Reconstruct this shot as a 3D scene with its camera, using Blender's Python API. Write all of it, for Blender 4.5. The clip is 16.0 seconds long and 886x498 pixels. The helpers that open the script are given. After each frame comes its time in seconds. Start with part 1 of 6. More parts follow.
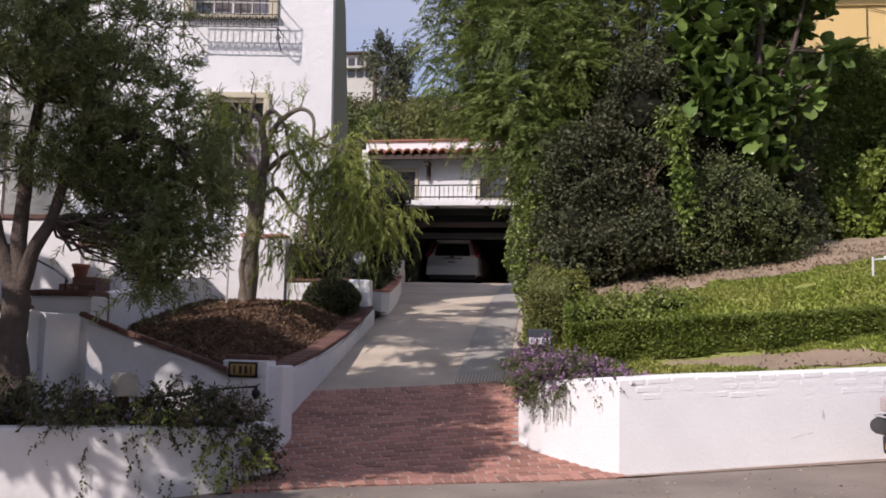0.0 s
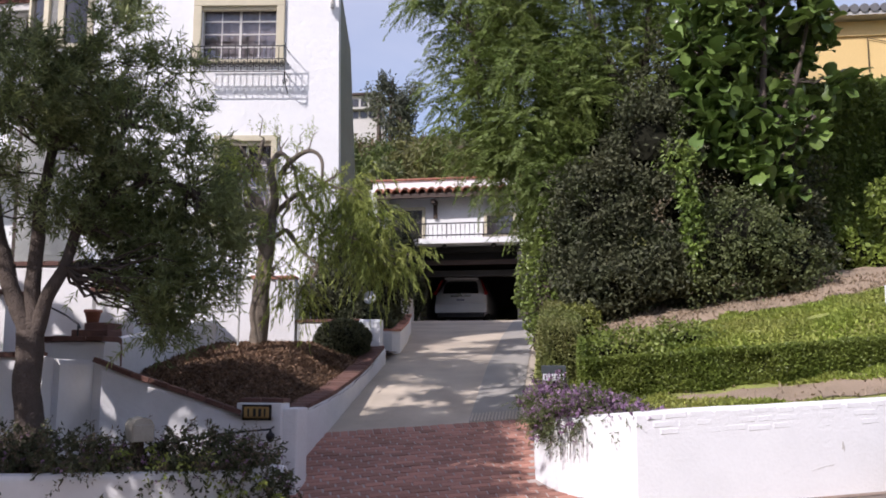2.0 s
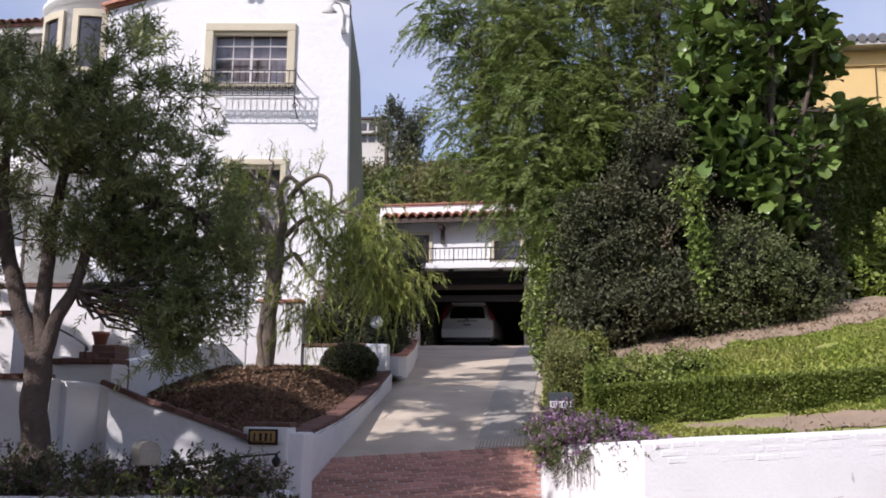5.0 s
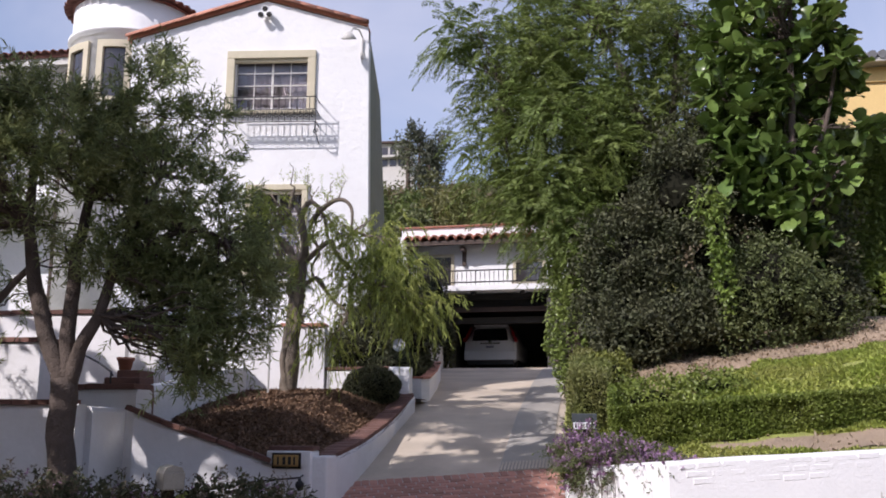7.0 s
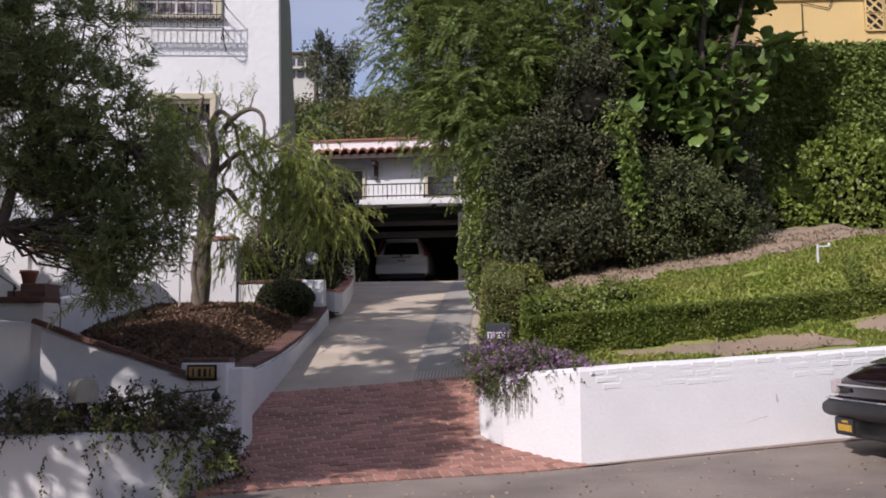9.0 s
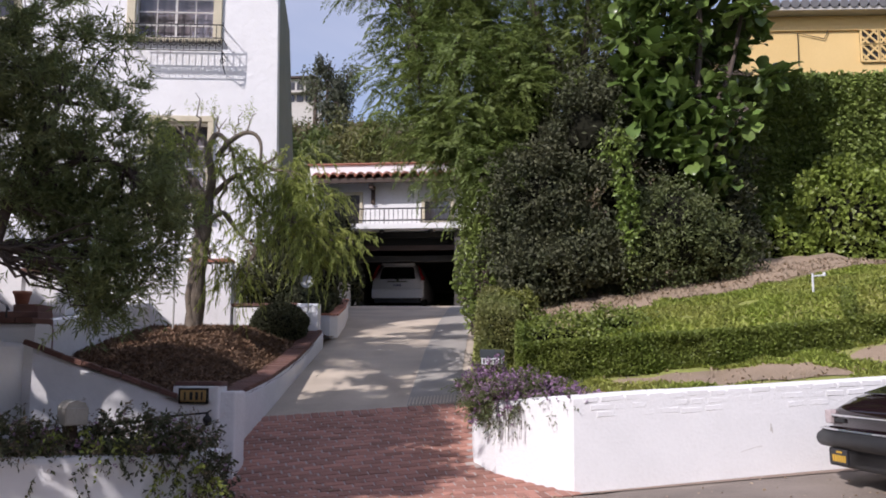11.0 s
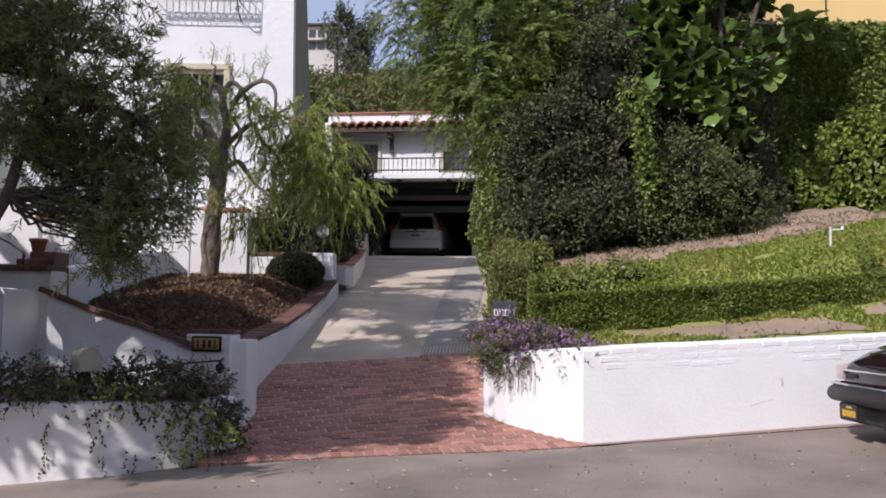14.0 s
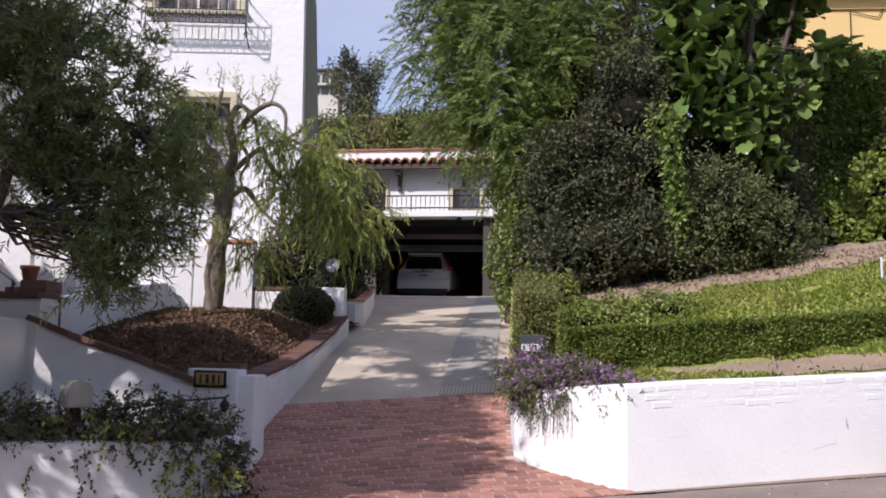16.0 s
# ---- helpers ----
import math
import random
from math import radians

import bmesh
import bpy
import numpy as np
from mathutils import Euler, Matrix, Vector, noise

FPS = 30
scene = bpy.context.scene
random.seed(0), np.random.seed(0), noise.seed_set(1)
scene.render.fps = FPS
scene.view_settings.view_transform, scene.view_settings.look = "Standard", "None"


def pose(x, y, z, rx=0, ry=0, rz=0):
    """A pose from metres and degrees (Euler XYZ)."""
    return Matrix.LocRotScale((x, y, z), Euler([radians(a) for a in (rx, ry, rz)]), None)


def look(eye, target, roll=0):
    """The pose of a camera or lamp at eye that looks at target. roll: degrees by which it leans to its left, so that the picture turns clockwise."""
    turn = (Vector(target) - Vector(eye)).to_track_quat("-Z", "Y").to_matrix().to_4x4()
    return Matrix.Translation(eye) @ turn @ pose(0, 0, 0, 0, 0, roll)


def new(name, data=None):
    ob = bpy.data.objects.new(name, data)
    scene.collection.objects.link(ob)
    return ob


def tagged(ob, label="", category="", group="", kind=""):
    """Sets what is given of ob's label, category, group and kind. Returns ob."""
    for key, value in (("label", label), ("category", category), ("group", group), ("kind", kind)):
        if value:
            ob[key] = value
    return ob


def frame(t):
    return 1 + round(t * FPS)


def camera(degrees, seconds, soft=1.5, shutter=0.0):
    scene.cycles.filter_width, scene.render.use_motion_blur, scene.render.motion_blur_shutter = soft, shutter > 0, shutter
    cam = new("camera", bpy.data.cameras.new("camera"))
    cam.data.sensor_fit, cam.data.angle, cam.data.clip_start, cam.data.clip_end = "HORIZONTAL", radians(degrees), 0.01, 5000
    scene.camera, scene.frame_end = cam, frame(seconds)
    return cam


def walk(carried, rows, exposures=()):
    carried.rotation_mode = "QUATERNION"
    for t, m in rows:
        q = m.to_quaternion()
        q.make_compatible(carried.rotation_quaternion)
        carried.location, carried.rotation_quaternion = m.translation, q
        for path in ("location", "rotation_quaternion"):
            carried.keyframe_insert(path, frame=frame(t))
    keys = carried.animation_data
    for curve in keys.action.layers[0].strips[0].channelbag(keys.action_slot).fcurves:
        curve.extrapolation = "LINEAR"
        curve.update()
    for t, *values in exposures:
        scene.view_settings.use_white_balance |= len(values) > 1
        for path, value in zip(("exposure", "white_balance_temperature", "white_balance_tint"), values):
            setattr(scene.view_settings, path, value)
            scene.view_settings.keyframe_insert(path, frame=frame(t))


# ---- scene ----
cam = camera(51.0, 16.0, soft=1.8)
PATH = [
    (0, (0.333, 0.351, 1.299), (0.098, 2.327, 1.493), 1.4),
    (0.5, (0.313, 0.359, 1.296), (0.041, 2.328, 1.515), 1.0),
    (1, (0.305, 0.345, 1.294), (-0.005, 2.306, 1.539), 0.4),
    (1.5, (0.287, 0.332, 1.295), (-0.019, 2.292, 1.551), 0.2),
    (2, (0.273, 0.338, 1.298), (0.025, 2.303, 1.573), 0.2),
    (2.5, (0.274, 0.341, 1.297), (0.026, 2.307, 1.57), 0.4),
    (3, (0.272, 0.34, 1.297), (-0.001, 2.304, 1.552), 0.7),
    (3.5, (0.268, 0.318, 1.289), (-0.013, 2.282, 1.539), 0.3),
    (6, (0.25, 0.324, 1.327), (-0.003, 2.267, 1.73), 1.2),
    (6.5, (0.252, 0.332, 1.321), (-0.121, 2.251, 1.741), 1.6),
    (7, (0.28, 0.294, 1.3), (-0.028, 2.234, 1.674), 0.3),
    (7.5, (0.271, 0.337, 1.287), (0.008, 2.303, 1.547), -0.0),
    (8, (0.338, 0.374, 1.289), (0.1, 2.354, 1.44), 0.3),
    (8.5, (0.246, 0.318, 1.265), (0.072, 2.305, 1.41), 0.2),
    (9, (0.182, 0.309, 1.261), (0.066, 2.297, 1.455), -0.3),
    (11.5, (0.236, 0.335, 1.275), (0.12, 2.316, 1.522), 0.5),
    (12, (0.361, 0.359, 1.296), (0.172, 2.337, 1.529), 1.1),
    (12.5, (0.398, 0.376, 1.299), (0.24, 2.357, 1.528), 1.1),
    (13, (0.418, 0.381, 1.299), (0.229, 2.361, 1.503), 1.3),
    (13.5, (0.395, 0.384, 1.294), (0.21, 2.368, 1.462), 1.5),
    (14, (0.313, 0.361, 1.285), (0.158, 2.35, 1.424), 0.9),
    (14.5, (0.243, 0.39, 1.265), (0.124, 2.376, 1.473), -0.1),
    (15, (0.247, 0.661, 1.171), (0.121, 2.644, 1.403), -0.2),
    (15.5, (0.203, 0.928, 1.146), (0.017, 2.901, 1.409), 0.6),
    (16, (-0.016, 1.224, 1.139), (-0.174, 3.203, 1.378), 1.1),
]
walk(cam, [(t, look(eye, target, roll)) for t, eye, target, roll in PATH], [(0, 0.13, 6700, 24), (0.7, 0.16, 6600, 24), (2, 0.34, 6380, 23), (3.5, 0.39, 6380, 23), (6, 0.34, 6380, 23), (7, 0.31, 6380, 23), (9, 0.0, 6480, 23), (11.5, 0.24, 6380, 23), (12.5, 0.27, 6380, 23), (14, 0.18, 6380, 23), (16, 0.32, 6380, 23)])

# ---- light ----
SUN = Vector((-0.37, -0.44, 0.46)).normalized()          # towards the sun
world = bpy.data.worlds.new("world")
scene.world = world
world.use_nodes = True
wn = world.node_tree.nodes
sky = wn.new("ShaderNodeTexSky")
sky.sky_type = "NISHITA"
sky.sun_disc = False
sky.sun_elevation = math.asin(SUN.z)
sky.sun_rotation = math.atan2(SUN.x, SUN.y)
sky.air_density, sky.dust_density, sky.ozone_density = 1.0, 1.0, 1.6
wn["Background"].inputs["Strength"].default_value = 0.132
wl = world.node_tree.links.new
coord, cloud, cover, veil = wn.new("ShaderNodeTexCoord"), wn.new("ShaderNodeTexNoise"), wn.new("ShaderNodeMapRange"), wn.new("ShaderNodeMix")
cloud.inputs["Scale"].default_value, cloud.inputs["Detail"].default_value, cloud.inputs["Distortion"].default_value = 2.2, 6, 0.6
cover.inputs[1].default_value, cover.inputs[2].default_value, cover.inputs[3].default_value, cover.inputs[4].default_value = 0.42, 0.72, 0.12, 0.75
veil.data_type = "RGBA"
veil.inputs[7].default_value = (4.6, 4.9, 5.6, 1)
wl(coord.outputs["Generated"], cloud.inputs["Vector"])
wl(cloud.outputs["Fac"], cover.inputs[0])
wl(cover.outputs[0], veil.inputs[0])
wl(sky.outputs[0], veil.inputs[6])
wl(veil.outputs[2], wn["Background"].inputs["Color"])
sun = new("sun", bpy.data.lights.new("sun", "SUN"))
sun.data.energy, sun.data.angle, sun.data.color = 3.6, radians(0.46), (0.98, 0.965, 0.90)
sun.matrix_world = look(SUN * 50, (0, 0, 0))

# ---- materials ----


def material(name, colour, rough=0.8, second=None, scale=6.0, grain=60.0, bump=0.25, metal=0.0, amount=0.5, island=0.0, rand=0.0, through_light=0.0, spec=0.5, depth=0.01, speck=0.17):
    """A surface with stains at a large scale and grain at a small one. island / rand: how far brightness varies from piece to piece."""
    m = bpy.data.materials.new(name)
    m.use_nodes = True
    nt = m.node_tree
    n, link = nt.nodes, nt.links.new
    b = n["Principled BSDF"]
    b.inputs["Roughness"].default_value = rough
    b.inputs["Metallic"].default_value = metal
    b.inputs["Specular IOR Level"].default_value = spec
    geo = n.new("ShaderNodeNewGeometry")
    big = n.new("ShaderNodeTexNoise")
    big.inputs["Scale"].default_value = scale
    big.inputs["Detail"].default_value = 5
    fine = n.new("ShaderNodeTexNoise")
    fine.inputs["Scale"].default_value = grain
    fine.inputs["Detail"].default_value = 3
    for t in (big, fine):
        link(geo.outputs["Position"], t.inputs["Vector"])
    ramp = n.new("ShaderNodeMapRange")
    ramp.inputs[1].default_value, ramp.inputs[2].default_value = 0.35, 0.68
    link(big.outputs["Fac"], ramp.inputs[0])
    mix = n.new("ShaderNodeMix")
    mix.data_type = "RGBA"
    mix.inputs[6].default_value = (*colour, 1)
    mix.inputs[7].default_value = (*(second or [c * 0.72 for c in colour]), 1)
    fac = n.new("ShaderNodeMath")
    fac.operation = "MULTIPLY"
    fac.inputs[1].default_value = amount
    link(ramp.outputs[0], fac.inputs[0])
    link(fac.outputs[0], mix.inputs[0])
    out = mix.outputs[2]
    val = n.new("ShaderNodeMapRange")
    val.inputs[3].default_value, val.inputs[4].default_value = 1 - speck, 1 + speck
    link(fine.outputs["Fac"], val.inputs[0])
    level = val.outputs[0]
    if island or rand:
        if island:
            src = geo.outputs["Random Per Island"]
        else:
            src = n.new("ShaderNodeObjectInfo").outputs["Random"]
        k = island or rand
        var = n.new("ShaderNodeMapRange")
        var.inputs[3].default_value, var.inputs[4].default_value = 1 - k, 1 + k
        link(src, var.inputs[0])
        mul = n.new("ShaderNodeMath")
        mul.operation = "MULTIPLY"
        link(level, mul.inputs[0])
        link(var.outputs[0], mul.inputs[1])
        level = mul.outputs[0]
    hsv = n.new("ShaderNodeHueSaturation")
    link(level, hsv.inputs["Value"])
    link(out, hsv.inputs["Color"])
    link(hsv.outputs[0], b.inputs["Base Color"])
    if bump:
        add = n.new("ShaderNodeMath")
        link(big.outputs["Fac"], add.inputs[0])
        link(fine.outputs["Fac"], add.inputs[1])
        bp = n.new("ShaderNodeBump")
        bp.inputs["Strength"].default_value = bump
        bp.inputs["Distance"].default_value = depth
        link(add.outputs[0], bp.inputs["Height"])
        link(bp.outputs[0], b.inputs["Normal"])
    if through_light:
        tr = n.new("ShaderNodeBsdfTranslucent")
        link(hsv.outputs[0], tr.inputs["Color"])
        ms = n.new("ShaderNodeMixShader")
        ms.inputs[0].default_value = through_light
        link(b.outputs[0], ms.inputs[1])
        link(tr.outputs[0], ms.inputs[2])
        link(ms.outputs[0], n["Material Output"].inputs["Surface"])
    return m


def leaf_material(name, colour, second, rough=0.5, island=0.35, light=0.3, scale=1.2):
    return material(name, colour, rough, second, scale, 30, 0, island=island, through_light=light, amount=0.8, spec=0.4)


STUCCO = material("white_stucco", (0.80, 0.80, 0.805), 0.9, (0.74, 0.735, 0.74), 1.4, 8, 0.7, depth=0.022, speck=0.03)
WALL_PAINT = material("white_masonry_paint", (0.80, 0.80, 0.805), 0.85, (0.73, 0.73, 0.735), 2.2, 30, 0.5, depth=0.01, speck=0.05)
STUCCO_OLD = material("weathered_white_stucco", (0.80, 0.79, 0.79), 0.9, (0.62, 0.61, 0.60), 1.6, 16, 0.5, depth=0.016, amount=0.45, speck=0.04)
# white stucco of the side wall with its shade put into the colour
SHADED_STUCCO = material("shaded_side_stucco", (0.27, 0.285, 0.235), 0.9, (0.2, 0.21, 0.17), 1.4, 30, 0.5, depth=0.03)
YELLOW = material("yellow_stucco", (0.78, 0.56, 0.25), 0.9, (0.72, 0.50, 0.21), 1.2, 40, 0.3)
TILE = material("terracotta_tile", (0.50, 0.225, 0.15), 0.75, (0.30, 0.12, 0.08), 5, 60, 0.4, rand=0.25)
TILE_OLD = material("weathered_dark_tile", (0.20, 0.09, 0.07), 0.85, (0.12, 0.06, 0.05), 5, 60, 0.4, rand=0.3)
CAP = material("dark_brick_cap", (0.17, 0.082, 0.063), 0.85, (0.10, 0.055, 0.045), 7, 70, 0.5, rand=0.25)
BRICK = material("red_paving_brick", (0.40, 0.195, 0.145), 0.85, (0.28, 0.145, 0.112), 4, 90, 0.5, rand=0.28)
BRICKS = material("red_paving_bricks", (0.40, 0.195, 0.145), 0.85, (0.28, 0.145, 0.112), 4, 90, 0.5, island=0.28)
MORTAR = material("pale_mortar", (0.44, 0.365, 0.33), 0.95, (0.32, 0.26, 0.235), 5, 80, 0.4)
CONCRETE = material("pale_concrete", (0.57, 0.485, 0.385), 0.9, (0.36, 0.305, 0.245), 1.1, 55, 0.35, amount=0.75)
ASPHALT = material("grey_asphalt", (0.29, 0.24, 0.2), 0.92, (0.16, 0.132, 0.112), 0.9, 60, 0.8, amount=0.85, speck=0.34)
SOIL = material("dry_soil", (0.22, 0.145, 0.10), 0.95, (0.12, 0.08, 0.06), 3, 60, 0.8, depth=0.05)
MULCH = material("brown_mulch", (0.18, 0.105, 0.065), 0.95, (0.07, 0.045, 0.032), 5, 60, 0.9, depth=0.06)
MULCH_BITS = material("mulch_chips", (0.25, 0.15, 0.09), 0.95, (0.10, 0.065, 0.045), 5, 60, 0, island=0.5)
LAWN = material("green_lawn", (0.33, 0.37, 0.085), 0.95, (0.30, 0.24, 0.12), 1.3, 50, 0.8, depth=0.05)
HILL = material("hill_scrub", (0.10, 0.11, 0.045), 0.95, (0.17, 0.14, 0.08), 0.25, 4, 0.8, depth=0.3)
BARK = material("grey_brown_bark", (0.125, 0.095, 0.078), 0.95, (0.06, 0.046, 0.038), 9, 50, 0.9, depth=0.03)
PALE_BARK = material("pale_bark", (0.24, 0.195, 0.15), 0.95, (0.10, 0.08, 0.062), 12, 50, 0.9, depth=0.03)
IRON = material("black_iron", (0.03, 0.03, 0.032), 0.5, bump=0.1, metal=0.6)
DARK_WOOD = material("dark_brown_wood", (0.07, 0.045, 0.035), 0.7, bump=0.2)
TRIM = material("cream_trim", (0.58, 0.52, 0.38), 0.7, (0.48, 0.43, 0.31), 3, 40, 0.15)
SASH = material("grey_sash", (0.55, 0.53, 0.50), 0.6, bump=0.05)
# near-black and dark grey; the garage's deep shade is put into these colours
DARK = material("near_black_and_shade", (0.03, 0.028, 0.027), 0.9, bump=0.1)
SHADE_GREY = material("garage_shade_grey", (0.075, 0.07, 0.067), 0.9, bump=0.2)


def glass(name, colour, rough=0.04):
    m = material(name, colour, rough, bump=0.0, amount=0.2, spec=0.8)
    return m


CLEAR_PANE = material("clear_window_pane", (0.9, 0.9, 0.92), 0.02, bump=0.0, amount=0.0)
CLEAR_PANE.node_tree.nodes["Principled BSDF"].inputs["Transmission Weight"].default_value = 1.0
CURTAIN = material("grey_lilac_curtain", (0.15, 0.13, 0.14), 0.9, (0.11, 0.095, 0.105), 3, 40, 0.2, amount=0.7)
PANE = glass("window_pane", (0.045, 0.04, 0.042))
CARGLASS = glass("car_glass", (0.012, 0.013, 0.015))

# ---- building blocks ----


def finish(name, bm, mat, parent=None, label="", smooth=False):
    me = bpy.data.meshes.new(name)
    bmesh.ops.recalc_face_normals(bm, faces=bm.faces)
    bm.to_mesh(me)
    bm.free()
    if smooth:
        me.polygons.foreach_set("use_smooth", [True] * len(me.polygons))
    me.materials.append(mat)
    ob = new(name, me)
    if parent:
        ob.parent = parent
    if label:
        ob["label"] = label
    return ob


def part(name, bm, mat, parent, label="", smooth=False):
    return finish(name, bm, mat, parent, label, smooth)


def thing(name, label, category, group="", kind=""):
    return tagged(new(name), label, category, group, kind)


def box(bm, lo, hi, m=None, bevel=0.0):
    lo, hi = Vector(lo), Vector(hi)
    g = bmesh.ops.create_cube(bm, size=1, matrix=(m or Matrix()) @ Matrix.Translation((lo + hi) / 2) @ Matrix.Diagonal((*(hi - lo), 1)))
    if bevel:
        es = {e for v in g["verts"] for e in v.link_edges}
        bmesh.ops.bevel(bm, geom=list(es), offset=bevel, segments=2, affect="EDGES", profile=0.6)
    return bm


def boxes(*pairs, m=None, bevel=0.0):
    bm = bmesh.new()
    for lo, hi in pairs:
        box(bm, lo, hi, m, bevel)
    return bm


def prism(bm, ring, axis, a, b):
    """A closed outline of 2D points pushed along an axis from a to b."""
    def at(p, v):
        return (v, p[0], p[1]) if axis == "x" else (p[0], v, p[1]) if axis == "y" else (p[0], p[1], v)
    lo = [bm.verts.new(at(p, a)) for p in ring]
    hi = [bm.verts.new(at(p, b)) for p in ring]
    bm.faces.new(lo)
    bm.faces.new(hi[::-1])
    for i in range(len(ring)):
        j = (i + 1) % len(ring)
        bm.faces.new((lo[j], lo[i], hi[i], hi[j]))
    return bm


def tube(bm, pts, radii, sides=8, cap=True):
    """A round limb along points."""
    pts = [Vector(p) for p in pts]
    radii = radii if isinstance(radii, (list, tuple)) else [radii] * len(pts)
    rings = []
    side = None
    for i, p in enumerate(pts):
        d = (pts[min(i + 1, len(pts) - 1)] - pts[max(i - 1, 0)]).normalized()
        if side is None:
            side = d.orthogonal().normalized()
        side = (side - d * side.dot(d)).normalized()
        up = d.cross(side)
        rings.append([bm.verts.new(p + (side * math.cos(a) + up * math.sin(a)) * radii[i]) for a in (2 * math.pi * k / sides for k in range(sides))])
    for r, s in zip(rings, rings[1:]):
        for k in range(sides):
            bm.faces.new((r[k], r[(k + 1) % sides], s[(k + 1) % sides], s[k]))
    if cap:
        bm.faces.new(rings[0][::-1])
        bm.faces.new(rings[-1])
    return bm


def lathe(bm, profile, m=None, sides=20):
    m = m or Matrix()
    rings = [[bm.verts.new(m @ Vector((r * math.cos(2 * math.pi * k / sides), r * math.sin(2 * math.pi * k / sides), z))) for k in range(sides)] for r, z in profile]
    for a, b in zip(rings, rings[1:]):
        for k in range(sides):
            bm.faces.new((a[k], a[(k + 1) % sides], b[(k + 1) % sides], b[k]))
    bm.faces.new(rings[0][::-1])
    bm.faces.new(rings[-1])
    return bm


def mesh_from_arrays(name, verts, faces, mat, parent=None, label="", smooth=False):
    """A mesh of quads from arrays."""
    me = bpy.data.meshes.new(name)
    nv, nf, k = len(verts), len(faces), faces.shape[1]
    me.vertices.add(nv)
    me.vertices.foreach_set("co", np.asarray(verts, np.float32).ravel())
    me.loops.add(nf * k)
    me.loops.foreach_set("vertex_index", faces.astype(np.int32).ravel())
    me.polygons.add(nf)
    me.polygons.foreach_set("loop_start", np.arange(0, nf * k, k, dtype=np.int32))
    if smooth:
        me.polygons.foreach_set("use_smooth", np.ones(nf, bool))
    me.update(calc_edges=True)
    me.validate()
    me.materials.append(mat)
    ob = new(name, me)
    if parent:
        ob.parent = parent
    if label:
        ob["label"] = label
    return ob


def sheet(name, xs, ys, height, mat, parent=None, label=""):
    """A ground sheet over a grid of x and y, with a height function."""
    xs, ys = np.asarray(xs, float), np.asarray(ys, float)
    X, Y = np.meshgrid(xs, ys)
    Zv = np.vectorize(height)(X, Y)
    v = np.stack([X, Y, Zv], -1).reshape(-1, 3)
    n, w = len(ys), len(xs)
    i = (np.arange(n - 1)[:, None] * w + np.arange(w - 1)).ravel()
    f = np.stack([i, i + 1, i + w + 1, i + w], 1)
    return mesh_from_arrays(name, v, f, mat, parent, label, True)


def units(rng, n):
    v = rng.normal(size=(n, 3))
    return v / np.linalg.norm(v, axis=1, keepdims=True)


def leaves(name, at, along, length, width, mat, rng, parent=None, label="", fold=0.25, curl=0.2, up=0.0):
    """Many small leaves: pointed, folded along the midrib and curled. at, along: places and directions."""
    n = len(at)
    along = along / np.linalg.norm(along, axis=1, keepdims=True)
    ref = units(rng, n)
    ref[:, 2] += up
    side = np.cross(along, ref)
    side /= np.linalg.norm(side, axis=1, keepdims=True) + 1e-9
    nor = np.cross(side, along)
    L = (length * rng.uniform(0.65, 1.3, n))[:, None]
    W = (width * rng.uniform(0.7, 1.3, n))[:, None] / 2
    mid = at + along * L * 0.45 + nor * L * curl * 0.3
    tip = at + along * L - nor * L * curl * 0.4
    a = mid + side * W + nor * W * fold * 2
    b = mid - side * W + nor * W * fold * 2
    v = np.stack([at, a, tip, b], 1).reshape(-1, 3)
    i = np.arange(n)[:, None] * 4
    f = np.concatenate([i + np.array([[0, 1, 2]]), i + np.array([[0, 2, 3]])], 0)
    return mesh_from_arrays(name, v, f, mat, parent, label)


def sprigs(name, rng, at, along, n_leaf, reach, length, width, mat, parent=None, label="", droop=0.0, flat=False, fold=0.15, curl=0.2, open_=0.8):
    """Twigs that carry leaves along their length: at, along: where each twig starts and points. flat: leaves in two rows, like a feather."""
    n = len(at)
    along = along / np.linalg.norm(along, axis=1, keepdims=True)
    t = np.linspace(0.1, 1, n_leaf)[None, :, None]
    R = (reach * rng.uniform(0.6, 1.3, n))[:, None, None]
    bend = np.zeros((n, n_leaf, 3))
    bend[:, :, 2] = -droop * (t[:, :, 0] ** 2) * R[:, :, 0]
    P = at[:, None] + along[:, None] * t * R + bend
    heading = along[:, None] + np.stack([0 * t[..., 0], 0 * t[..., 0], -2 * droop * t[..., 0]], -1)
    if flat:
        ref = units(rng, n) * 0.35
        ref[:, 2] += 1
        side = np.cross(along, ref)
        side /= np.linalg.norm(side, axis=1, keepdims=True)
        sign = np.where(np.arange(n_leaf) % 2, 1, -1)[None, :, None]
        out = side[:, None] * sign + rng.normal(size=(n, n_leaf, 3)) * 0.12
    else:
        out = units(rng, n * n_leaf).reshape(n, n_leaf, 3)
    A = heading * (1 - open_) + out * open_
    A[..., 2] -= droop * 0.5
    return leaves(name, P.reshape(-1, 3), A.reshape(-1, 3), length, width, mat, rng, parent, label, fold, curl)


def blob_points(rng, n, centre, radii, shell=0.55, rough=0.25, freq=1.2):
    """Places in an uneven ellipsoid, denser near its outside, and their outward directions."""
    d = units(rng, n)
    lump = np.array([noise.noise(Vector(p * freq * 2 + np.array(centre))) for p in d])
    r = (shell + (1 - shell) * rng.uniform(0, 1, n) ** 0.5) * (1 + rough * lump * 1.6)
    p = np.array(centre) + d * np.array(radii) * r[:, None]
    return p, d


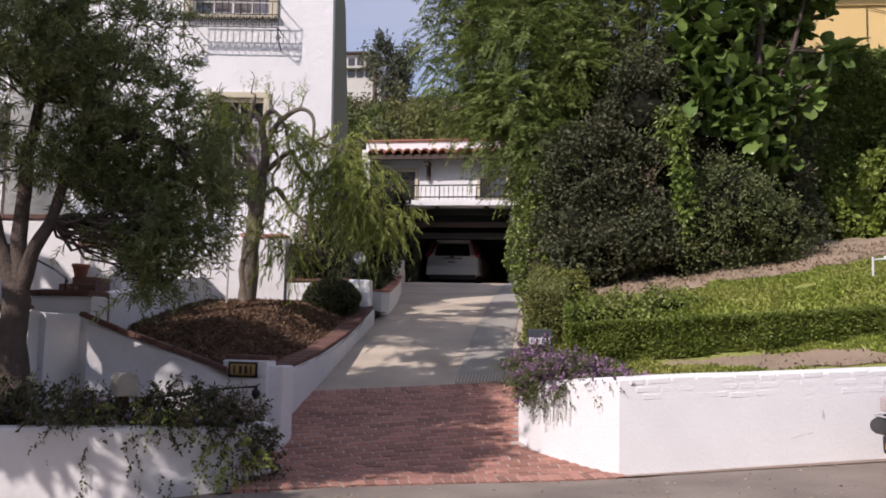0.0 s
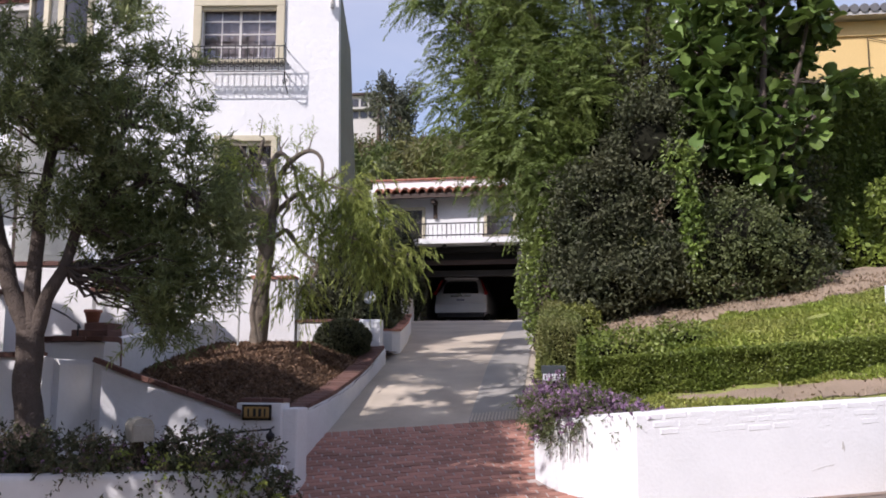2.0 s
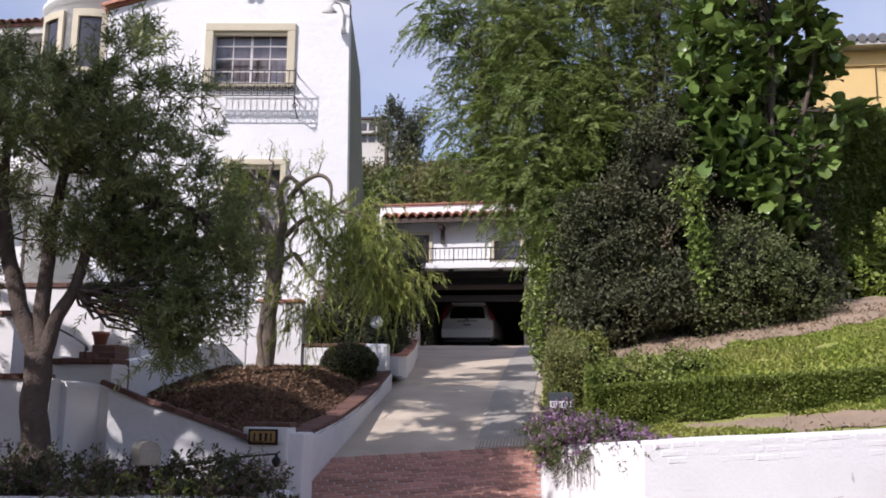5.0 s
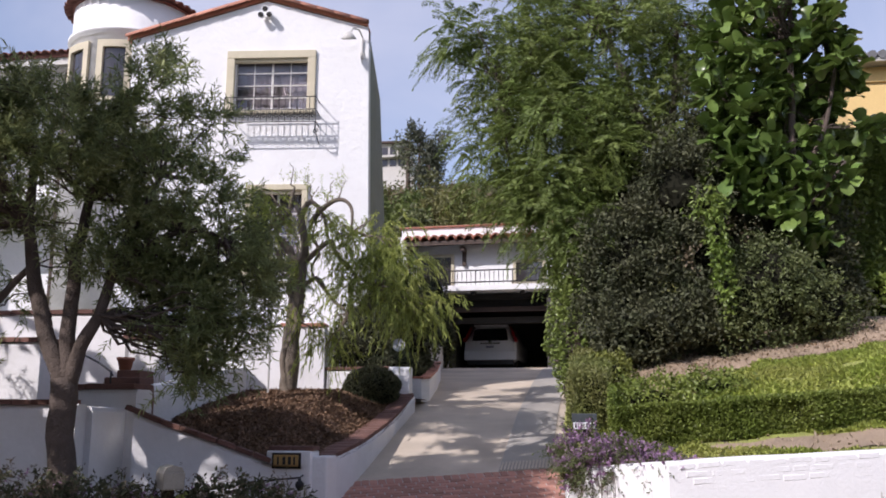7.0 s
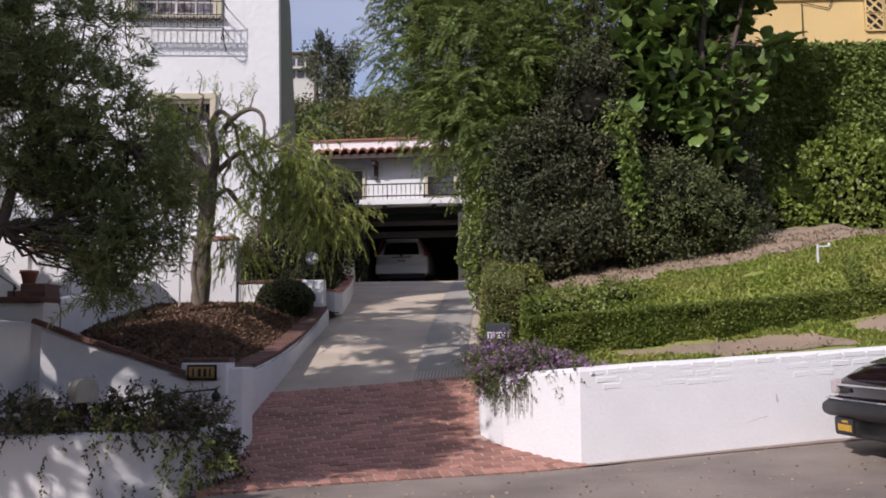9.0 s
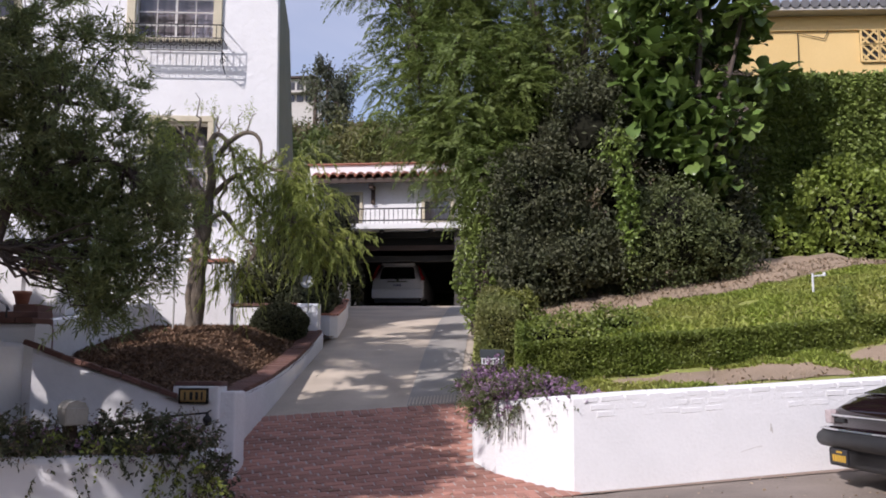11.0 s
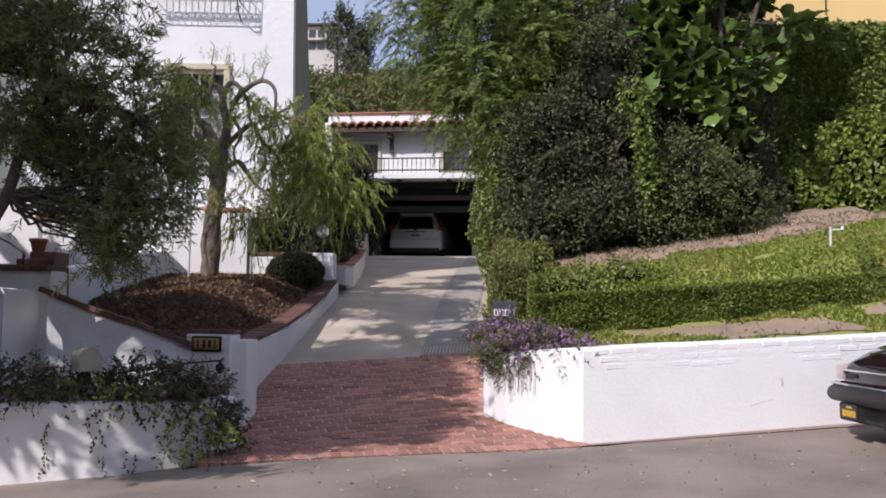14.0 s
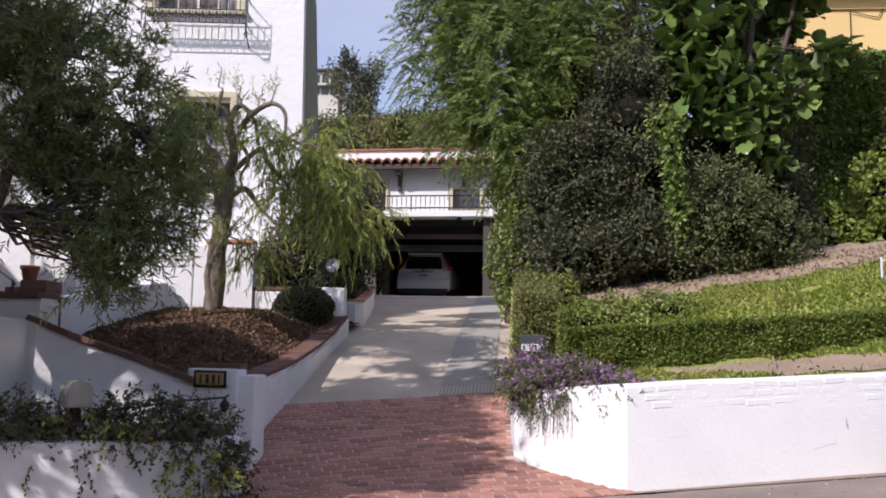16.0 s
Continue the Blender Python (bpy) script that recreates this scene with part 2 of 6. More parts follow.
def clumped(rng, blobs, k, size):
    """Breaks each lump into small clumps of about k sprigs, so that the crown has gaps and depth."""
    out = []
    for c, r, n in blobs:
        for _ in range(max(2, int(n / k))):
            d = units(rng, 1)[0] * rng.uniform(0.3, 1.0) ** 0.6
            s = size * rng.uniform(0.6, 1.4)
            out.append((tuple(np.array(c) + d * np.array(r)), (s, s, s * 0.8), k))
    return out


def lumps(rng, blobs, shell=0.55, rough=0.3):
    P, D = [], []
    for c, r, n in blobs:
        p, d = blob_points(rng, n, c, r, shell, rough)
        P.append(p)
        D.append(d)
    return np.concatenate(P), np.concatenate(D)


def foliage(name, rng, blobs, length, width, mat, parent=None, label="", droop=0.0, density=1.0, spread=0.9, shell=0.55, rough=0.3, cut=None, fold=0.25, curl=0.2, kind=""):
    """A crown of leaves over several uneven lumps: (centre, radii, number of leaves)."""
    P, D = [], []
    for c, r, n in blobs:
        p, d = blob_points(rng, int(n * density), c, r, shell, rough)
        P.append(p)
        D.append(d)
    P, D = np.concatenate(P), np.concatenate(D)
    if cut:
        keep = cut(P)
        P, D = P[keep], D[keep]
    A = D * (1 - spread) + units(rng, len(P)) * spread
    A[:, 2] -= droop
    return leaves(name, P, A, length, width, mat, rng, parent, label, fold, curl)

# ---- large structure ----


def interp(x, xs, ys):
    return float(np.interp(x, xs, ys))


def road_z(x, y=10.3):
    z = interp(x, (-60, -12, -2.2, 1, 3.6, 6, 60), (-4.4, -0.95, -0.13, -0.05, 0.17, 0.34, 3.2))
    return z - 0.05 * min(2.2, max(0, 10.3 - y)) * min(1, max(0, (x - 1.2) / 1.8))


def drive_z(y):
    return interp(y, (8.0, 9.0, 9.5, 9.95, 10.3, 11, 13, 16.7, 21, 26, 29.6, 40), (-0.14, -0.127, -0.1, -0.065, -0.02, 0.155, 0.62, 1.5, 2.22, 2.86, 3.1, 3.12))


def edge_y(x):
    """Where the brick apron meets the street."""
    return interp(x, (-3.6, -2.15, -1.53, -0.82, 0.67, 1.3), (8.4, 9.0, 9.28, 9.5, 9.95, 10.2))


def seam_y(x):
    """Where the brick apron meets the concrete."""
    return 12.78 + 0.278 * (x + 2.72)


def lawn_z(x, y):
    front = 0.87 + 0.068 * (x - 1) + max(0, y - 10.7) * (0.06 + 0.05 * (min(x, 6) - 1))
    back = 1.5 + 0.21 * (min(x, 6) - 1) + (y - 13.1) * (0.24 - 0.02 * min(x, 8)) + 0.09 * max(0, y - 15)
    k = min(1, max(0, (y - 12.2) / 0.9))
    k = k * k * (3 - 2 * k)
    return front * (1 - k) + back * k + 0.06 * noise.noise(Vector((x * 1.1, y * 1.1, 3))) + 0.06 * noise.noise(Vector((x * 2.6, y * 2.0, 9)))


def bed_z(x, y):
    side = interp(y, (10.4, 12.3, 13.3, 14.8, 16.9), (0.86, 0.93, 1.04, 1.27, 1.78))
    inner = interp(y, (10.4, 12, 14.4, 17), (0.95, 1.38, 1.8, 1.9))
    w = min(1, max(0, (-2.95 - x) / 1.1))
    w = w * w * (3 - 2 * w)
    return side * (1 - w) + inner * w + 0.04 * noise.noise(Vector((x * 2.2, y * 2.2, 5)))


def terrain(x, y):
    """The hillside as one sheet: the street, the rise behind it and the ridge far off."""
    base = road_z(x, y) - 0.08
    if y < 10.9:
        return base
    rise = interp(y, (10.9, 12, 17, 22, 30, 40, 70, 120, 200, 400, 3000), (0, 0.1, 0.9, 1.6, 2.4, 4.8, 14.2, 33, 36, 38, 38))
    return base * max(0, 1 - (y - 10.5) / 20) + rise + 0.4 * noise.noise(Vector((x * 0.15, y * 0.15, 0))) * min(1, (y - 10.5) / 15)


xs = np.concatenate([np.linspace(-2500, -60, 10), np.linspace(-40, 40, 54), np.linspace(60, 2500, 10)])
ys = np.concatenate([np.linspace(-2500, -40, 8), np.linspace(-20, 60, 90), np.linspace(66, 140, 20), np.linspace(180, 2800, 8)])
tagged(sheet("ground", xs, ys, terrain, HILL), "scrubby green hillside rising behind the street", "ground", kind="structure")
tagged(sheet("road", np.linspace(-40, 40, 160), np.linspace(-6, 10.5, 60), lambda x, y: road_z(x, y) - 0.03 * max(0, min(1, (y - edge_y(x) + 0.1) / 0.2)) * (-2.75 < x < 1.3) + 0.012 * noise.noise(Vector((x * 0.5, y * 0.5, 2))), ASPHALT),
       "worn grey asphalt street on a slope", "road", kind="structure")


def between(name, y0, y1, x0, x1, height, mat, nx=28, ny=44):
    """A sheet between two curves of y over x."""
    V = [(x, y0(x) + (y1(x) - y0(x)) * v, 0) for v in np.linspace(0, 1, ny) for x in np.linspace(x0, x1, nx)]
    V = np.array([(x, y, height(x, y)) for x, y, _ in V])
    i = (np.arange(ny - 1)[:, None] * nx + np.arange(nx - 1)).ravel()
    return mesh_from_arrays(name, V, np.stack([i, i + 1, i + nx + 1, i + nx], 1), mat, smooth=True)


drive = tagged(between("driveway", lambda x: seam_y(x) + 0.01, lambda x: 29.9, -3.9, 0.1, lambda x, y: drive_z(y) + 0.008 * noise.noise(Vector((x, y, 1))), CONCRETE, ny=90),
               "pale stained concrete driveway climbing to the garage", "driveway", kind="structure")
apron = tagged(between("brick_apron", lambda x: edge_y(x), seam_y, -3.3, 1.02, lambda x, y: drive_z(y) + 0.001 - 0.4 * max(0, -2.6 - x) * (y < 10.4), MORTAR), "red brick driveway apron in running bond, worn", "driveway", kind="structure")
LAWN_X, LAWN_Y = np.linspace(-0.1, 16, 90), np.linspace(10.75, 19.5, 70)
tagged(sheet("lawn", LAWN_X, LAWN_Y, lawn_z, LAWN), "lumpy green lawn on a bank, dry at its edges", "lawn", kind="structure")
DRY_SOIL = material("dry_soil", (0.37, 0.275, 0.195), 0.95, (0.22, 0.17, 0.105), 1.8, 40, 0.8, depth=0.04)
tagged(between("soil_bank", lambda x: 15.05 + 0.3 * noise.noise(Vector((x * 1.3, 0, 4))), lambda x: 17.5, 0.3, 12, lambda x, y: lawn_z(x, y) + 0.012, DRY_SOIL, nx=120, ny=24), "bare dry soil crest above the lawn", "soil", kind="structure")
tagged(between("soil_strip", lambda x: 10.78 + 0.13 * (x - 1) if x > 1 else 11.0, lambda x: 12.02 + 0.16 * noise.noise(Vector((x * 1.7, 2, 4))), 0.5, 12, lambda x, y: lawn_z(x, y) + 0.012, DRY_SOIL, nx=120, ny=16), "bare dry soil between the hedge and the wall", "soil", kind="structure")
tagged(sheet("planting_bed", np.linspace(-9, -2.86, 44), np.linspace(10.3, 18.2, 50), bed_z, MULCH), "sloping bed of dry brown mulch", "garden bed", kind="structure")
tagged(between("front_bed", lambda x: interp(x, (-16, -5, -3.4, -2.75), (6.9, 8.35, 8.72, 9.1)), lambda x: 10.6, -16, -2.75, lambda x, y: interp(x, (-16, -5, -2.9), (-0.2, 0.34, 0.33)) + 0.08 * (y - 8.5), SOIL), "narrow soil bed behind the low wall", "garden bed", kind="structure")
strip = tagged(between("driveway_strip", lambda x: seam_y(x) + 0.015, lambda x: 29.5, -1.0, -0.3, lambda x, y: drive_z(y) + 0.012, material("grey_concrete", (0.36, 0.335, 0.30), 0.9, (0.28, 0.26, 0.235), 1.6, 60, 0.35), nx=6, ny=90), "grey patched concrete strip with joints", "driveway", kind="structure")
for k in range(15):
    x = -0.98 + k * 0.047
    rib = finish("rib", boxes(((x, seam_y(x) + 0.03, 0.0), (x + 0.022, seam_y(x) + 0.42, 0.0))), CONCRETE, strip)
    for v in rib.data.vertices:
        v.co.z = drive_z(v.co.y) + (0.022 if v.index % 2 else 0.005)


def wall_run(name, pts, thick, mat, label, foot=-0.8, rough=0.0):
    """A wall along plan points (x, y, top z), cut fine enough to be slightly uneven, with rounded upper edges."""
    fine = []
    for (a, b) in zip(pts, pts[1:]):
        a, b = Vector(a), Vector(b)
        n = max(1, int((b - a).length / 0.35))
        fine += [a.lerp(b, i / n) for i in range(n)]
    fine.append(Vector(pts[-1]))
    bm = bmesh.new()
    n = len(fine)
    rows = []
    h = thick / 2
    for i, p in enumerate(fine):
        d = (fine[min(i + 1, n - 1)].xy - fine[max(i - 1, 0)].xy).normalized()
        o = Vector((d.y, -d.x))
        wob = 0.012 * noise.noise(p * 1.7)
        ring = [(h, foot), (h, (foot + p.z) / 2), (h + wob * 0.6, p.z - 0.05), (h - 0.02, p.z - 0.008 + wob * 0.5), (h - 0.05, p.z + wob), (-h + 0.05, p.z + wob), (-h, p.z - 0.03), (-h, foot)]
        rows.append([bm.verts.new((p.x + o.x * s, p.y + o.y * s, z)) for s, z in ring])
    k = len(rows[0])
    for r, s in zip(rows, rows[1:]):
        for j in range(k):
            bm.faces.new((r[j], r[(j + 1) % k], s[(j + 1) % k], s[j]))
    bm.faces.new(rows[0])
    bm.faces.new(rows[-1][::-1])
    return tagged(finish(name, bm, mat), label, "wall", kind="structure")


STREET_WALL = [(1.06, 10.3, 0.965), (3.1, 10.56, 1.085), (6, 10.95, 1.27), (14, 12.0, 1.85)]
wall_street = wall_run("wall_street", [(0.02, 13.4, 0.98), (0.05, 11.9, 0.88), (0.08, 11.12, 0.84), (0.3, 10.78, 0.87)] + STREET_WALL, 0.22, WALL_PAINT, "white painted brick retaining wall curving into the driveway")
DRIVE_WALL = [(-2.93, 10.75, 0.86), (-2.95, 11.3, 0.87), (-2.96, 12.3, 0.96), (-2.96, 13.3, 1.07), (-2.96, 14.8, 1.31), (-2.96, 15.7, 1.5), (-2.95, 16.9, 1.83)]
wall_drive = wall_run("wall_drive", DRIVE_WALL, 0.2, STUCCO_OLD, "white stucco wall climbing beside the driveway")
BED_WALL = [(-4.66, 9.98, 1.42), (-4.3, 10.1, 1.27), (-3.8, 10.27, 1.09), (-3.25, 10.47, 0.88)]
wall_bed = wall_run("wall_bed", BED_WALL, 0.2, STUCCO_OLD, "white stucco garden wall sloping down to the gate post")
LONG_WALL = [(-14, 9.5, 1.45), (-5.02, 9.5, 1.5)]
wall_long = wall_run("wall_long", LONG_WALL, 0.22, STUCCO_OLD, "white stucco garden wall in dappled shade")
LAND_WALL = [(-5.5, 10.42, 1.69), (-4.76, 10.36, 1.69)]
wall_landing = wall_run("wall_landing", LAND_WALL, 0.34, STUCCO_OLD, "white stucco wall of the stair landing")
wall_run("wall_return", [(-5.05, 9.6, 1.48), (-4.98, 10.3, 1.48)], 0.2, STUCCO_OLD, "short white stucco return wall")
wall_low = wall_run("wall_low", [(-16, 6.9, -0.1), (-5, 8.35, 0.42), (-3.4, 8.72, 0.43), (-2.75, 9.1, 0.42), (-2.6, 9.7, 0.42)], 0.25, STUCCO_OLD, "low white stucco wall overgrown with vines")
WALL_A = [(-7.4, 11.6, 2.34), (-6.72, 11.6, 2.34)]
wall_pier = wall_run("wall_pier", WALL_A, 0.5, STUCCO_OLD, "white stucco pier with a brick cap", 0.8)
WALL_B = [(-10.5, 12.5, 2.83), (-6.1, 12.5, 2.83)]
wall_terrace = wall_run("wall_terrace", WALL_B, 0.25, STUCCO_OLD, "white stucco terrace wall", 0.8)
WALL_C = [(-5.95, 12.4, 2.44), (-5.4, 12.4, 2.44)]
wall_stair = wall_run("wall_stair", WALL_C, 0.4, STUCCO_OLD, "white stucco pier beside the stairs", 0.8)
wall_run("wall_cheek", [(-5.3, 10.6, 1.66), (-5.25, 12.3, 1.9)], 0.22, STUCCO_OLD, "white cheek wall of the stairs", 0.6)
wall_run("wall_bed_back", [(-5.3, 12.45, 1.95), (-5.2, 14.4, 2.2), (-6.5, 16.9, 2.7)], 0.2, STUCCO_OLD, "white stucco wall behind the mulch bed", 0.8)
PLINTH = [(-10, 16.6, 3.1), (-4.57, 17.05, 3.1)]
wall_plinth = wall_run("wall_plinth", PLINTH, 0.3, STUCCO_OLD, "white stucco terrace wall below the house", 0.8)
wall_planter = wall_run("wall_planter", [(-4.5, 17.1, 2.3), (-3.3, 17.1, 2.32)], 0.22, STUCCO_OLD, "low white planter wall", 1.0)
wall_run("wall_post", [(-3.32, 16.95, 2.34), (-2.94, 16.95, 2.34)], 0.3, STUCCO, "short white wall end beside the driveway", 0.8)
PLANTER = [(-3.6, 18.25, 2.2), (-2.98, 18.25, 2.2), (-2.93, 18.35, 2.2), (-3.05, 20.0, 2.45), (-3.3, 22, 2.75)]
wall_planter_b = wall_run("wall_driveway_planter", PLANTER, 0.18, STUCCO, "white planter wall beside the driveway", 1.2)
wall_run("wall_back_left", [(-5.0, 18.9, 3.3), (-4.3, 29.6, 3.8)], 0.3, STUCCO_OLD, "white wall along the upper driveway", 0.5)
wall_run("wall_back_right", [(0.25, 17.5, 2.6), (0.0, 29.6, 3.4)], 0.3, STUCCO_OLD, "retaining wall along the upper driveway", 0.5)
tagged(between("gutter", lambda x: interp(x, (1.0, 3.1, 6, 14), (10.08, 10.26, 10.6, 11.6)), lambda x: interp(x, (1.0, 3.1, 6, 14), (10.2, 10.47, 10.86, 11.9)), 1.0, 14, lambda x, y: road_z(x) + 0.012 * noise.noise(Vector((x * 0.5, y * 0.5, 2))) + 0.006, material("pale_dirt", (0.30, 0.225, 0.18), 0.95, (0.2, 0.155, 0.125), 6, 60, 0.6), nx=80, ny=4), "line of brown dirt along the foot of the wall", "dirt", kind="structure")
# the far side of the street, behind the eye, closed by added plain walls
# unseen; they hold back low sky light that would fill the shade
for name, lo, hi in (("unseen_wall_opposite", (-42, -7.5, -5), (42, -6.5, 7.5)), ("unseen_wall_downhill", (-42, -6.5, -6), (-41, 16, 6)), ("unseen_wall_uphill", (41, -6.5, 0), (42, 16, 8))):
    tagged(finish(name, boxes((lo, hi)), HILL), "plain dark wall, unseen, added to close the street and block sky light", "wall", kind="structure")

# ---- the house ----
HM = Matrix.Translation((-4.2, 18.3, 0)) @ Matrix.Rotation(radians(5.7), 4, "Z")   # along the facade, with its corner as origin


def placed(bm, m):
    bmesh.ops.transform(bm, matrix=m, verts=bm.verts)
    return bm


def hpart(name, bm, mat, parent, label="", smooth=False):
    return part(name, placed(bm, HM), mat, parent, label, smooth)


house = thing("house", "white stucco house with terracotta tiled gable and a round tower", "house")
# facade with its window openings, lifted as a slab of real thickness
bm = bmesh.new()
OPEN = [(-2.83, -1.27, 7.82, 8.93), (-2.35, -1.3, 4.2, 6.05)]
us = [-5.1, -2.83, -2.35, -1.3, -1.27, 0.0]
zs = [1.0, 4.2, 6.05, 7.82, 8.93, 9.3]
vs = {}


def facade_x(u, z):
    return u + (0.14 * (9.6 - z) / 4 * 0.5 if u == 0.0 else 0)


for y in (0.0, 0.3):
    for u in us:
        for z in zs:
            vs[u, z, y] = bm.verts.new((facade_x(u, z), y, z))
for i in range(5):
    for j in range(5):
        uc, zc = (us[i] + us[i + 1]) / 2, (zs[j] + zs[j + 1]) / 2
        if any(a < uc < b and c < zc < d for a, b, c, d in OPEN):
            continue
        for y in (0.0, 0.3):
            bm.faces.new([vs[us[a], zs[b], y] for a, b in ((i, j), (i + 1, j), (i + 1, j + 1), (i, j + 1))])
for y in (0.0, 0.3):
    ring = [vs[u, 9.3, y] for u in us]
    peak = [bm.verts.new((u, y, z)) for u, z in ((0.0, 9.6), (-2.2, 10.24), (-5.1, 9.4))]
    bm.faces.new(ring + peak)
for a, b in [(us[i], us[i + 1]) for i in range(5)]:
    bm.faces.new((vs[a, 1.0, 0.0], vs[b, 1.0, 0.0], vs[b, 1.0, 0.3], vs[a, 1.0, 0.3]))
for u in (-5.1, 0.0):
    for j in range(5):
        bm.faces.new((vs[u, zs[j], 0.0], vs[u, zs[j], 0.3], vs[u, zs[j + 1], 0.3], vs[u, zs[j + 1], 0.0]))
for a, b, c, d in OPEN:
    uu = [u for u in us if a <= u <= b]
    zz = [z for z in zs if c <= z <= d]
    for p, q in zip(uu, uu[1:]):
        for z in (c, d):
            bm.faces.new((vs[p, z, 0.0], vs[q, z, 0.0], vs[q, z, 0.3], vs[p, z, 0.3]))
    for p, q in zip(zz, zz[1:]):
        for u in (a, b):
            bm.faces.new((vs[u, p, 0.0], vs[u, q, 0.0], vs[u, q, 0.3], vs[u, p, 0.3]))
hpart("facade_wall", bm, STUCCO, house)
# the battered side, shallow at the eaves and deep at the foot
bm = bmesh.new()
ring = [bm.verts.new(p) for p in ((-0.02, 0.3, 9.58), (0.13, 0.3, 1.0), (0.16, 4.4, 1.0), (0.05, 3.1, 5.6), (0.0, 2.1, 8.75))]
ring2 = [bm.verts.new((v.co.x - 0.6, v.co.y, v.co.z)) for v in ring]
bm.faces.new(ring)
bm.faces.new(ring2[::-1])
for i in range(5):
    j = (i + 1) % 5
    bm.faces.new((ring[i], ring2[i], ring2[j], ring[j]))
hpart("side_wall", bm, SHADED_STUCCO, house, "white stucco side wall, its shade painted in as grey-green, wider at its foot")
bm = bmesh.new()
prism(bm, [(-4.9, 1.0), (-2.4, 1.0), (-2.4, 9.2), (-3.6, 9.6), (-4.9, 9.2)], "y", 0.32, 8)
hpart("body_wall", bm, STUCCO, house)
bm = bmesh.new()
for a, b in (((-0.02, 9.6), (-2.2, 10.25)), ((-2.2, 10.25), (-5.2, 9.38))):
    prism(bm, [(a[0], a[1] + 0.02), (a[0], a[1] + 0.09), (b[0], b[1] + 0.09), (b[0], b[1] + 0.02)], "y", -0.02, 0.48)
roof = hpart("roof", bm, TILE, house, "terracotta tile roof")
# rear roof behind the gable
bm = bmesh.new()
prism(bm, [(-2.2, 9.3), (-3.6, 9.75), (-5.1, 9.3)], "y", 0.5, 8.2)
hpart("rear_roof", bm, TILE, house, "terracotta tile roof")


def window_unit(parent, u0, u1, z0, z1, cols, rows, trim=0.2, deep=0.12, rail=True):
    """A trimmed window in the facade, with sash bars and panes."""
    w = new("window")
    w.parent = parent
    f = bmesh.new()
    box(f, (u0 - trim, -0.06, z1), (u1 + trim, 0.02, z1 + trim), bevel=0.015)
    box(f, (u0 - trim, -0.06, z0 - 0.06), (u0, 0.02, z1), bevel=0.015)
    box(f, (u1, -0.06, z0 - 0.06), (u1 + trim, 0.02, z1), bevel=0.015)
    box(f, (u0 - 0.02, 0.0, z1 - 0.07), (u1 + 0.02, 0.1, z1 - 0.001), bevel=0.01)
    hpart("frame", f, TRIM, w, "cream painted moulded frame")
    s = bmesh.new()
    box(s, (u0 - trim - 0.02, -0.12, z0 - 0.13), (u1 + trim + 0.02, 0.05, z0 - 0.06), bevel=0.015)
    hpart("sill", s, TRIM, w)
    g = bmesh.new()
    bw = 0.022
    mid = (u0 + u1) / 2
    for a, b in ((u0, mid), (mid, u1)):
        box(g, (a, deep, z0), (a + bw, deep + 0.04, z1))
        box(g, (b - bw, deep, z0), (b, deep + 0.04, z1))
        box(g, (a, deep, z1 - bw), (b, deep + 0.04, z1))
        box(g, (a, deep, z0), (b, deep + 0.04, z0 + bw))
        for k in range(1, rows):
            z = z0 + (z1 - z0) * k / rows
            box(g, (a, deep, z - bw / 2), (b, deep + 0.035, z + bw / 2))
        for k in range(1, cols):
            x = a + (b - a) * k / cols
            box(g, (x - 0.009, deep, z0), (x + 0.009, deep + 0.03, z1))
    hpart("sash", g, SASH, w)
    for a, b in ((u0, mid), (mid, u1)):
        pane = hpart("pane", boxes(((a + 0.01, deep + 0.015, z0), (b - 0.01, deep + 0.022, z1))), CLEAR_PANE, w)
        pane.visible_shadow = False
    c = bmesh.new()
    folds = [(u0 + (u1 - u0) * k / 48, deep + 0.13 + 0.006 * math.sin(k * 1.3)) for k in range(49)]
    prism(c, folds + [(x, y + 0.01) for x, y in folds[::-1]], "z", z0, z1)
    hpart("curtain", c, CURTAIN, w, "grey drawn curtain")
    return w


window_unit(house, -2.83, -1.27, 7.82, 8.93, 2, 4, trim=0.17)
window_unit(house, -2.35, -1.3, 4.2, 6.05, 1, 4, trim=0.12)


def scroll(bm, c, r, turns=1.4, flip=1, y=-0.4, rad=0.006):
    pts = []
    for k in range(14):
        a = 2 * math.pi * turns * k / 13
        q = r * (1 - 0.75 * k / 13)
        pts.append((c[0] + flip * q * math.cos(a), y, c[1] + q * math.sin(a)))
    tube(bm, pts, rad, 5)


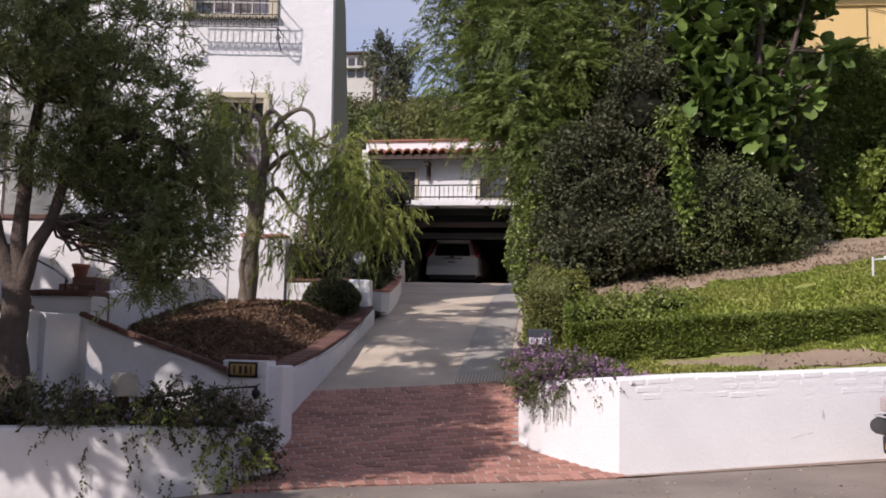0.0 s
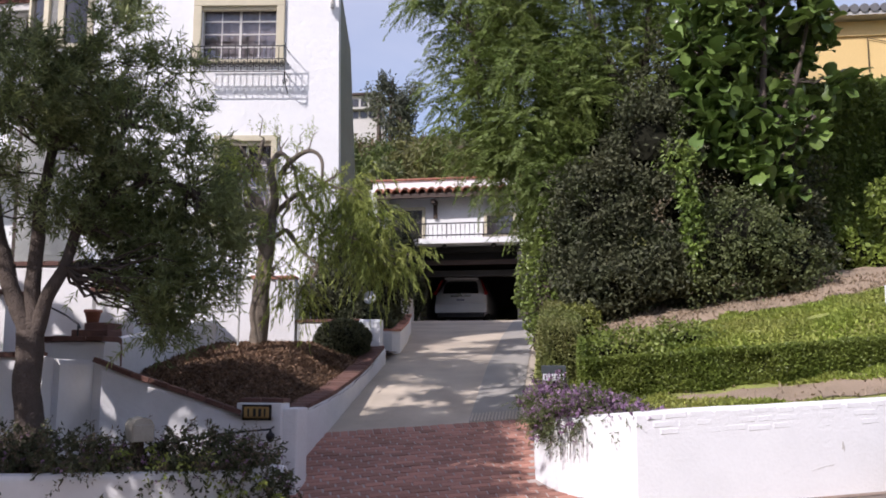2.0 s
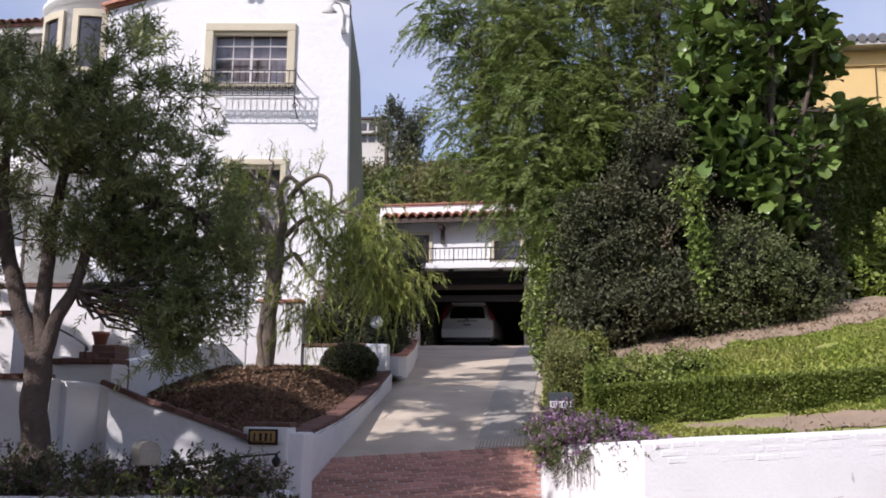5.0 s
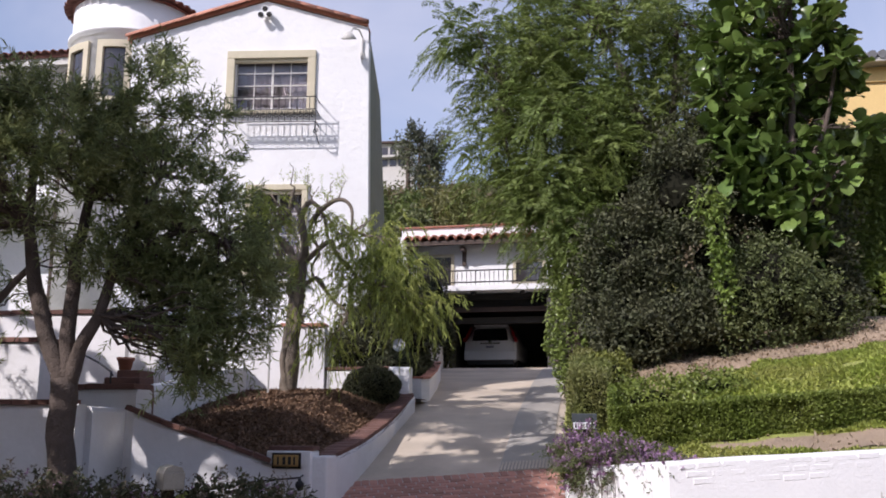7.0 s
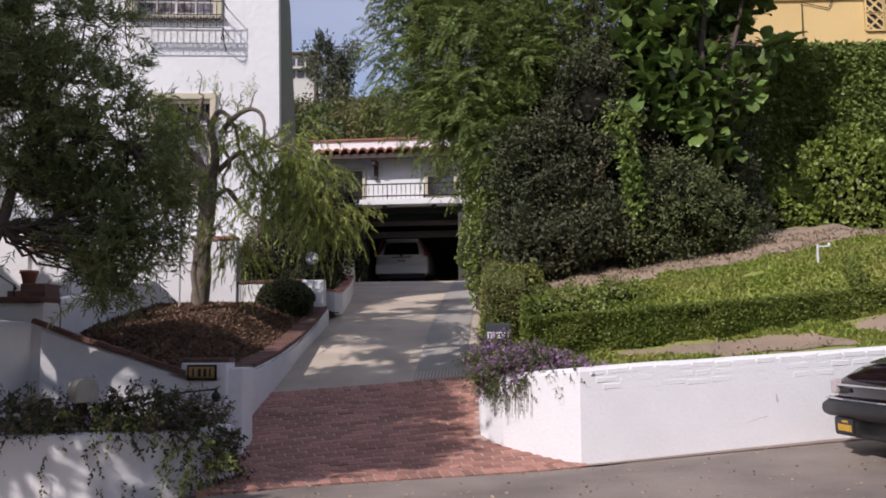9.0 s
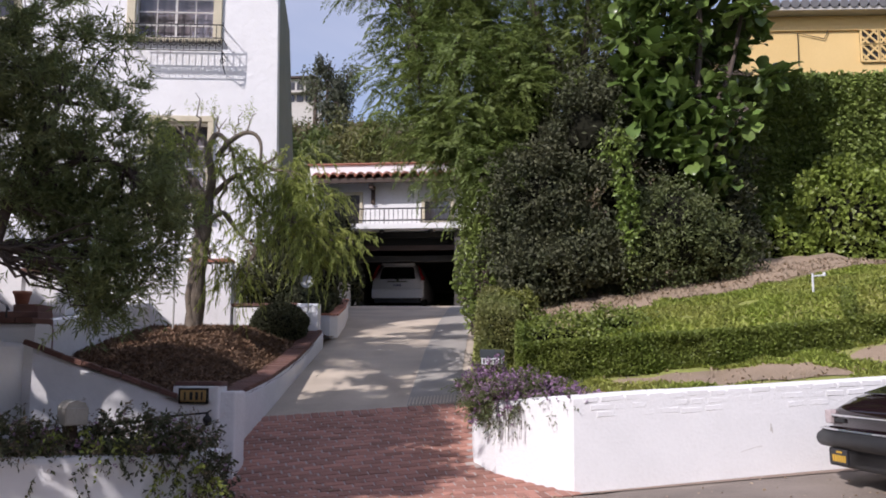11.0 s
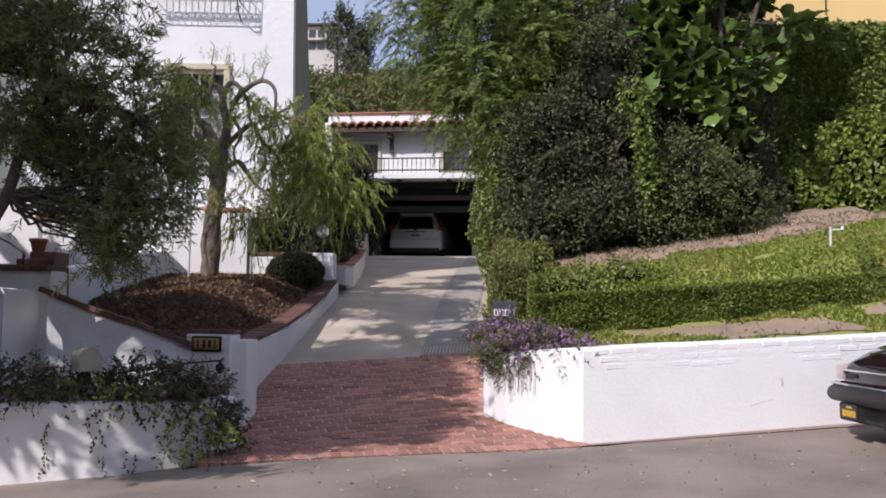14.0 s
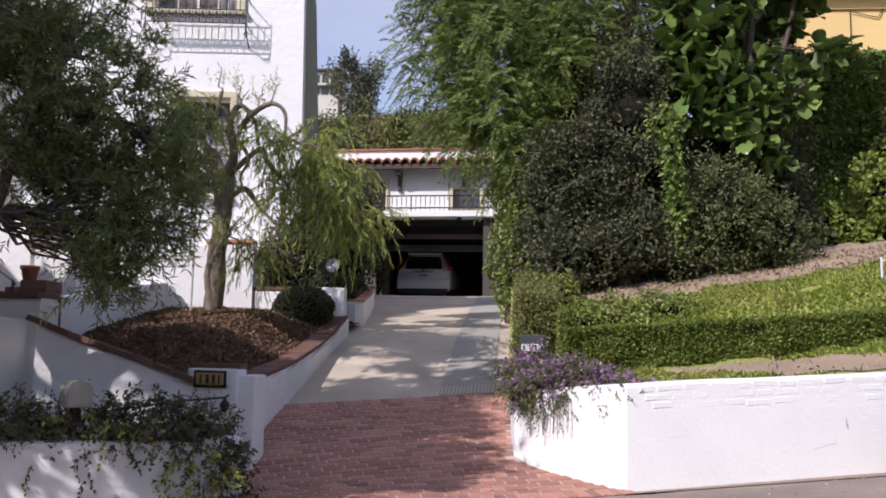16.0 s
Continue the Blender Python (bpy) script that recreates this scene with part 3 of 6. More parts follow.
def window_guard():
    """A wrought-iron guard that stands off the wall under a window."""
    g = thing("window_guard", "black wrought-iron window guard with scrollwork, fixed under a window", "railing")
    u0, u1, z0, z1, p = -2.9, -1.0, 7.4, 7.93, -0.4
    for z in (z1, 7.66, z0):
        b = bmesh.new()
        tube(b, [(u0, 0.0, z), (u0, p, z), (u1, p, z), (u1, 0.0, z)], 0.013, 6)
        hpart("rail", b, IRON, g)
    n = 15
    for k in range(n + 1):
        u = u0 + (u1 - u0) * k / n
        b = bmesh.new()
        tube(b, [(u, p, z0), (u, p, z1 + (0.06 if k % 2 else 0.0))], 0.009, 6)
        hpart("baluster", b, IRON, g)
    for k in range(n):
        b = bmesh.new()
        c = u0 + (u1 - u0) * (k + 0.5) / n
        scroll(b, (c, 7.53), 0.055, 1.5, 1 if k % 2 else -1, p, 0.011)
        scroll(b, (c, 7.6), 0.03, 1.0, -1 if k % 2 else 1, p, 0.01)
        hpart("scroll", b, IRON, g)
    for u in (u0, u1):
        b = bmesh.new()
        tube(b, [(u, p, z0), (u, p + 0.02, 7.28), (u, p + 0.12, 7.15), (u, -0.12, 7.1), (u, -0.01, 7.05)], 0.013, 6)
        scroll(b, (u, 7.2), 0.06, 1.3, 1, p + 0.05, 0.009)
        hpart("bracket", b, IRON, g)
    return g


window_guard()


def wall_lamp():
    g = thing("wall_lamp", "grey metal barn lamp on a bent arm", "wall lamp")
    b = bmesh.new()
    tube(b, [(-0.12, -0.02, 8.95), (-0.12, -0.04, 9.35), (-0.17, -0.2, 9.46), (-0.27, -0.36, 9.42), (-0.33, -0.42, 9.3)], 0.018, 7)
    hpart("arm", b, SASH, g)
    b = bmesh.new()
    lathe(b, [(0.02, 0.1), (0.05, 0.08), (0.1, 0.03), (0.16, -0.05), (0.155, -0.06), (0.02, 0.0)], Matrix.Translation((-0.35, -0.43, 9.22)) @ Matrix.Rotation(0.35, 4, "X"), 18)
    hpart("shade", b, SASH, g, smooth=True)
    b = boxes(((-0.16, -0.03, 8.88), (-0.08, 0.0, 9.02)), bevel=0.01)
    hpart("mount", b, SASH, g)


def flood_light():
    g = thing("flood_light", "white triple floodlight under the gable peak", "light")
    b = boxes(((-2.24, -0.05, 9.86), (-2.14, 0.0, 9.96)), bevel=0.012)
    hpart("base", b, STUCCO, g)
    for du, dz in ((-0.09, -0.03), (0.09, -0.03), (0.0, 0.1)):
        b = bmesh.new()
        lathe(b, [(0.03, 0.0), (0.06, 0.08), (0.075, 0.16), (0.065, 0.165)], Matrix.Translation((-2.19 + du, -0.05, 9.9 + dz)) @ Matrix.Rotation(radians(100), 4, "X"), 14)
        head = hpart("head", b, STUCCO, g, smooth=True)
        b = bmesh.new()
        lathe(b, [(0.058, 0.167), (0.058, 0.172)], Matrix.Translation((-2.19 + du, -0.05, 9.9 + dz)) @ Matrix.Rotation(radians(100), 4, "X"), 14)
        hpart("lens", b, DARK, head)


wall_lamp()
flood_light()
# round tower
TC = Vector((-10.6, 20.3, 0))
TM = Matrix.Translation(TC)
b = bmesh.new()
lathe(b, [(1.42, 1.0), (1.42, 10.12), (1.46, 10.13), (1.46, 10.2), (1.5, 10.22), (1.5, 10.28), (1.44, 10.3), (1.41, 10.34), (1.41, 11.05)], TM, 40)
tower = part("tower", b, STUCCO, house, "round white stucco tower", True)
b = bmesh.new()
lathe(b, [(1.36, 11.06), (1.46, 11.08), (1.4, 11.14), (0.9, 11.4), (0.05, 11.65)], TM, 40)
tower_roof = part("tower_roof", b, TILE_OLD, house, "low terracotta cone roof")
b = bmesh.new()
lathe(b, [(0.1, 11.6), (0.11, 11.75), (0.06, 11.8), (0.075, 11.95), (0.025, 12.15), (0.01, 12.4)], TM, 14)
part("finial", b, SASH, house, "pale metal finial on the tower", True)
b = bmesh.new()
lathe(b, [(0.13, 10.3), (0.15, 10.36), (0.13, 10.44), (0.05, 10.47)], Matrix.Translation((-2.2, 0.1, 0)), 16)
hpart("ridge_cap", b, TILE_OLD, house, "dark cap on the gable peak", True)
for a0 in (-118, -78):
    w = new("window")
    w.parent = tower
    f, gpane = bmesh.new(), bmesh.new()
    for k in range(7):
        a = radians(a0 + (k - 3) * 4.2)
        m = TM @ Matrix.Rotation(a, 4, "Z")
        box(f, (1.4, -0.07, 9.78), (1.5, 0.07, 9.95), m)
        box(f, (1.4, -0.07, 8.5), (1.5, 0.07, 8.58), m)
        box(gpane, (1.4, -0.07, 8.58), (1.43, 0.07, 9.78), m)
        if k in (0, 6):
            box(f, (1.4, -0.07, 8.58), (1.5, 0.07, 9.78), m)
    part("frame", f, TRIM, w, "cream painted curved frame")
    part("pane", gpane, PANE, w)
# wing left of the tower, with deep eaves
b = boxes(((-20, 22.3, 1.0), (-12.0, 28, 10.0)))
part("wing_wall", b, STUCCO, house)
b = boxes(((-20, 20.6, 10.08), (-12.1, 22.5, 10.2)), ((-20, 20.5, 10.14), (-12.1, 20.62, 10.32)))
part("wing_eave", b, SASH, house, "grey painted eave")
b = bmesh.new()
prism(b, [(20.45, 10.32), (20.45, 10.4), (24, 11.4), (28, 10.4), (28, 10.3)], "x", -20, -12.1)
part("wing_roof", b, TILE_OLD, house, "terracotta tile roof")
b = boxes(((-20, 20.8, 6.7), (-12.3, 22.3, 6.95)))
part("porch_floor", b, STUCCO, house)
for x in (-19.6, -16, -12.6):
    b = boxes(((x - 0.15, 20.9, 1.0), (x + 0.15, 21.2, 10.1)), bevel=0.02)
    part("porch_post", b, DARK_WOOD, house, "dark timber post")
b = boxes(((-9.6, 17.6, 3.05), (-4.6, 18.3, 3.12)))
part("terrace", b, STUCCO_OLD, house, "plain terrace in front of the house")

# ---- the garage ----
GM = Matrix.Translation((-2.8, 29.6, 0)) @ Matrix.Rotation(radians(-4), 4, "Z")


def gpart(name, bm, mat, parent, label="", smooth=False):
    return part(name, placed(bm, GM), mat, parent, label, smooth)


garage = thing("garage", "white stucco garage building with a balcony and tiled canopy", "garage")
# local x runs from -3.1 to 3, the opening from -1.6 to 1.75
# the right pier takes the shade grey instead of white stucco
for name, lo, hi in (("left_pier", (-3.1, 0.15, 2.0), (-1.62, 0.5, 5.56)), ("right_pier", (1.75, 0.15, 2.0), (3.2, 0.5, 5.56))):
    gpart(name, boxes((lo, hi)), STUCCO_OLD if name == "left_pier" else SHADE_GREY, garage)
# inner walls and ceiling carry the garage's shade in their colour
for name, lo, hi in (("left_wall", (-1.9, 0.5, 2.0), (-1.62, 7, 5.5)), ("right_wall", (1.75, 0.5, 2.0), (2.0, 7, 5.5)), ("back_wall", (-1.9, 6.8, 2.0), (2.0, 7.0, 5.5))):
    gpart(name, boxes((lo, hi)), SHADE_GREY, garage)
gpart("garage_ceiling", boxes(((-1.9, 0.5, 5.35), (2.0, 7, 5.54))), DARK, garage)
gpart("garage_floor", boxes(((-1.9, 0.2, 3.0), (2.0, 7, 3.11))), CONCRETE, garage)
gpart("beam", boxes(((-1.62, 1.0, 4.62), (1.75, 1.2, 4.82)), bevel=0.01), SHADE_GREY, garage, "grey timber beam across the opening")
gpart("door_track", boxes(((-1.62, 0.55, 4.95), (1.75, 0.7, 5.1))), DARK_WOOD, garage)
gpart("balcony_slab", boxes(((-1.75, -0.12, 5.56), (3.2, 0.45, 5.74)), bevel=0.012), STUCCO, garage)
# near-black panel added under the slab to stand for the balcony's shade
gpart("shade_header", boxes(((-1.61, 0.72, 5.0), (1.74, 0.95, 5.55))), DARK, garage)
gpart("upper_wall", boxes(((-3.1, 0.4, 5.56), (3.2, 7, 7.77))), STUCCO, garage)
gpart("upper_side_wall", boxes(((-3.1, -0.1, 5.3), (-2.82, 0.4, 7.4))), STUCCO, garage)
gpart("parapet_tiles", boxes(((-3.16, 0.32, 7.772), (3.26, 0.6, 7.82)), bevel=0.01), TILE, garage, "flat terracotta parapet tiles")
gpart("canopy_board", placed(boxes(((-2.85, -0.2, 7.16), (2.9, 0.42, 7.2))), Matrix.Translation((0, 0, 0))), DARK_WOOD, garage)
gpart("fascia", boxes(((-2.85, -0.22, 7.06), (2.9, -0.16, 7.2))), DARK_WOOD, garage)
for x in (-2.75, -0.95, 1.1, 2.7):
    b = boxes(((x - 0.07, -0.1, 6.9), (x + 0.07, 0.4, 7.02)), ((x - 0.06, 0.28, 6.45), (x + 0.06, 0.4, 6.95)), bevel=0.01)
    gpart("bracket", b, DARK_WOOD, garage, "dark timber bracket")
gpart("post", boxes(((-2.82, -0.08, 6.4), (-2.72, 0.02, 7.0))), DARK_WOOD, garage)
# balcony door and window
for x0, x1, z0, z1 in ((-2.45, -1.4, 5.6, 6.75), (0.75, 1.6, 5.9, 6.5)):
    w = new("window")
    w.parent = garage
    b = boxes(((x0 - 0.1, 0.34, z0), (x0, 0.4, z1)), ((x1, 0.34, z0), (x1 + 0.1, 0.4, z1)), ((x0 - 0.1, 0.34, z1), (x1 + 0.1, 0.4, z1 + 0.1)), ((x0 - 0.15, 0.3, z0 - 0.08), (x1 + 0.15, 0.4, z0)), bevel=0.008)
    gpart("frame", b, TRIM, w)
    gpart("pane", boxes(((x0, 0.38, z0), (x1, 0.395, z1))), PANE, w)
railing = thing("balcony_railing", "thin black iron balcony railing over the garage door", "railing")
for z in (6.22, 5.84):
    b = bmesh.new()
    tube(b, [(-1.7, -0.06, z), (3.1, -0.06, z)], 0.022, 6)
    gpart("rail", b, IRON, railing)
for k in range(33):
    x = -1.7 + 4.8 * k / 32
    big = k % 8 == 0
    b = bmesh.new()
    tube(b, [(x, -0.06, 5.74), (x, -0.06, 5.97), (x, -0.06, 6.03), (x, -0.06, 6.22)], [0.02, 0.02, 0.02, 0.02] if big else [0.009, 0.009, 0.016, 0.009], 6)
    gpart("baluster", b, IRON, railing)
for x in (-0.6, 1.0):
    b = bmesh.new()
    lathe(b, [(0.06, 5.56), (0.09, 5.52), (0.08, 5.47), (0.02, 5.45)], Matrix.Translation((x, 0.1, 0)), 12)
    lampd = gpart("ceiling_lamp", b, SHADE_GREY, None, smooth=True)
    tagged(lampd, "small round lamp under the balcony", "lamp")

# ---- yellow house ----
yh = thing("neighbour_house", "yellow stucco house with a tiled roof edge above an ivy hedge", "house")
part("wall", boxes(((6.2, 21.7, 2), (22, 30, 9.42))), YELLOW, yh)
part("band", boxes(((6.2, 21.64, 9.05), (22, 21.698, 9.16)), bevel=0.01), YELLOW, yh)
part("eave", boxes(((6.0, 21.3, 9.42), (22, 30, 9.5))), SASH, yh)
b = bmesh.new()
for k in range(70):
    x = 6.05 + k * 0.22
    tube(b, [(x, 21.25, 9.56), (x, 24, 10.1)], 0.1, 8)
part("roof", b, material("grey_roof_tile", (0.2, 0.2, 0.21), 0.8, rand=0.1), yh, "grey barrel tile roof")
for x0, z0 in ((8.72, 8.3),):
    # thin near-black sheet on the wall stands for the shade in the vent
    v = part("vent_shade_panel", boxes(((x0, 21.685, z0), (x0 + 1.3, 21.7, z0 + 0.82))), DARK, yh, "flat dark panel in place of the shaded hollow behind the breeze blocks")
    for i in range(2):
        for j in range(2):
            b = bmesh.new()
            c = (x0 + 0.22 + i * 0.42, z0 + 0.2 + j * 0.41)
            h = 0.2
            for d in ((-h, -h, h, -h), (-h, h, h, h), (-h, -h, -h, h), (h, -h, h, h), (-h, -h, h, h), (-h, h, h, -h), (0, -h, -h, 0), (0, h, h, 0)):
                tube(b, [(c[0] + d[0], 21.66, c[1] + d[1]), (c[0] + d[2], 21.66, c[1] + d[3])], 0.028, 4)
            part("breeze_block", b, YELLOW, yh, "pierced yellow breeze block")
b = bmesh.new()
tube(b, [(7.3, 21.66, 8.2), (7.3, 21.66, 9.0), (7.9, 21.66, 8.85), (8.0, 21.66, 9.05)], 0.012, 5)
part("cable", b, DARK, yh, "thin cable")

# ---- houses on the ridge ----
STUC2 = material("pale_far_stucco", (0.6, 0.58, 0.55), 0.9)


def ridge_house(x, y, z, w, h, label):
    o = thing("hill_house", label, "house")
    part("wall", boxes(((x, y, z - 6), (x + w, y + 5, z + h))), STUC2, o)
    part("roof", boxes(((x - 0.4, y - 0.5, z + h), (x + w + 0.4, y + 5.4, z + h + 0.3)), bevel=0.05), DARK_WOOD, o)
    part("balcony", boxes(((x - 0.5, y - 0.9, z + h * 0.42), (x + w + 0.2, y, z + h * 0.48))), STUC2, o)
    n = max(2, int(w / 1.0))
    for r in (0.12, 0.58):
        for k in range(n):
            a = x + 0.25 + (w - 0.3) * k / n
            part("window", boxes(((a, y - 0.06, z + h * r), (a + w / n * 0.7, y - 0.01, z + h * (r + 0.28)))), PANE, o)
    return o


ridge_house(-27.6, 120, 35.6, 3.9, 3.6, "pale flat-roofed house with a balcony on the ridge")
ridge_house(-18.2, 125, 32.0, 4.2, 2.2, "small pale house on the ridge")
o = thing("hill_wall", "pale retaining wall on the hillside", "wall")
part("panel", boxes(((-26.5, 118, 27), (-22.3, 118.6, 34.0))), STUC2, o)

# ---- things on the place ----
WHITE_PAINT = material("white_car_paint", (0.75, 0.76, 0.78), 0.25, bump=0, amount=0.05)
BLACK_PAINT = material("black_car_paint", (0.014, 0.006, 0.009), 0.08, bump=0, amount=0.1, spec=0.7)
BLACK_PLASTIC = material("black_plastic", (0.02, 0.02, 0.021), 0.55, bump=0.1)
RED_LENS = material("red_lens", (0.30, 0.02, 0.02), 0.2, bump=0, amount=0.1)
CLEAR_LENS = material("pale_lens", (0.5, 0.42, 0.42), 0.2, bump=0, amount=0.1)
CHROME = material("chrome", (0.75, 0.75, 0.76), 0.15, bump=0, metal=1.0, amount=0.1)
RUBBER = material("tyre_rubber", (0.02, 0.02, 0.02), 0.85, bump=0.2)
PLATE_W = material("white_plate", (0.7, 0.7, 0.72), 0.5, bump=0)
PLATE_B = material("black_plate", (0.02, 0.02, 0.025), 0.5, bump=0)
YELLOW_BAR = material("yellow_figures", (0.75, 0.45, 0.05), 0.6, bump=0)
BLUE_BAR = material("dark_blue_figures", (0.05, 0.06, 0.16), 0.6, bump=0)


def loft(sections, ring):
    """A body from cross-sections: (y, half width, list of z) with ring the fractions of the half width."""
    bm = bmesh.new()
    rows = []
    for y, pts in sections:
        full = [(x, z) for x, z in pts] + [(-x, z) for x, z in pts[::-1]]
        rows.append([bm.verts.new((x, y, z)) for x, z in full])
    k = len(rows[0])
    for r, s in zip(rows, rows[1:]):
        for j in range(k):
            bm.faces.new((r[j], r[(j + 1) % k], s[(j + 1) % k], s[j]))
    bm.faces.new(rows[0])
    bm.faces.new(rows[-1][::-1])
    return bm


def wheels(parent, m, ys, half, r, w=0.2):
    for y in ys:
        for s in (-1, 1):
            wm = m @ Matrix.Translation((s * (half - w / 2), y, r)) @ Matrix.Rotation(radians(90), 4, "Y")
            o = new("wheel")
            o.parent = parent
            b = bmesh.new()
            lathe(b, [(r * 0.62, -w / 2), (r * 0.93, -w / 2), (r, -w / 2 + 0.03), (r, w / 2 - 0.03), (r * 0.93, w / 2), (r * 0.62, w / 2)], wm, 28)
            part("tyre", b, RUBBER, o, smooth=True)
            b = bmesh.new()
            lathe(b, [(r * 0.62, -w / 2 + 0.02), (r * 0.2, -w / 2 + 0.04), (r * 0.2, w / 2 - 0.04), (r * 0.62, w / 2 - 0.02)], wm, 14)
            part("rim", b, CHROME, o)


def suv():
    """A white compact SUV parked in the garage, its rear to the street."""
    m = Matrix.Translation((-3.1, 32.0, 3.11)) @ Matrix.Rotation(radians(-3), 4, "Z")
    o = thing("suv", "white compact SUV parked in the garage, rear outwards", "car")

    def cp(name, bm, mat, parent=o, label="", smooth=False):
        return part(name, placed(bm, m), mat, parent, label, smooth)

    def sec(y, w, z0, belt, roof, rw):
        rw *= 0.9
        return (y, [(w * 0.8, z0), (w, z0 + 0.12), (w * 1.0, belt - 0.25), (w * 0.97, belt), (rw, roof - 0.12), (rw * 0.8, roof - 0.02), (rw * 0.3, roof)])
    body = loft([sec(0.0, 0.86, 0.42, 1.0, 1.1, 0.78), sec(0.07, 0.9, 0.36, 1.03, 1.3, 0.74), sec(0.3, 0.91, 0.32, 1.05, 1.6, 0.68), sec(0.6, 0.91, 0.3, 1.05, 1.66, 0.68), sec(2.2, 0.91, 0.3, 1.03, 1.68, 0.7), sec(3.0, 0.91, 0.3, 1.02, 1.3, 0.72), sec(3.4, 0.9, 0.3, 0.98, 1.06, 0.8), sec(4.4, 0.82, 0.32, 0.8, 0.84, 0.75)], None)
    bmesh.ops.subdivide_edges(body, edges=body.edges, cuts=1, use_grid_fill=True)
    cp("body", body, WHITE_PAINT, smooth=True)
    b = bmesh.new()
    ring = [(-0.62, -0.035, 1.06), (0.62, -0.035, 1.06), (0.56, 0.1, 1.42), (0.5, 0.17, 1.5), (-0.5, 0.17, 1.5), (-0.56, 0.1, 1.42)]
    f = [b.verts.new(p) for p in ring]
    g = [b.verts.new((x, y + 0.05, z)) for x, y, z in ring]
    b.faces.new(f)
    b.faces.new(g[::-1])
    for i in range(6):
        b.faces.new((f[i], g[i], g[(i + 1) % 6], f[(i + 1) % 6]))
    cp("rear_window", b, CARGLASS, label="dark rear window")
    for s in (-1, 1):
        b = boxes(((s * 0.88 - 0.07, -0.02, 1.02), (s * 0.88 + 0.05, 0.14, 1.16)), bevel=0.02)
        tube(b, [(s * 0.86, 0.02, 1.1), (s * 0.75, 0.1, 1.4), (s * 0.68, 0.2, 1.55)], [0.05, 0.04, 0.03], 8)
        cp("tail_light", b, RED_LENS)
        cp("reflector", boxes(((s * 0.72 - 0.1, -0.05, 0.5), (s * 0.72 + 0.1, -0.01, 0.55)), bevel=0.008), RED_LENS)
    cp("bumper", boxes(((-0.9, -0.06, 0.4), (0.9, 0.1, 0.72)), bevel=0.05), WHITE_PAINT)
    cp("valance", boxes(((-0.8, -0.04, 0.24), (0.8, 0.1, 0.42)), bevel=0.03), BLACK_PLASTIC)
    cp("spoiler", boxes(((-0.58, 0.08, 1.56), (0.58, 0.4, 1.62)), bevel=0.02), WHITE_PAINT)
    cp("trim_strip", boxes(((-0.35, -0.06, 0.95), (0.35, -0.02, 0.99)), bevel=0.008), CHROME)
    cp("badge", boxes(((-0.06, -0.075, 0.99), (0.06, -0.04, 1.07)), bevel=0.01), CHROME)
    pl = cp("plate", boxes(((-0.16, -0.07, 0.77), (0.16, -0.045, 0.93)), bevel=0.005), PLATE_W)
    for k in range(6):
        cp("bar", boxes(((-0.13 + k * 0.045, -0.075, 0.81), (-0.1 + k * 0.045, -0.069, 0.88))), BLUE_BAR, pl)
    cp("wiper", boxes(((-0.02, -0.06, 1.08), (0.35, -0.04, 1.1))), BLACK_PLASTIC)
    wheels(o, m, (0.75, 3.4), 0.9, 0.33)


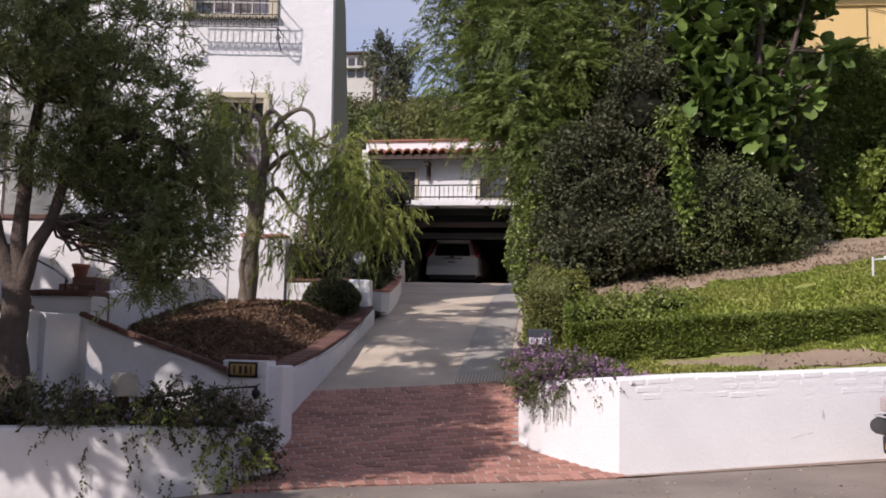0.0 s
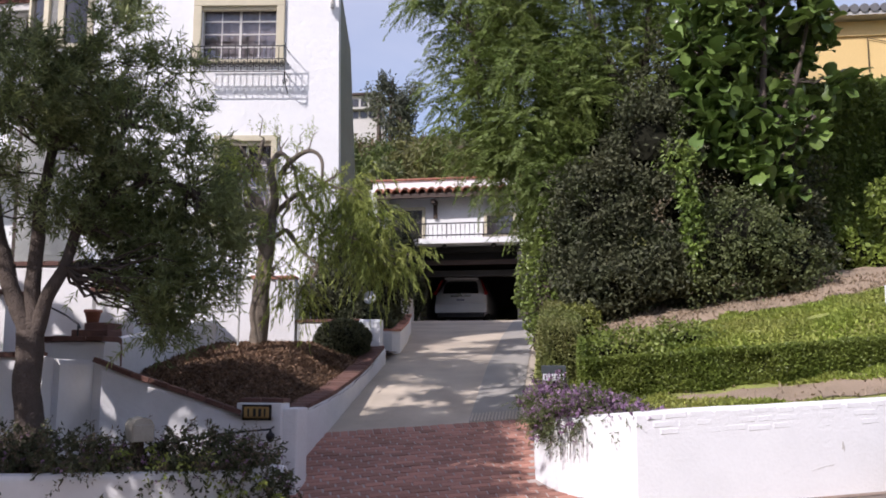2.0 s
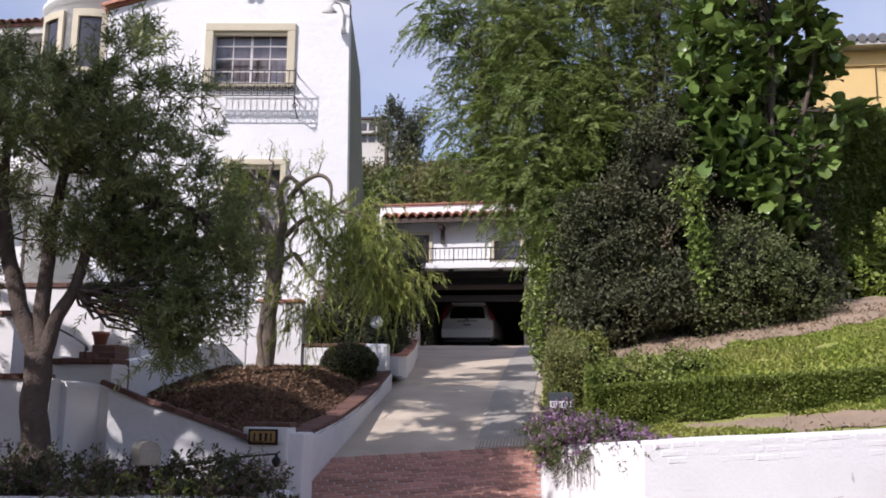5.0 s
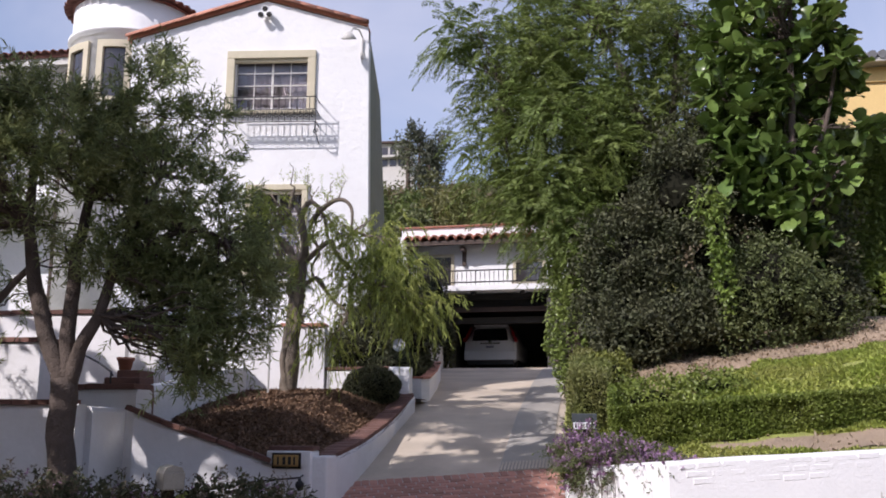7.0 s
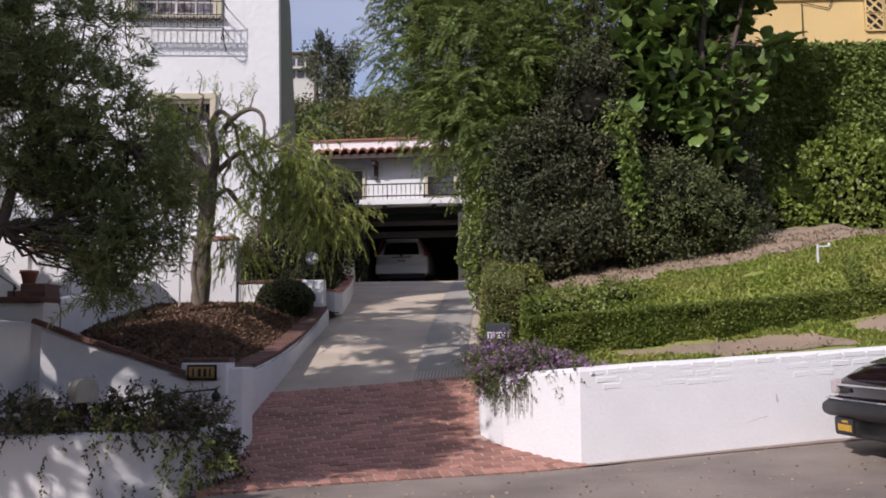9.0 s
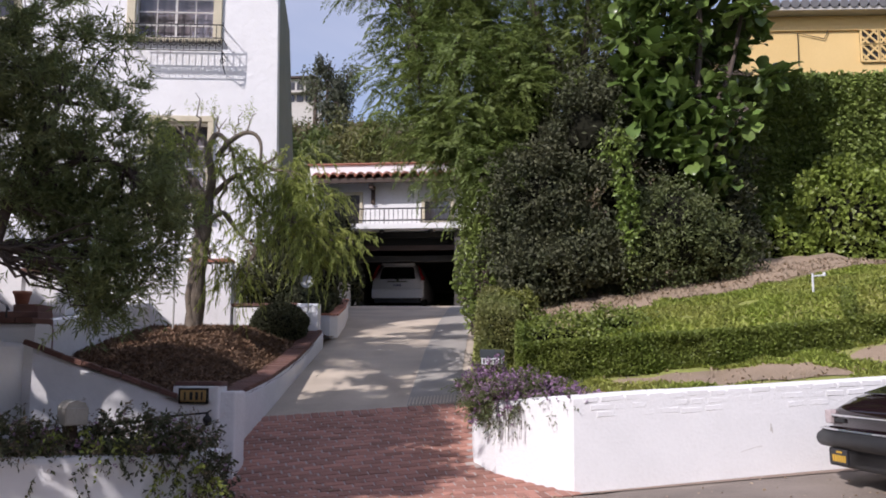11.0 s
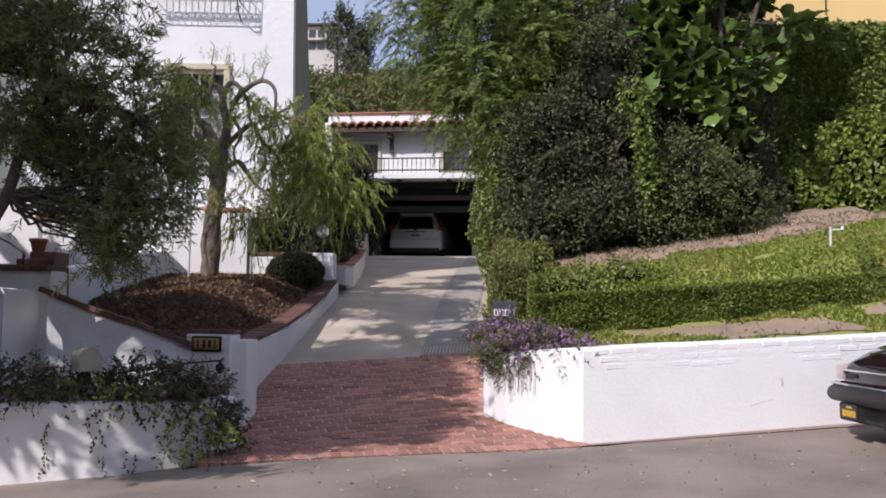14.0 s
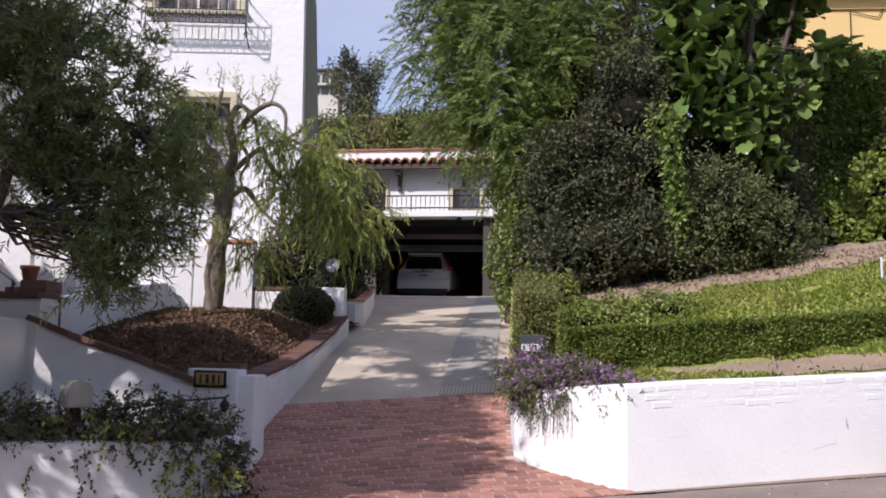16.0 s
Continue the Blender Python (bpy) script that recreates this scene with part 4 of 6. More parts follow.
def coupe():
    """A black coupe parked along the white wall."""
    near, far = Vector((3.74, 8.34, 0)), Vector((3.5, 10.0, 0))
    c = (near + far) / 2
    m = Matrix.Translation((c.x, c.y, road_z(3.6, 9.17) - 0.02)) @ Matrix.Rotation(math.atan2(far.y - near.y, far.x - near.x) - math.pi, 4, "Z") @ Matrix.Rotation(radians(2), 4, "X")
    low = Matrix.Diagonal((1, 1, 0.87, 1))
    o = thing("coupe", "black coupe parked along the white wall, its tail towards the driveway", "car")

    def cp(name, bm, mat, parent=o, label="", smooth=False):
        return part(name, placed(bm, m @ low), mat, parent, label, smooth)

    def sec(y, w, z0, belt, top, tw):
        return (y, [(w * 0.85, z0), (w, z0 + 0.12), (w, belt - 0.18), (w * 0.96, belt - 0.03), (tw, top - 0.04), (tw * 0.9, top - 0.005), (tw * 0.3, top)])
    body = loft([sec(0.1, 0.78, 0.3, 0.78, 0.8, 0.7), sec(0.13, 0.83, 0.26, 0.86, 0.9, 0.74), sec(0.3, 0.86, 0.24, 0.93, 1.0, 0.74), sec(0.8, 0.88, 0.22, 0.97, 1.18, 0.66), sec(1.35, 0.89, 0.2, 0.97, 1.34, 0.6), sec(1.8, 0.89, 0.2, 0.95, 1.38, 0.6), sec(2.5, 0.89, 0.2, 0.92, 1.3, 0.6), sec(3.1, 0.88, 0.2, 0.88, 0.95, 0.68), sec(4.2, 0.86, 0.22, 0.8, 0.86, 0.66), sec(4.7, 0.76, 0.28, 0.65, 0.68, 0.6)], None)
    bmesh.ops.subdivide_edges(body, edges=body.edges, cuts=1, use_grid_fill=True)
    cp("body", body, BLACK_PAINT, smooth=True)
    b = bmesh.new()
    tube(b, [(-0.86, 0.75, 0.52), (-0.85, 0.12, 0.54), (-0.74, 0.0, 0.55), (-0.3, -0.06, 0.56), (0.3, -0.06, 0.56), (0.74, 0.0, 0.55), (0.85, 0.12, 0.54), (0.86, 0.75, 0.52)], 0.09, 12)
    for v in b.verts:
        v.co.z = 0.54 + (v.co.z - 0.54) * 1.05
    cp("bumper", b, BLACK_PLASTIC, smooth=True, label="black wraparound bumper")
    b = bmesh.new()
    tube(b, [(-0.87, 0.6, 0.645), (-0.86, 0.1, 0.655), (-0.75, -0.03, 0.66), (-0.3, -0.09, 0.665), (0.3, -0.09, 0.665), (0.75, -0.03, 0.66), (0.86, 0.1, 0.655), (0.87, 0.6, 0.645)], 0.017, 6)
    cp("bumper_strip", b, CHROME)
    cp("valance", boxes(((-0.76, 0.02, 0.24), (0.76, 0.3, 0.45)), bevel=0.04), BLACK_PLASTIC)
    for s in (-1, 1):
        cp("tail_light", boxes(((s * 0.79 - 0.06, 0.06, 0.7), (s * 0.79 + 0.05, 0.25, 0.86)), bevel=0.02), CLEAR_LENS, label="pale tail light lens")
        cp("reflector", boxes(((s * 0.62 - 0.1, 0.085, 0.72), (s * 0.62 + 0.1, 0.16, 0.77)), bevel=0.01), BLACK_PLASTIC)
    cp("boot_strip", boxes(((-0.74, 0.07, 0.79), (0.74, 0.12, 0.815)), bevel=0.006), CHROME)
    b = bmesh.new()
    ring = [(-0.6, 0.36, 1.035), (0.6, 0.36, 1.035), (0.52, 1.25, 1.325), (-0.52, 1.25, 1.325)]
    f = [b.verts.new(p) for p in ring]
    g = [b.verts.new((x, y, z + 0.012)) for x, y, z in ring]
    b.faces.new(f)
    b.faces.new(g[::-1])
    for i in range(4):
        b.faces.new((f[i], g[i], g[(i + 1) % 4], f[(i + 1) % 4]))
    cp("rear_window", b, CARGLASS)
    pl = cp("plate", boxes(((-0.42, -0.12, 0.31), (-0.13, -0.095, 0.47)), bevel=0.006), PLATE_B, label="dark plate with yellow figures hanging under the bumper")
    for k in range(6):
        cp("bar", boxes(((-0.395 + k * 0.042, -0.125, 0.335), (-0.37 + k * 0.042, -0.119, 0.405))), YELLOW_BAR, pl)
    cp("bar", boxes(((-0.32, -0.125, 0.428), (-0.22, -0.119, 0.448))), YELLOW_BAR, pl)
    wheels(o, m, (0.95, 3.6), 0.88, 0.31)


suv()
coupe()


def gate_post():
    """The post with the house number tiles."""
    o = thing("gate_post", "white stucco gate post with a framed number tile and brick cap", "post")
    part("post", boxes(((-3.29, 10.38, -0.3), (-2.78, 10.72, 1.02)), bevel=0.02), STUCCO_OLD, o)
    part("side_post", boxes(((-2.8, 10.46, -0.3), (-2.62, 10.9, 0.96)), bevel=0.02), STUCCO_OLD, o)
    fr = part("sign_frame", boxes(((-3.215, 10.355, 0.83), (-2.885, 10.378, 1.0)), bevel=0.006), IRON, o, "dark moulded frame")
    part("tile_panel", boxes(((-3.19, 10.345, 0.852), (-2.91, 10.354, 0.978))), material("ochre_tile", (0.42, 0.26, 0.09), 0.4, (0.34, 0.2, 0.07), 8, 60, 0.1), o, "ochre glazed number tiles")
    for k, w in enumerate((0.02, 0.034, 0.034, 0.02)):
        x = -3.15 + k * 0.062
        part("bar", boxes(((x, 10.34, 0.872), (x + w, 10.3445, 0.958)), bevel=0.002), DARK, o)
    for k in range(2):
        part("cap_brick", boxes(((-3.28 + k * 0.26, 10.42, 1.022), (-3.03 + k * 0.26, 10.7, 1.07)), bevel=0.008), CAP, o)
    return o


gate_post()
o = thing("bracket_lamp", "black iron rod with a hanging lantern on the gate post", "lamp")
b = bmesh.new()
tube(b, [(-3.75, 9.6, 0.62), (-3.3, 10.2, 0.7), (-2.86, 10.27, 0.74)], 0.011, 7)
part("rod", b, IRON, o)
b = bmesh.new()
lathe(b, [(0.012, 0.74), (0.02, 0.71), (0.045, 0.69), (0.05, 0.66), (0.035, 0.62), (0.015, 0.6)], Matrix.Translation((-2.86, 10.27, 0)), 12)
part("lantern", b, IRON, o, smooth=True)
b = bmesh.new()
tube(b, [(-2.86, 10.27, 0.74), (-2.86, 10.38, 0.76)], 0.01, 6)
part("mount", b, IRON, o)

o = thing("mailbox", "weathered cream metal mailbox on a post", "mailbox")
bm = bmesh.new()
ring = [(-0.1, 0.0), (0.1, 0.0), (0.1, 0.15), (0.07, 0.205), (0.0, 0.225), (-0.07, 0.205), (-0.1, 0.15)]
prism(bm, ring, "y", -0.2, 0.2)
MB = Matrix.Translation((-3.69, 8.85, 0.7)) @ Matrix.Rotation(radians(35), 4, "Z")
CREAM = material("cream_enamel", (0.33, 0.31, 0.265), 0.6, (0.22, 0.2, 0.17), 6, 50, 0.2)
part("box", placed(bm, MB), CREAM, o)
part("door", placed(boxes(((-0.095, -0.215, 0.005), (0.095, -0.2, 0.16)), bevel=0.008), MB), CREAM, o)
part("handle", placed(boxes(((0.1, -0.12, 0.1), (0.112, 0.0, 0.12)), bevel=0.003), MB), IRON, o)
part("post", placed(boxes(((-0.04, -0.04, -0.5), (0.04, 0.04, 0.0)), bevel=0.006), MB), DARK_WOOD, o)

o = thing("number_sign", "dark sign box with white figure tiles among purple flowers", "sign")
part("box", boxes(((0.03, 12.16, 1.36), (0.34, 12.3, 1.46)), bevel=0.008), material("dark_sign", (0.05, 0.06, 0.065), 0.5, bump=0.1), o)
part("post", boxes(((0.15, 12.2, 0.6), (0.21, 12.26, 1.37)), bevel=0.005), DARK_WOOD, o)
for k in range(4):
    t = part("figure_tile", boxes(((0.05 + k * 0.068, 12.14, 1.27), (0.113 + k * 0.068, 12.16, 1.352)), bevel=0.004), PLATE_W, o)
    part("bar", boxes(((0.07 + k * 0.068, 12.135, 1.285), (0.09 + k * 0.068, 12.1395, 1.338))), DARK, t)
part("board", boxes(((0.04, 12.162, 1.26), (0.33, 12.19, 1.36)), bevel=0.004), material("dark_board", (0.05, 0.06, 0.065), 0.5, bump=0.1), o)

o = thing("sprinkler", "grey pipe sprinkler riser standing in the lawn", "sprinkler")
b = bmesh.new()
zl = lawn_z(4.55, 13.2)
tube(b, [(4.55, 13.2, zl - 0.2), (4.55, 13.2, zl + 0.3)], 0.016, 8)
part("riser", b, PLATE_W, o)
b = bmesh.new()
tube(b, [(4.55, 13.2, zl + 0.26), (4.7, 13.18, zl + 0.27)], 0.012, 8)
lathe(b, [(0.02, 0), (0.024, 0.03), (0.014, 0.05)], Matrix.Translation((4.7, 13.18, zl + 0.26)), 10)
part("head", b, PLATE_W, o)

o = thing("stake", "thin grey metal stake beside the weeping tree", "stake")
b = bmesh.new()
tube(b, [(-4.69, 14.3, 1.6), (-4.69, 14.3, 4.3)], 0.017, 8)
part("pole", b, SASH, o)
o = thing("garden_plaque", "pale round garden plaque above the planter", "plaque")
b = bmesh.new()
lathe(b, [(0.1, -0.015), (0.125, -0.01), (0.125, 0.015), (0.11, 0.02)], Matrix.Translation((-3.35, 17.8, 2.82)) @ Matrix.Rotation(radians(90), 4, "X"), 20)
part("disc", b, PLATE_W, o)
b = bmesh.new()
tube(b, [(-3.35, 17.83, 2.2), (-3.35, 17.83, 2.8)], 0.015, 6)
part("stem", b, IRON, o)
o = thing("clay_pot", "small terracotta pot on the stairs", "pot")
b = bmesh.new()
lathe(b, [(0.07, 1.98), (0.1, 2.12), (0.115, 2.12), (0.115, 2.16), (0.09, 2.16), (0.06, 2.0)], Matrix.Translation((-5.75, 11.75, 0)), 16)
part("pot", b, TILE, o, smooth=True)
stairs = thing("stairs", "brick-edged garden stairs between white walls", "stairs")
for k in range(4):
    z = 1.66 + 0.11 * k
    part("step", boxes(((-5.75 - 0.02 * k, 10.6 + 0.35 * k, 0.8), (-4.95 - 0.18 * k, 11.0 + 0.35 * k, z)), bevel=0.015), CAP, stairs)
o = thing("handrail", "thin black iron stair handrail", "railing")
b = bmesh.new()
tube(b, [(-6.6, 12.1, 2.25), (-6.2, 11.9, 2.1), (-5.7, 11.3, 1.95), (-5.65, 11.25, 1.9)], 0.014, 7)
part("rail", b, IRON, o)
b = bmesh.new()
tube(b, [(-5.7, 11.3, 1.95), (-5.7, 11.3, 1.6)], 0.012, 6)
part("post", b, IRON, o)

# ---- planting ----
rng = np.random.default_rng(11)
L_DARK = leaf_material("dark_narrow_leaf", (0.19, 0.24, 0.09), (0.28, 0.305, 0.13), light=0.38)
L_WEEP = leaf_material("weeping_leaf", (0.30, 0.36, 0.085), (0.38, 0.41, 0.11), light=0.4)
L_FEATHER = leaf_material("feathery_leaf", (0.16, 0.225, 0.055), (0.24, 0.29, 0.08), light=0.33, scale=0.7)
L_FIG = leaf_material("large_glossy_leaf", (0.10, 0.165, 0.04), (0.17, 0.235, 0.06), rough=0.28, island=0.35, light=0.16)
L_SHRUB = leaf_material("shrub_leaf", (0.08, 0.092, 0.045), (0.115, 0.115, 0.06), rough=0.65, island=0.5, scale=1.5)
L_IVY = leaf_material("ivy_leaf", (0.18, 0.24, 0.06), (0.28, 0.34, 0.10), rough=0.35, scale=1.0)
L_HEDGE = leaf_material("hedge_leaf", (0.17, 0.23, 0.045), (0.24, 0.28, 0.065), rough=0.4)
L_PURPLE = leaf_material("purple_flower", (0.30, 0.17, 0.29), (0.42, 0.27, 0.40), light=0.3)
L_GREY = leaf_material("grey_green_leaf", (0.13, 0.16, 0.09), (0.17, 0.17, 0.10))
L_GRASS = leaf_material("grass_blade", (0.43, 0.52, 0.11), (0.52, 0.52, 0.16), light=0.28, scale=0.9, island=0.18)
L_DRY = leaf_material("dry_grass", (0.47, 0.37, 0.26), (0.38, 0.29, 0.2), light=0.2, island=0.25)
L_FAR = leaf_material("far_scrub_leaf", (0.10, 0.12, 0.045), (0.19, 0.16, 0.075), light=0.3, scale=0.15)
L_FARD = leaf_material("far_dark_leaf", (0.06, 0.07, 0.045), (0.09, 0.10, 0.06), light=0.2, scale=0.15)
# solid filling behind the leaves, its near-black standing for the shade between them
SHADE_CORE = material("shade_core", (0.02, 0.02, 0.014), 1.0, bump=0.3, spec=0.0)


def limb_path(a, b, rng, wob=0.12, n=6):
    a, b = np.array(a, float), np.array(b, float)
    L = np.linalg.norm(b - a)
    pts = [a + (b - a) * k / n + (rng.normal(size=3) * wob * L / n if 0 < k < n else 0) for k in range(n + 1)]
    return [tuple(p) for p in pts]


def tree(name, label, trunk_paths, twig_ends, bark, r_twig=0.012):
    """A thing with a trunk part of joined limbs and thin branches that reach into the crown."""
    t = thing(name, label, "tree")
    bm = bmesh.new()
    for pts, r0, r1 in trunk_paths:
        n = len(pts)
        fine, rad = [], []
        V = [Vector(p) for p in pts]
        for i in range(n - 1):
            a, b, c, d = V[max(i - 1, 0)], V[i], V[i + 1], V[min(i + 2, n - 1)]
            for k in range(4):
                q = k / 4
                f = (i + q) / (n - 1)
                p = 0.5 * (2 * b + (c - a) * q + (2 * a - 5 * b + 4 * c - d) * q * q + (3 * b - a - 3 * c + d) * q * q * q)
                fine.append(p + Vector((noise.noise(p * 3), noise.noise(p * 3 + Vector((9, 0, 0))), 0)) * 0.035)
                rad.append((r0 + (r1 - r0) * f) * (1 + 0.12 * noise.noise(p * 5)))
        fine.append(Vector(pts[-1]))
        rad.append(r1)
        tube(bm, fine, rad, 12)
    part("trunk", bm, bark, t, smooth=True)
    bm = bmesh.new()
    for a, b in twig_ends:
        pts = limb_path(a, b, rng, 0.25, 5)
        r = r_twig * (1 + np.linalg.norm(np.subtract(b, a)))
        tube(bm, pts, [r * (1 - 0.75 * k / 5) for k in range(6)], 5)
    part("branch_work", bm, bark, t)
    return t


# dark narrow-leaved tree on the street side
T1 = [([(-4.9, 9.05, 0.2), (-4.93, 9.05, 0.75), (-4.98, 9.07, 1.3), (-5.02, 9.1, 1.75)], 0.155, 0.13),
      ([(-5.02, 9.1, 1.65), (-5.2, 9.1, 2.1), (-5.42, 9.12, 2.7), (-5.6, 9.2, 3.4), (-5.7, 9.3, 4.3)], 0.11, 0.04),
      ([(-5.0, 9.1, 1.7), (-5.02, 9.15, 2.2), (-5.05, 9.2, 2.9), (-5.0, 9.3, 3.7), (-4.9, 9.3, 4.6)], 0.10, 0.03),
      ([(-4.97, 9.1, 1.7), (-4.85, 9.1, 2.05), (-4.68, 9.1, 2.4), (-4.55, 9.2, 3.0), (-4.2, 9.3, 3.9)], 0.09, 0.03),
      ([(-4.6, 9.12, 2.8), (-4.3, 9.2, 3.1), (-3.9, 9.3, 3.3), (-3.5, 9.4, 3.25)], 0.05, 0.015),
      ([(-5.6, 9.2, 3.4), (-6.1, 8.2, 4.6), (-6.3, 6.8, 5.5), (-6.0, 5.6, 6.2)], 0.05, 0.02),
      ([(-6.9, 8.9, 1.0), (-6.3, 9.0, 1.9), (-5.9, 9.1, 2.5), (-5.5, 9.15, 2.95)], 0.07, 0.03)]
B1 = [((-3.4, 9.5, 2.35), (0.45, 0.4, 0.45), 13), ((-3.25, 9.5, 2.85), (0.4, 0.4, 0.4), 8), ((-5.4, 9.3, 3.95), (1.5, 1.1, 1.2), 88), ((-4.5, 9.4, 4.35), (0.9, 0.8, 0.9), 46), ((-3.95, 9.5, 3.2), (0.9, 0.8, 0.75), 58),
      ((-3.75, 9.4, 2.35), (0.4, 0.4, 0.65), 20), ((-3.8, 9.35, 1.75), (0.2, 0.2, 0.3), 4), ((-6.6, 9.2, 3.6), (1.2, 1.1, 1.4), 62), ((-7.5, 8.7, 3.9), (1.4, 1.2, 0.9), 38),
      ((-4.45, 9.3, 2.75), (0.5, 0.5, 0.5), 13), ((-6.05, 8.95, 2.0), (0.22, 0.2, 0.3), 3), ((-5.7, 8.6, 4.1), (1.1, 0.7, 0.6), 22), ((-8.4, 8.6, 3.0), (1.1, 1.0, 1.0), 34), ((-3.75, 9.5, 2.75), (0.75, 0.6, 0.65), 36), ((-4.35, 9.7, 2.9), (0.6, 0.5, 0.5), 18)]
TUFTS = []
for c, r, n in B1:
    n = max(3, int(n * 0.76))
    d = units(rng, n) * (rng.uniform(0.15, 1.0, n) ** 0.45)[:, None]
    TUFTS += [tuple(np.array(c) + q * np.array(r)) for q in d]
nodes = [k for q in T1[1:] for k in q[0] if k[2] > 2.3]
ends = [(min(nodes, key=lambda q: (Vector(q) - Vector(c)).length + 0.8 * max(0, q[2] - c[2])), c) for c in TUFTS]
t1 = tree("narrow_leaved_tree", "dark green narrow-leaved tree with a forked brown trunk", T1, ends, BARK, 0.009)


def tufted(name, places, twigs, reach, mat, parent, label="", rise=0.35, per=22, length=0.1, width=0.0125):
    """Brush-like ends: each place carries a spray of twigs that fan outwards and up, set all round with narrow leaves."""
    at = np.array(places)
    mid = at.mean(0)
    out = at - mid
    out /= np.linalg.norm(out, axis=1, keepdims=True) + 1e-6
    P = at.repeat(twigs, 0) + rng.normal(size=(len(at) * twigs, 3)) * 0.05
    A = out.repeat(twigs, 0) * 0.45 + units(rng, len(P)) * 0.75
    A[:, 2] += rise
    return sprigs(name, rng, P, A, per, reach, length, width, mat, parent, label, droop=0.08, open_=0.55)


tufted("crown", TUFTS, 9, 0.33, L_DARK, t1)
# upper and near tufts get paler leaves, sunlit tips put into the colour
young = [c for c in TUFTS if c[2] > 3.6 and rng.uniform() < 0.55] + [(-3.8, 9.2, 1.75 + 0.1 * k) for k in range(4)] + [c for c in TUFTS if c[1] < 9.1 and rng.uniform() < 0.4]
tufted("young_growth", young, 4, 0.34, leaf_material("lit_tip_leaf", (0.30, 0.35, 0.13), (0.39, 0.40, 0.18), light=0.42), t1, "lighter yellow-green sprays, the lit tips put into their colour", rise=0.5)

# unseen tall tree along the street bed, boughs placed to shade drive and walls
T5 = [([(-9.7, 8.8, 0.0), (-9.6, 8.5, 1.8), (-9.4, 8.0, 3.6), (-9.2, 7.5, 5.3)], 0.26, 0.19),
      ([(-9.2, 7.5, 5.3), (-8.7, 5.8, 6.6), (-7.6, 4.3, 7.4), (-6.2, 3.2, 7.8)], 0.13, 0.04),
      ([(-9.2, 7.5, 5.3), (-9.0, 8.0, 7.6), (-8.4, 9.4, 9.0), (-7.3, 11.0, 9.6)], 0.12, 0.03),
      ([(-9.0, 7.2, 5.6), (-8.5, 6.6, 7.9), (-7.7, 6.3, 9.1), (-7.0, 7.2, 9.7)], 0.11, 0.03),
      ([(-8.9, 6.6, 6.0), (-8.9, 5.3, 8.0), (-8.6, 4.2, 9.3), (-8.0, 5.4, 9.8)], 0.09, 0.03),
      ([(-9.3, 7.7, 4.6), (-8.6, 6.2, 5.2), (-7.6, 4.8, 5.5), (-6.9, 4.0, 5.7)], 0.09, 0.03),
      ([(-9.3, 7.7, 4.6), (-10.4, 6.6, 5.2), (-11.6, 5.6, 5.5), (-12.4, 5.0, 5.5)], 0.1, 0.03),
      ([(-9.2, 7.5, 5.3), (-10.4, 8.0, 6.8), (-12.0, 8.2, 7.6), (-13.4, 9.2, 9.2)], 0.1, 0.03)]


def boughs(n, xs, ys, height, low, high):
    """Places in the crown whose shade falls over a stretch of the plan."""
    out = []
    for _ in range(n):
        q = Vector((rng.uniform(*xs), rng.uniform(*ys), 0))
        q.z = height(q.y)
        out.append(tuple(q + SUN * ((rng.uniform(low, high) - q.z) / SUN.z)))
    return out


B5 = boughs(40, (-2.8, -0.4), (10.5, 12.7), drive_z, 5.6, 7.0) + boughs(14, (-2.8, -1.7), (9.2, 10.5), drive_z, 5.4, 6.4) + boughs(8, (-1.6, -0.4), (9.9, 10.6), drive_z, 5.6, 6.4) + boughs(26, (-2.9, -0.3), (12.8, 17.0), drive_z, 8.0, 8.8) + boughs(9, (-2.6, -0.2), (17.0, 19.4), drive_z, 9.2, 10.0) + boughs(5, (-1.0, -0.1), (19.5, 22.0), drive_z, 10.0, 10.6)
B5 += boughs(18, (-5.2, -2.6), (8.2, 9.1), lambda y: 0.2, 4.0, 4.8) + boughs(30, (-9.5, -4.8), (9.3, 9.4), lambda y: 0.9, 4.6, 5.8) + boughs(18, (-10.5, -7.0), (11.8, 12.6), lambda y: 1.9, 6.0, 7.2) + boughs(20, (-9.5, -6.2), (16.8, 18.0), lambda y: 3.6, 9.2, 10.0) + boughs(5, (-6.0, -4.4), (10.6, 12.6), lambda y: 1.6, 6.2, 7.2)
nodes = [k for q in T5[1:] for k in q[0]]
t5 = tree("shade_tree", "unseen tall broad-leaved street tree, its spreading boughs placed for their shade", T5, [(min(nodes, key=lambda q: (Vector(q) - Vector(c)).length), c) for c in B5], BARK, 0.04)
foliage("crown", rng, [(c, (0.5 * k, 0.24 * k, 0.12 * k), int(190 * k)) for c, k in zip(B5, rng.uniform(0.5, 1.3, len(B5)))], 0.17, 0.09, L_FIG, t5, shell=0.15, rough=0.9)

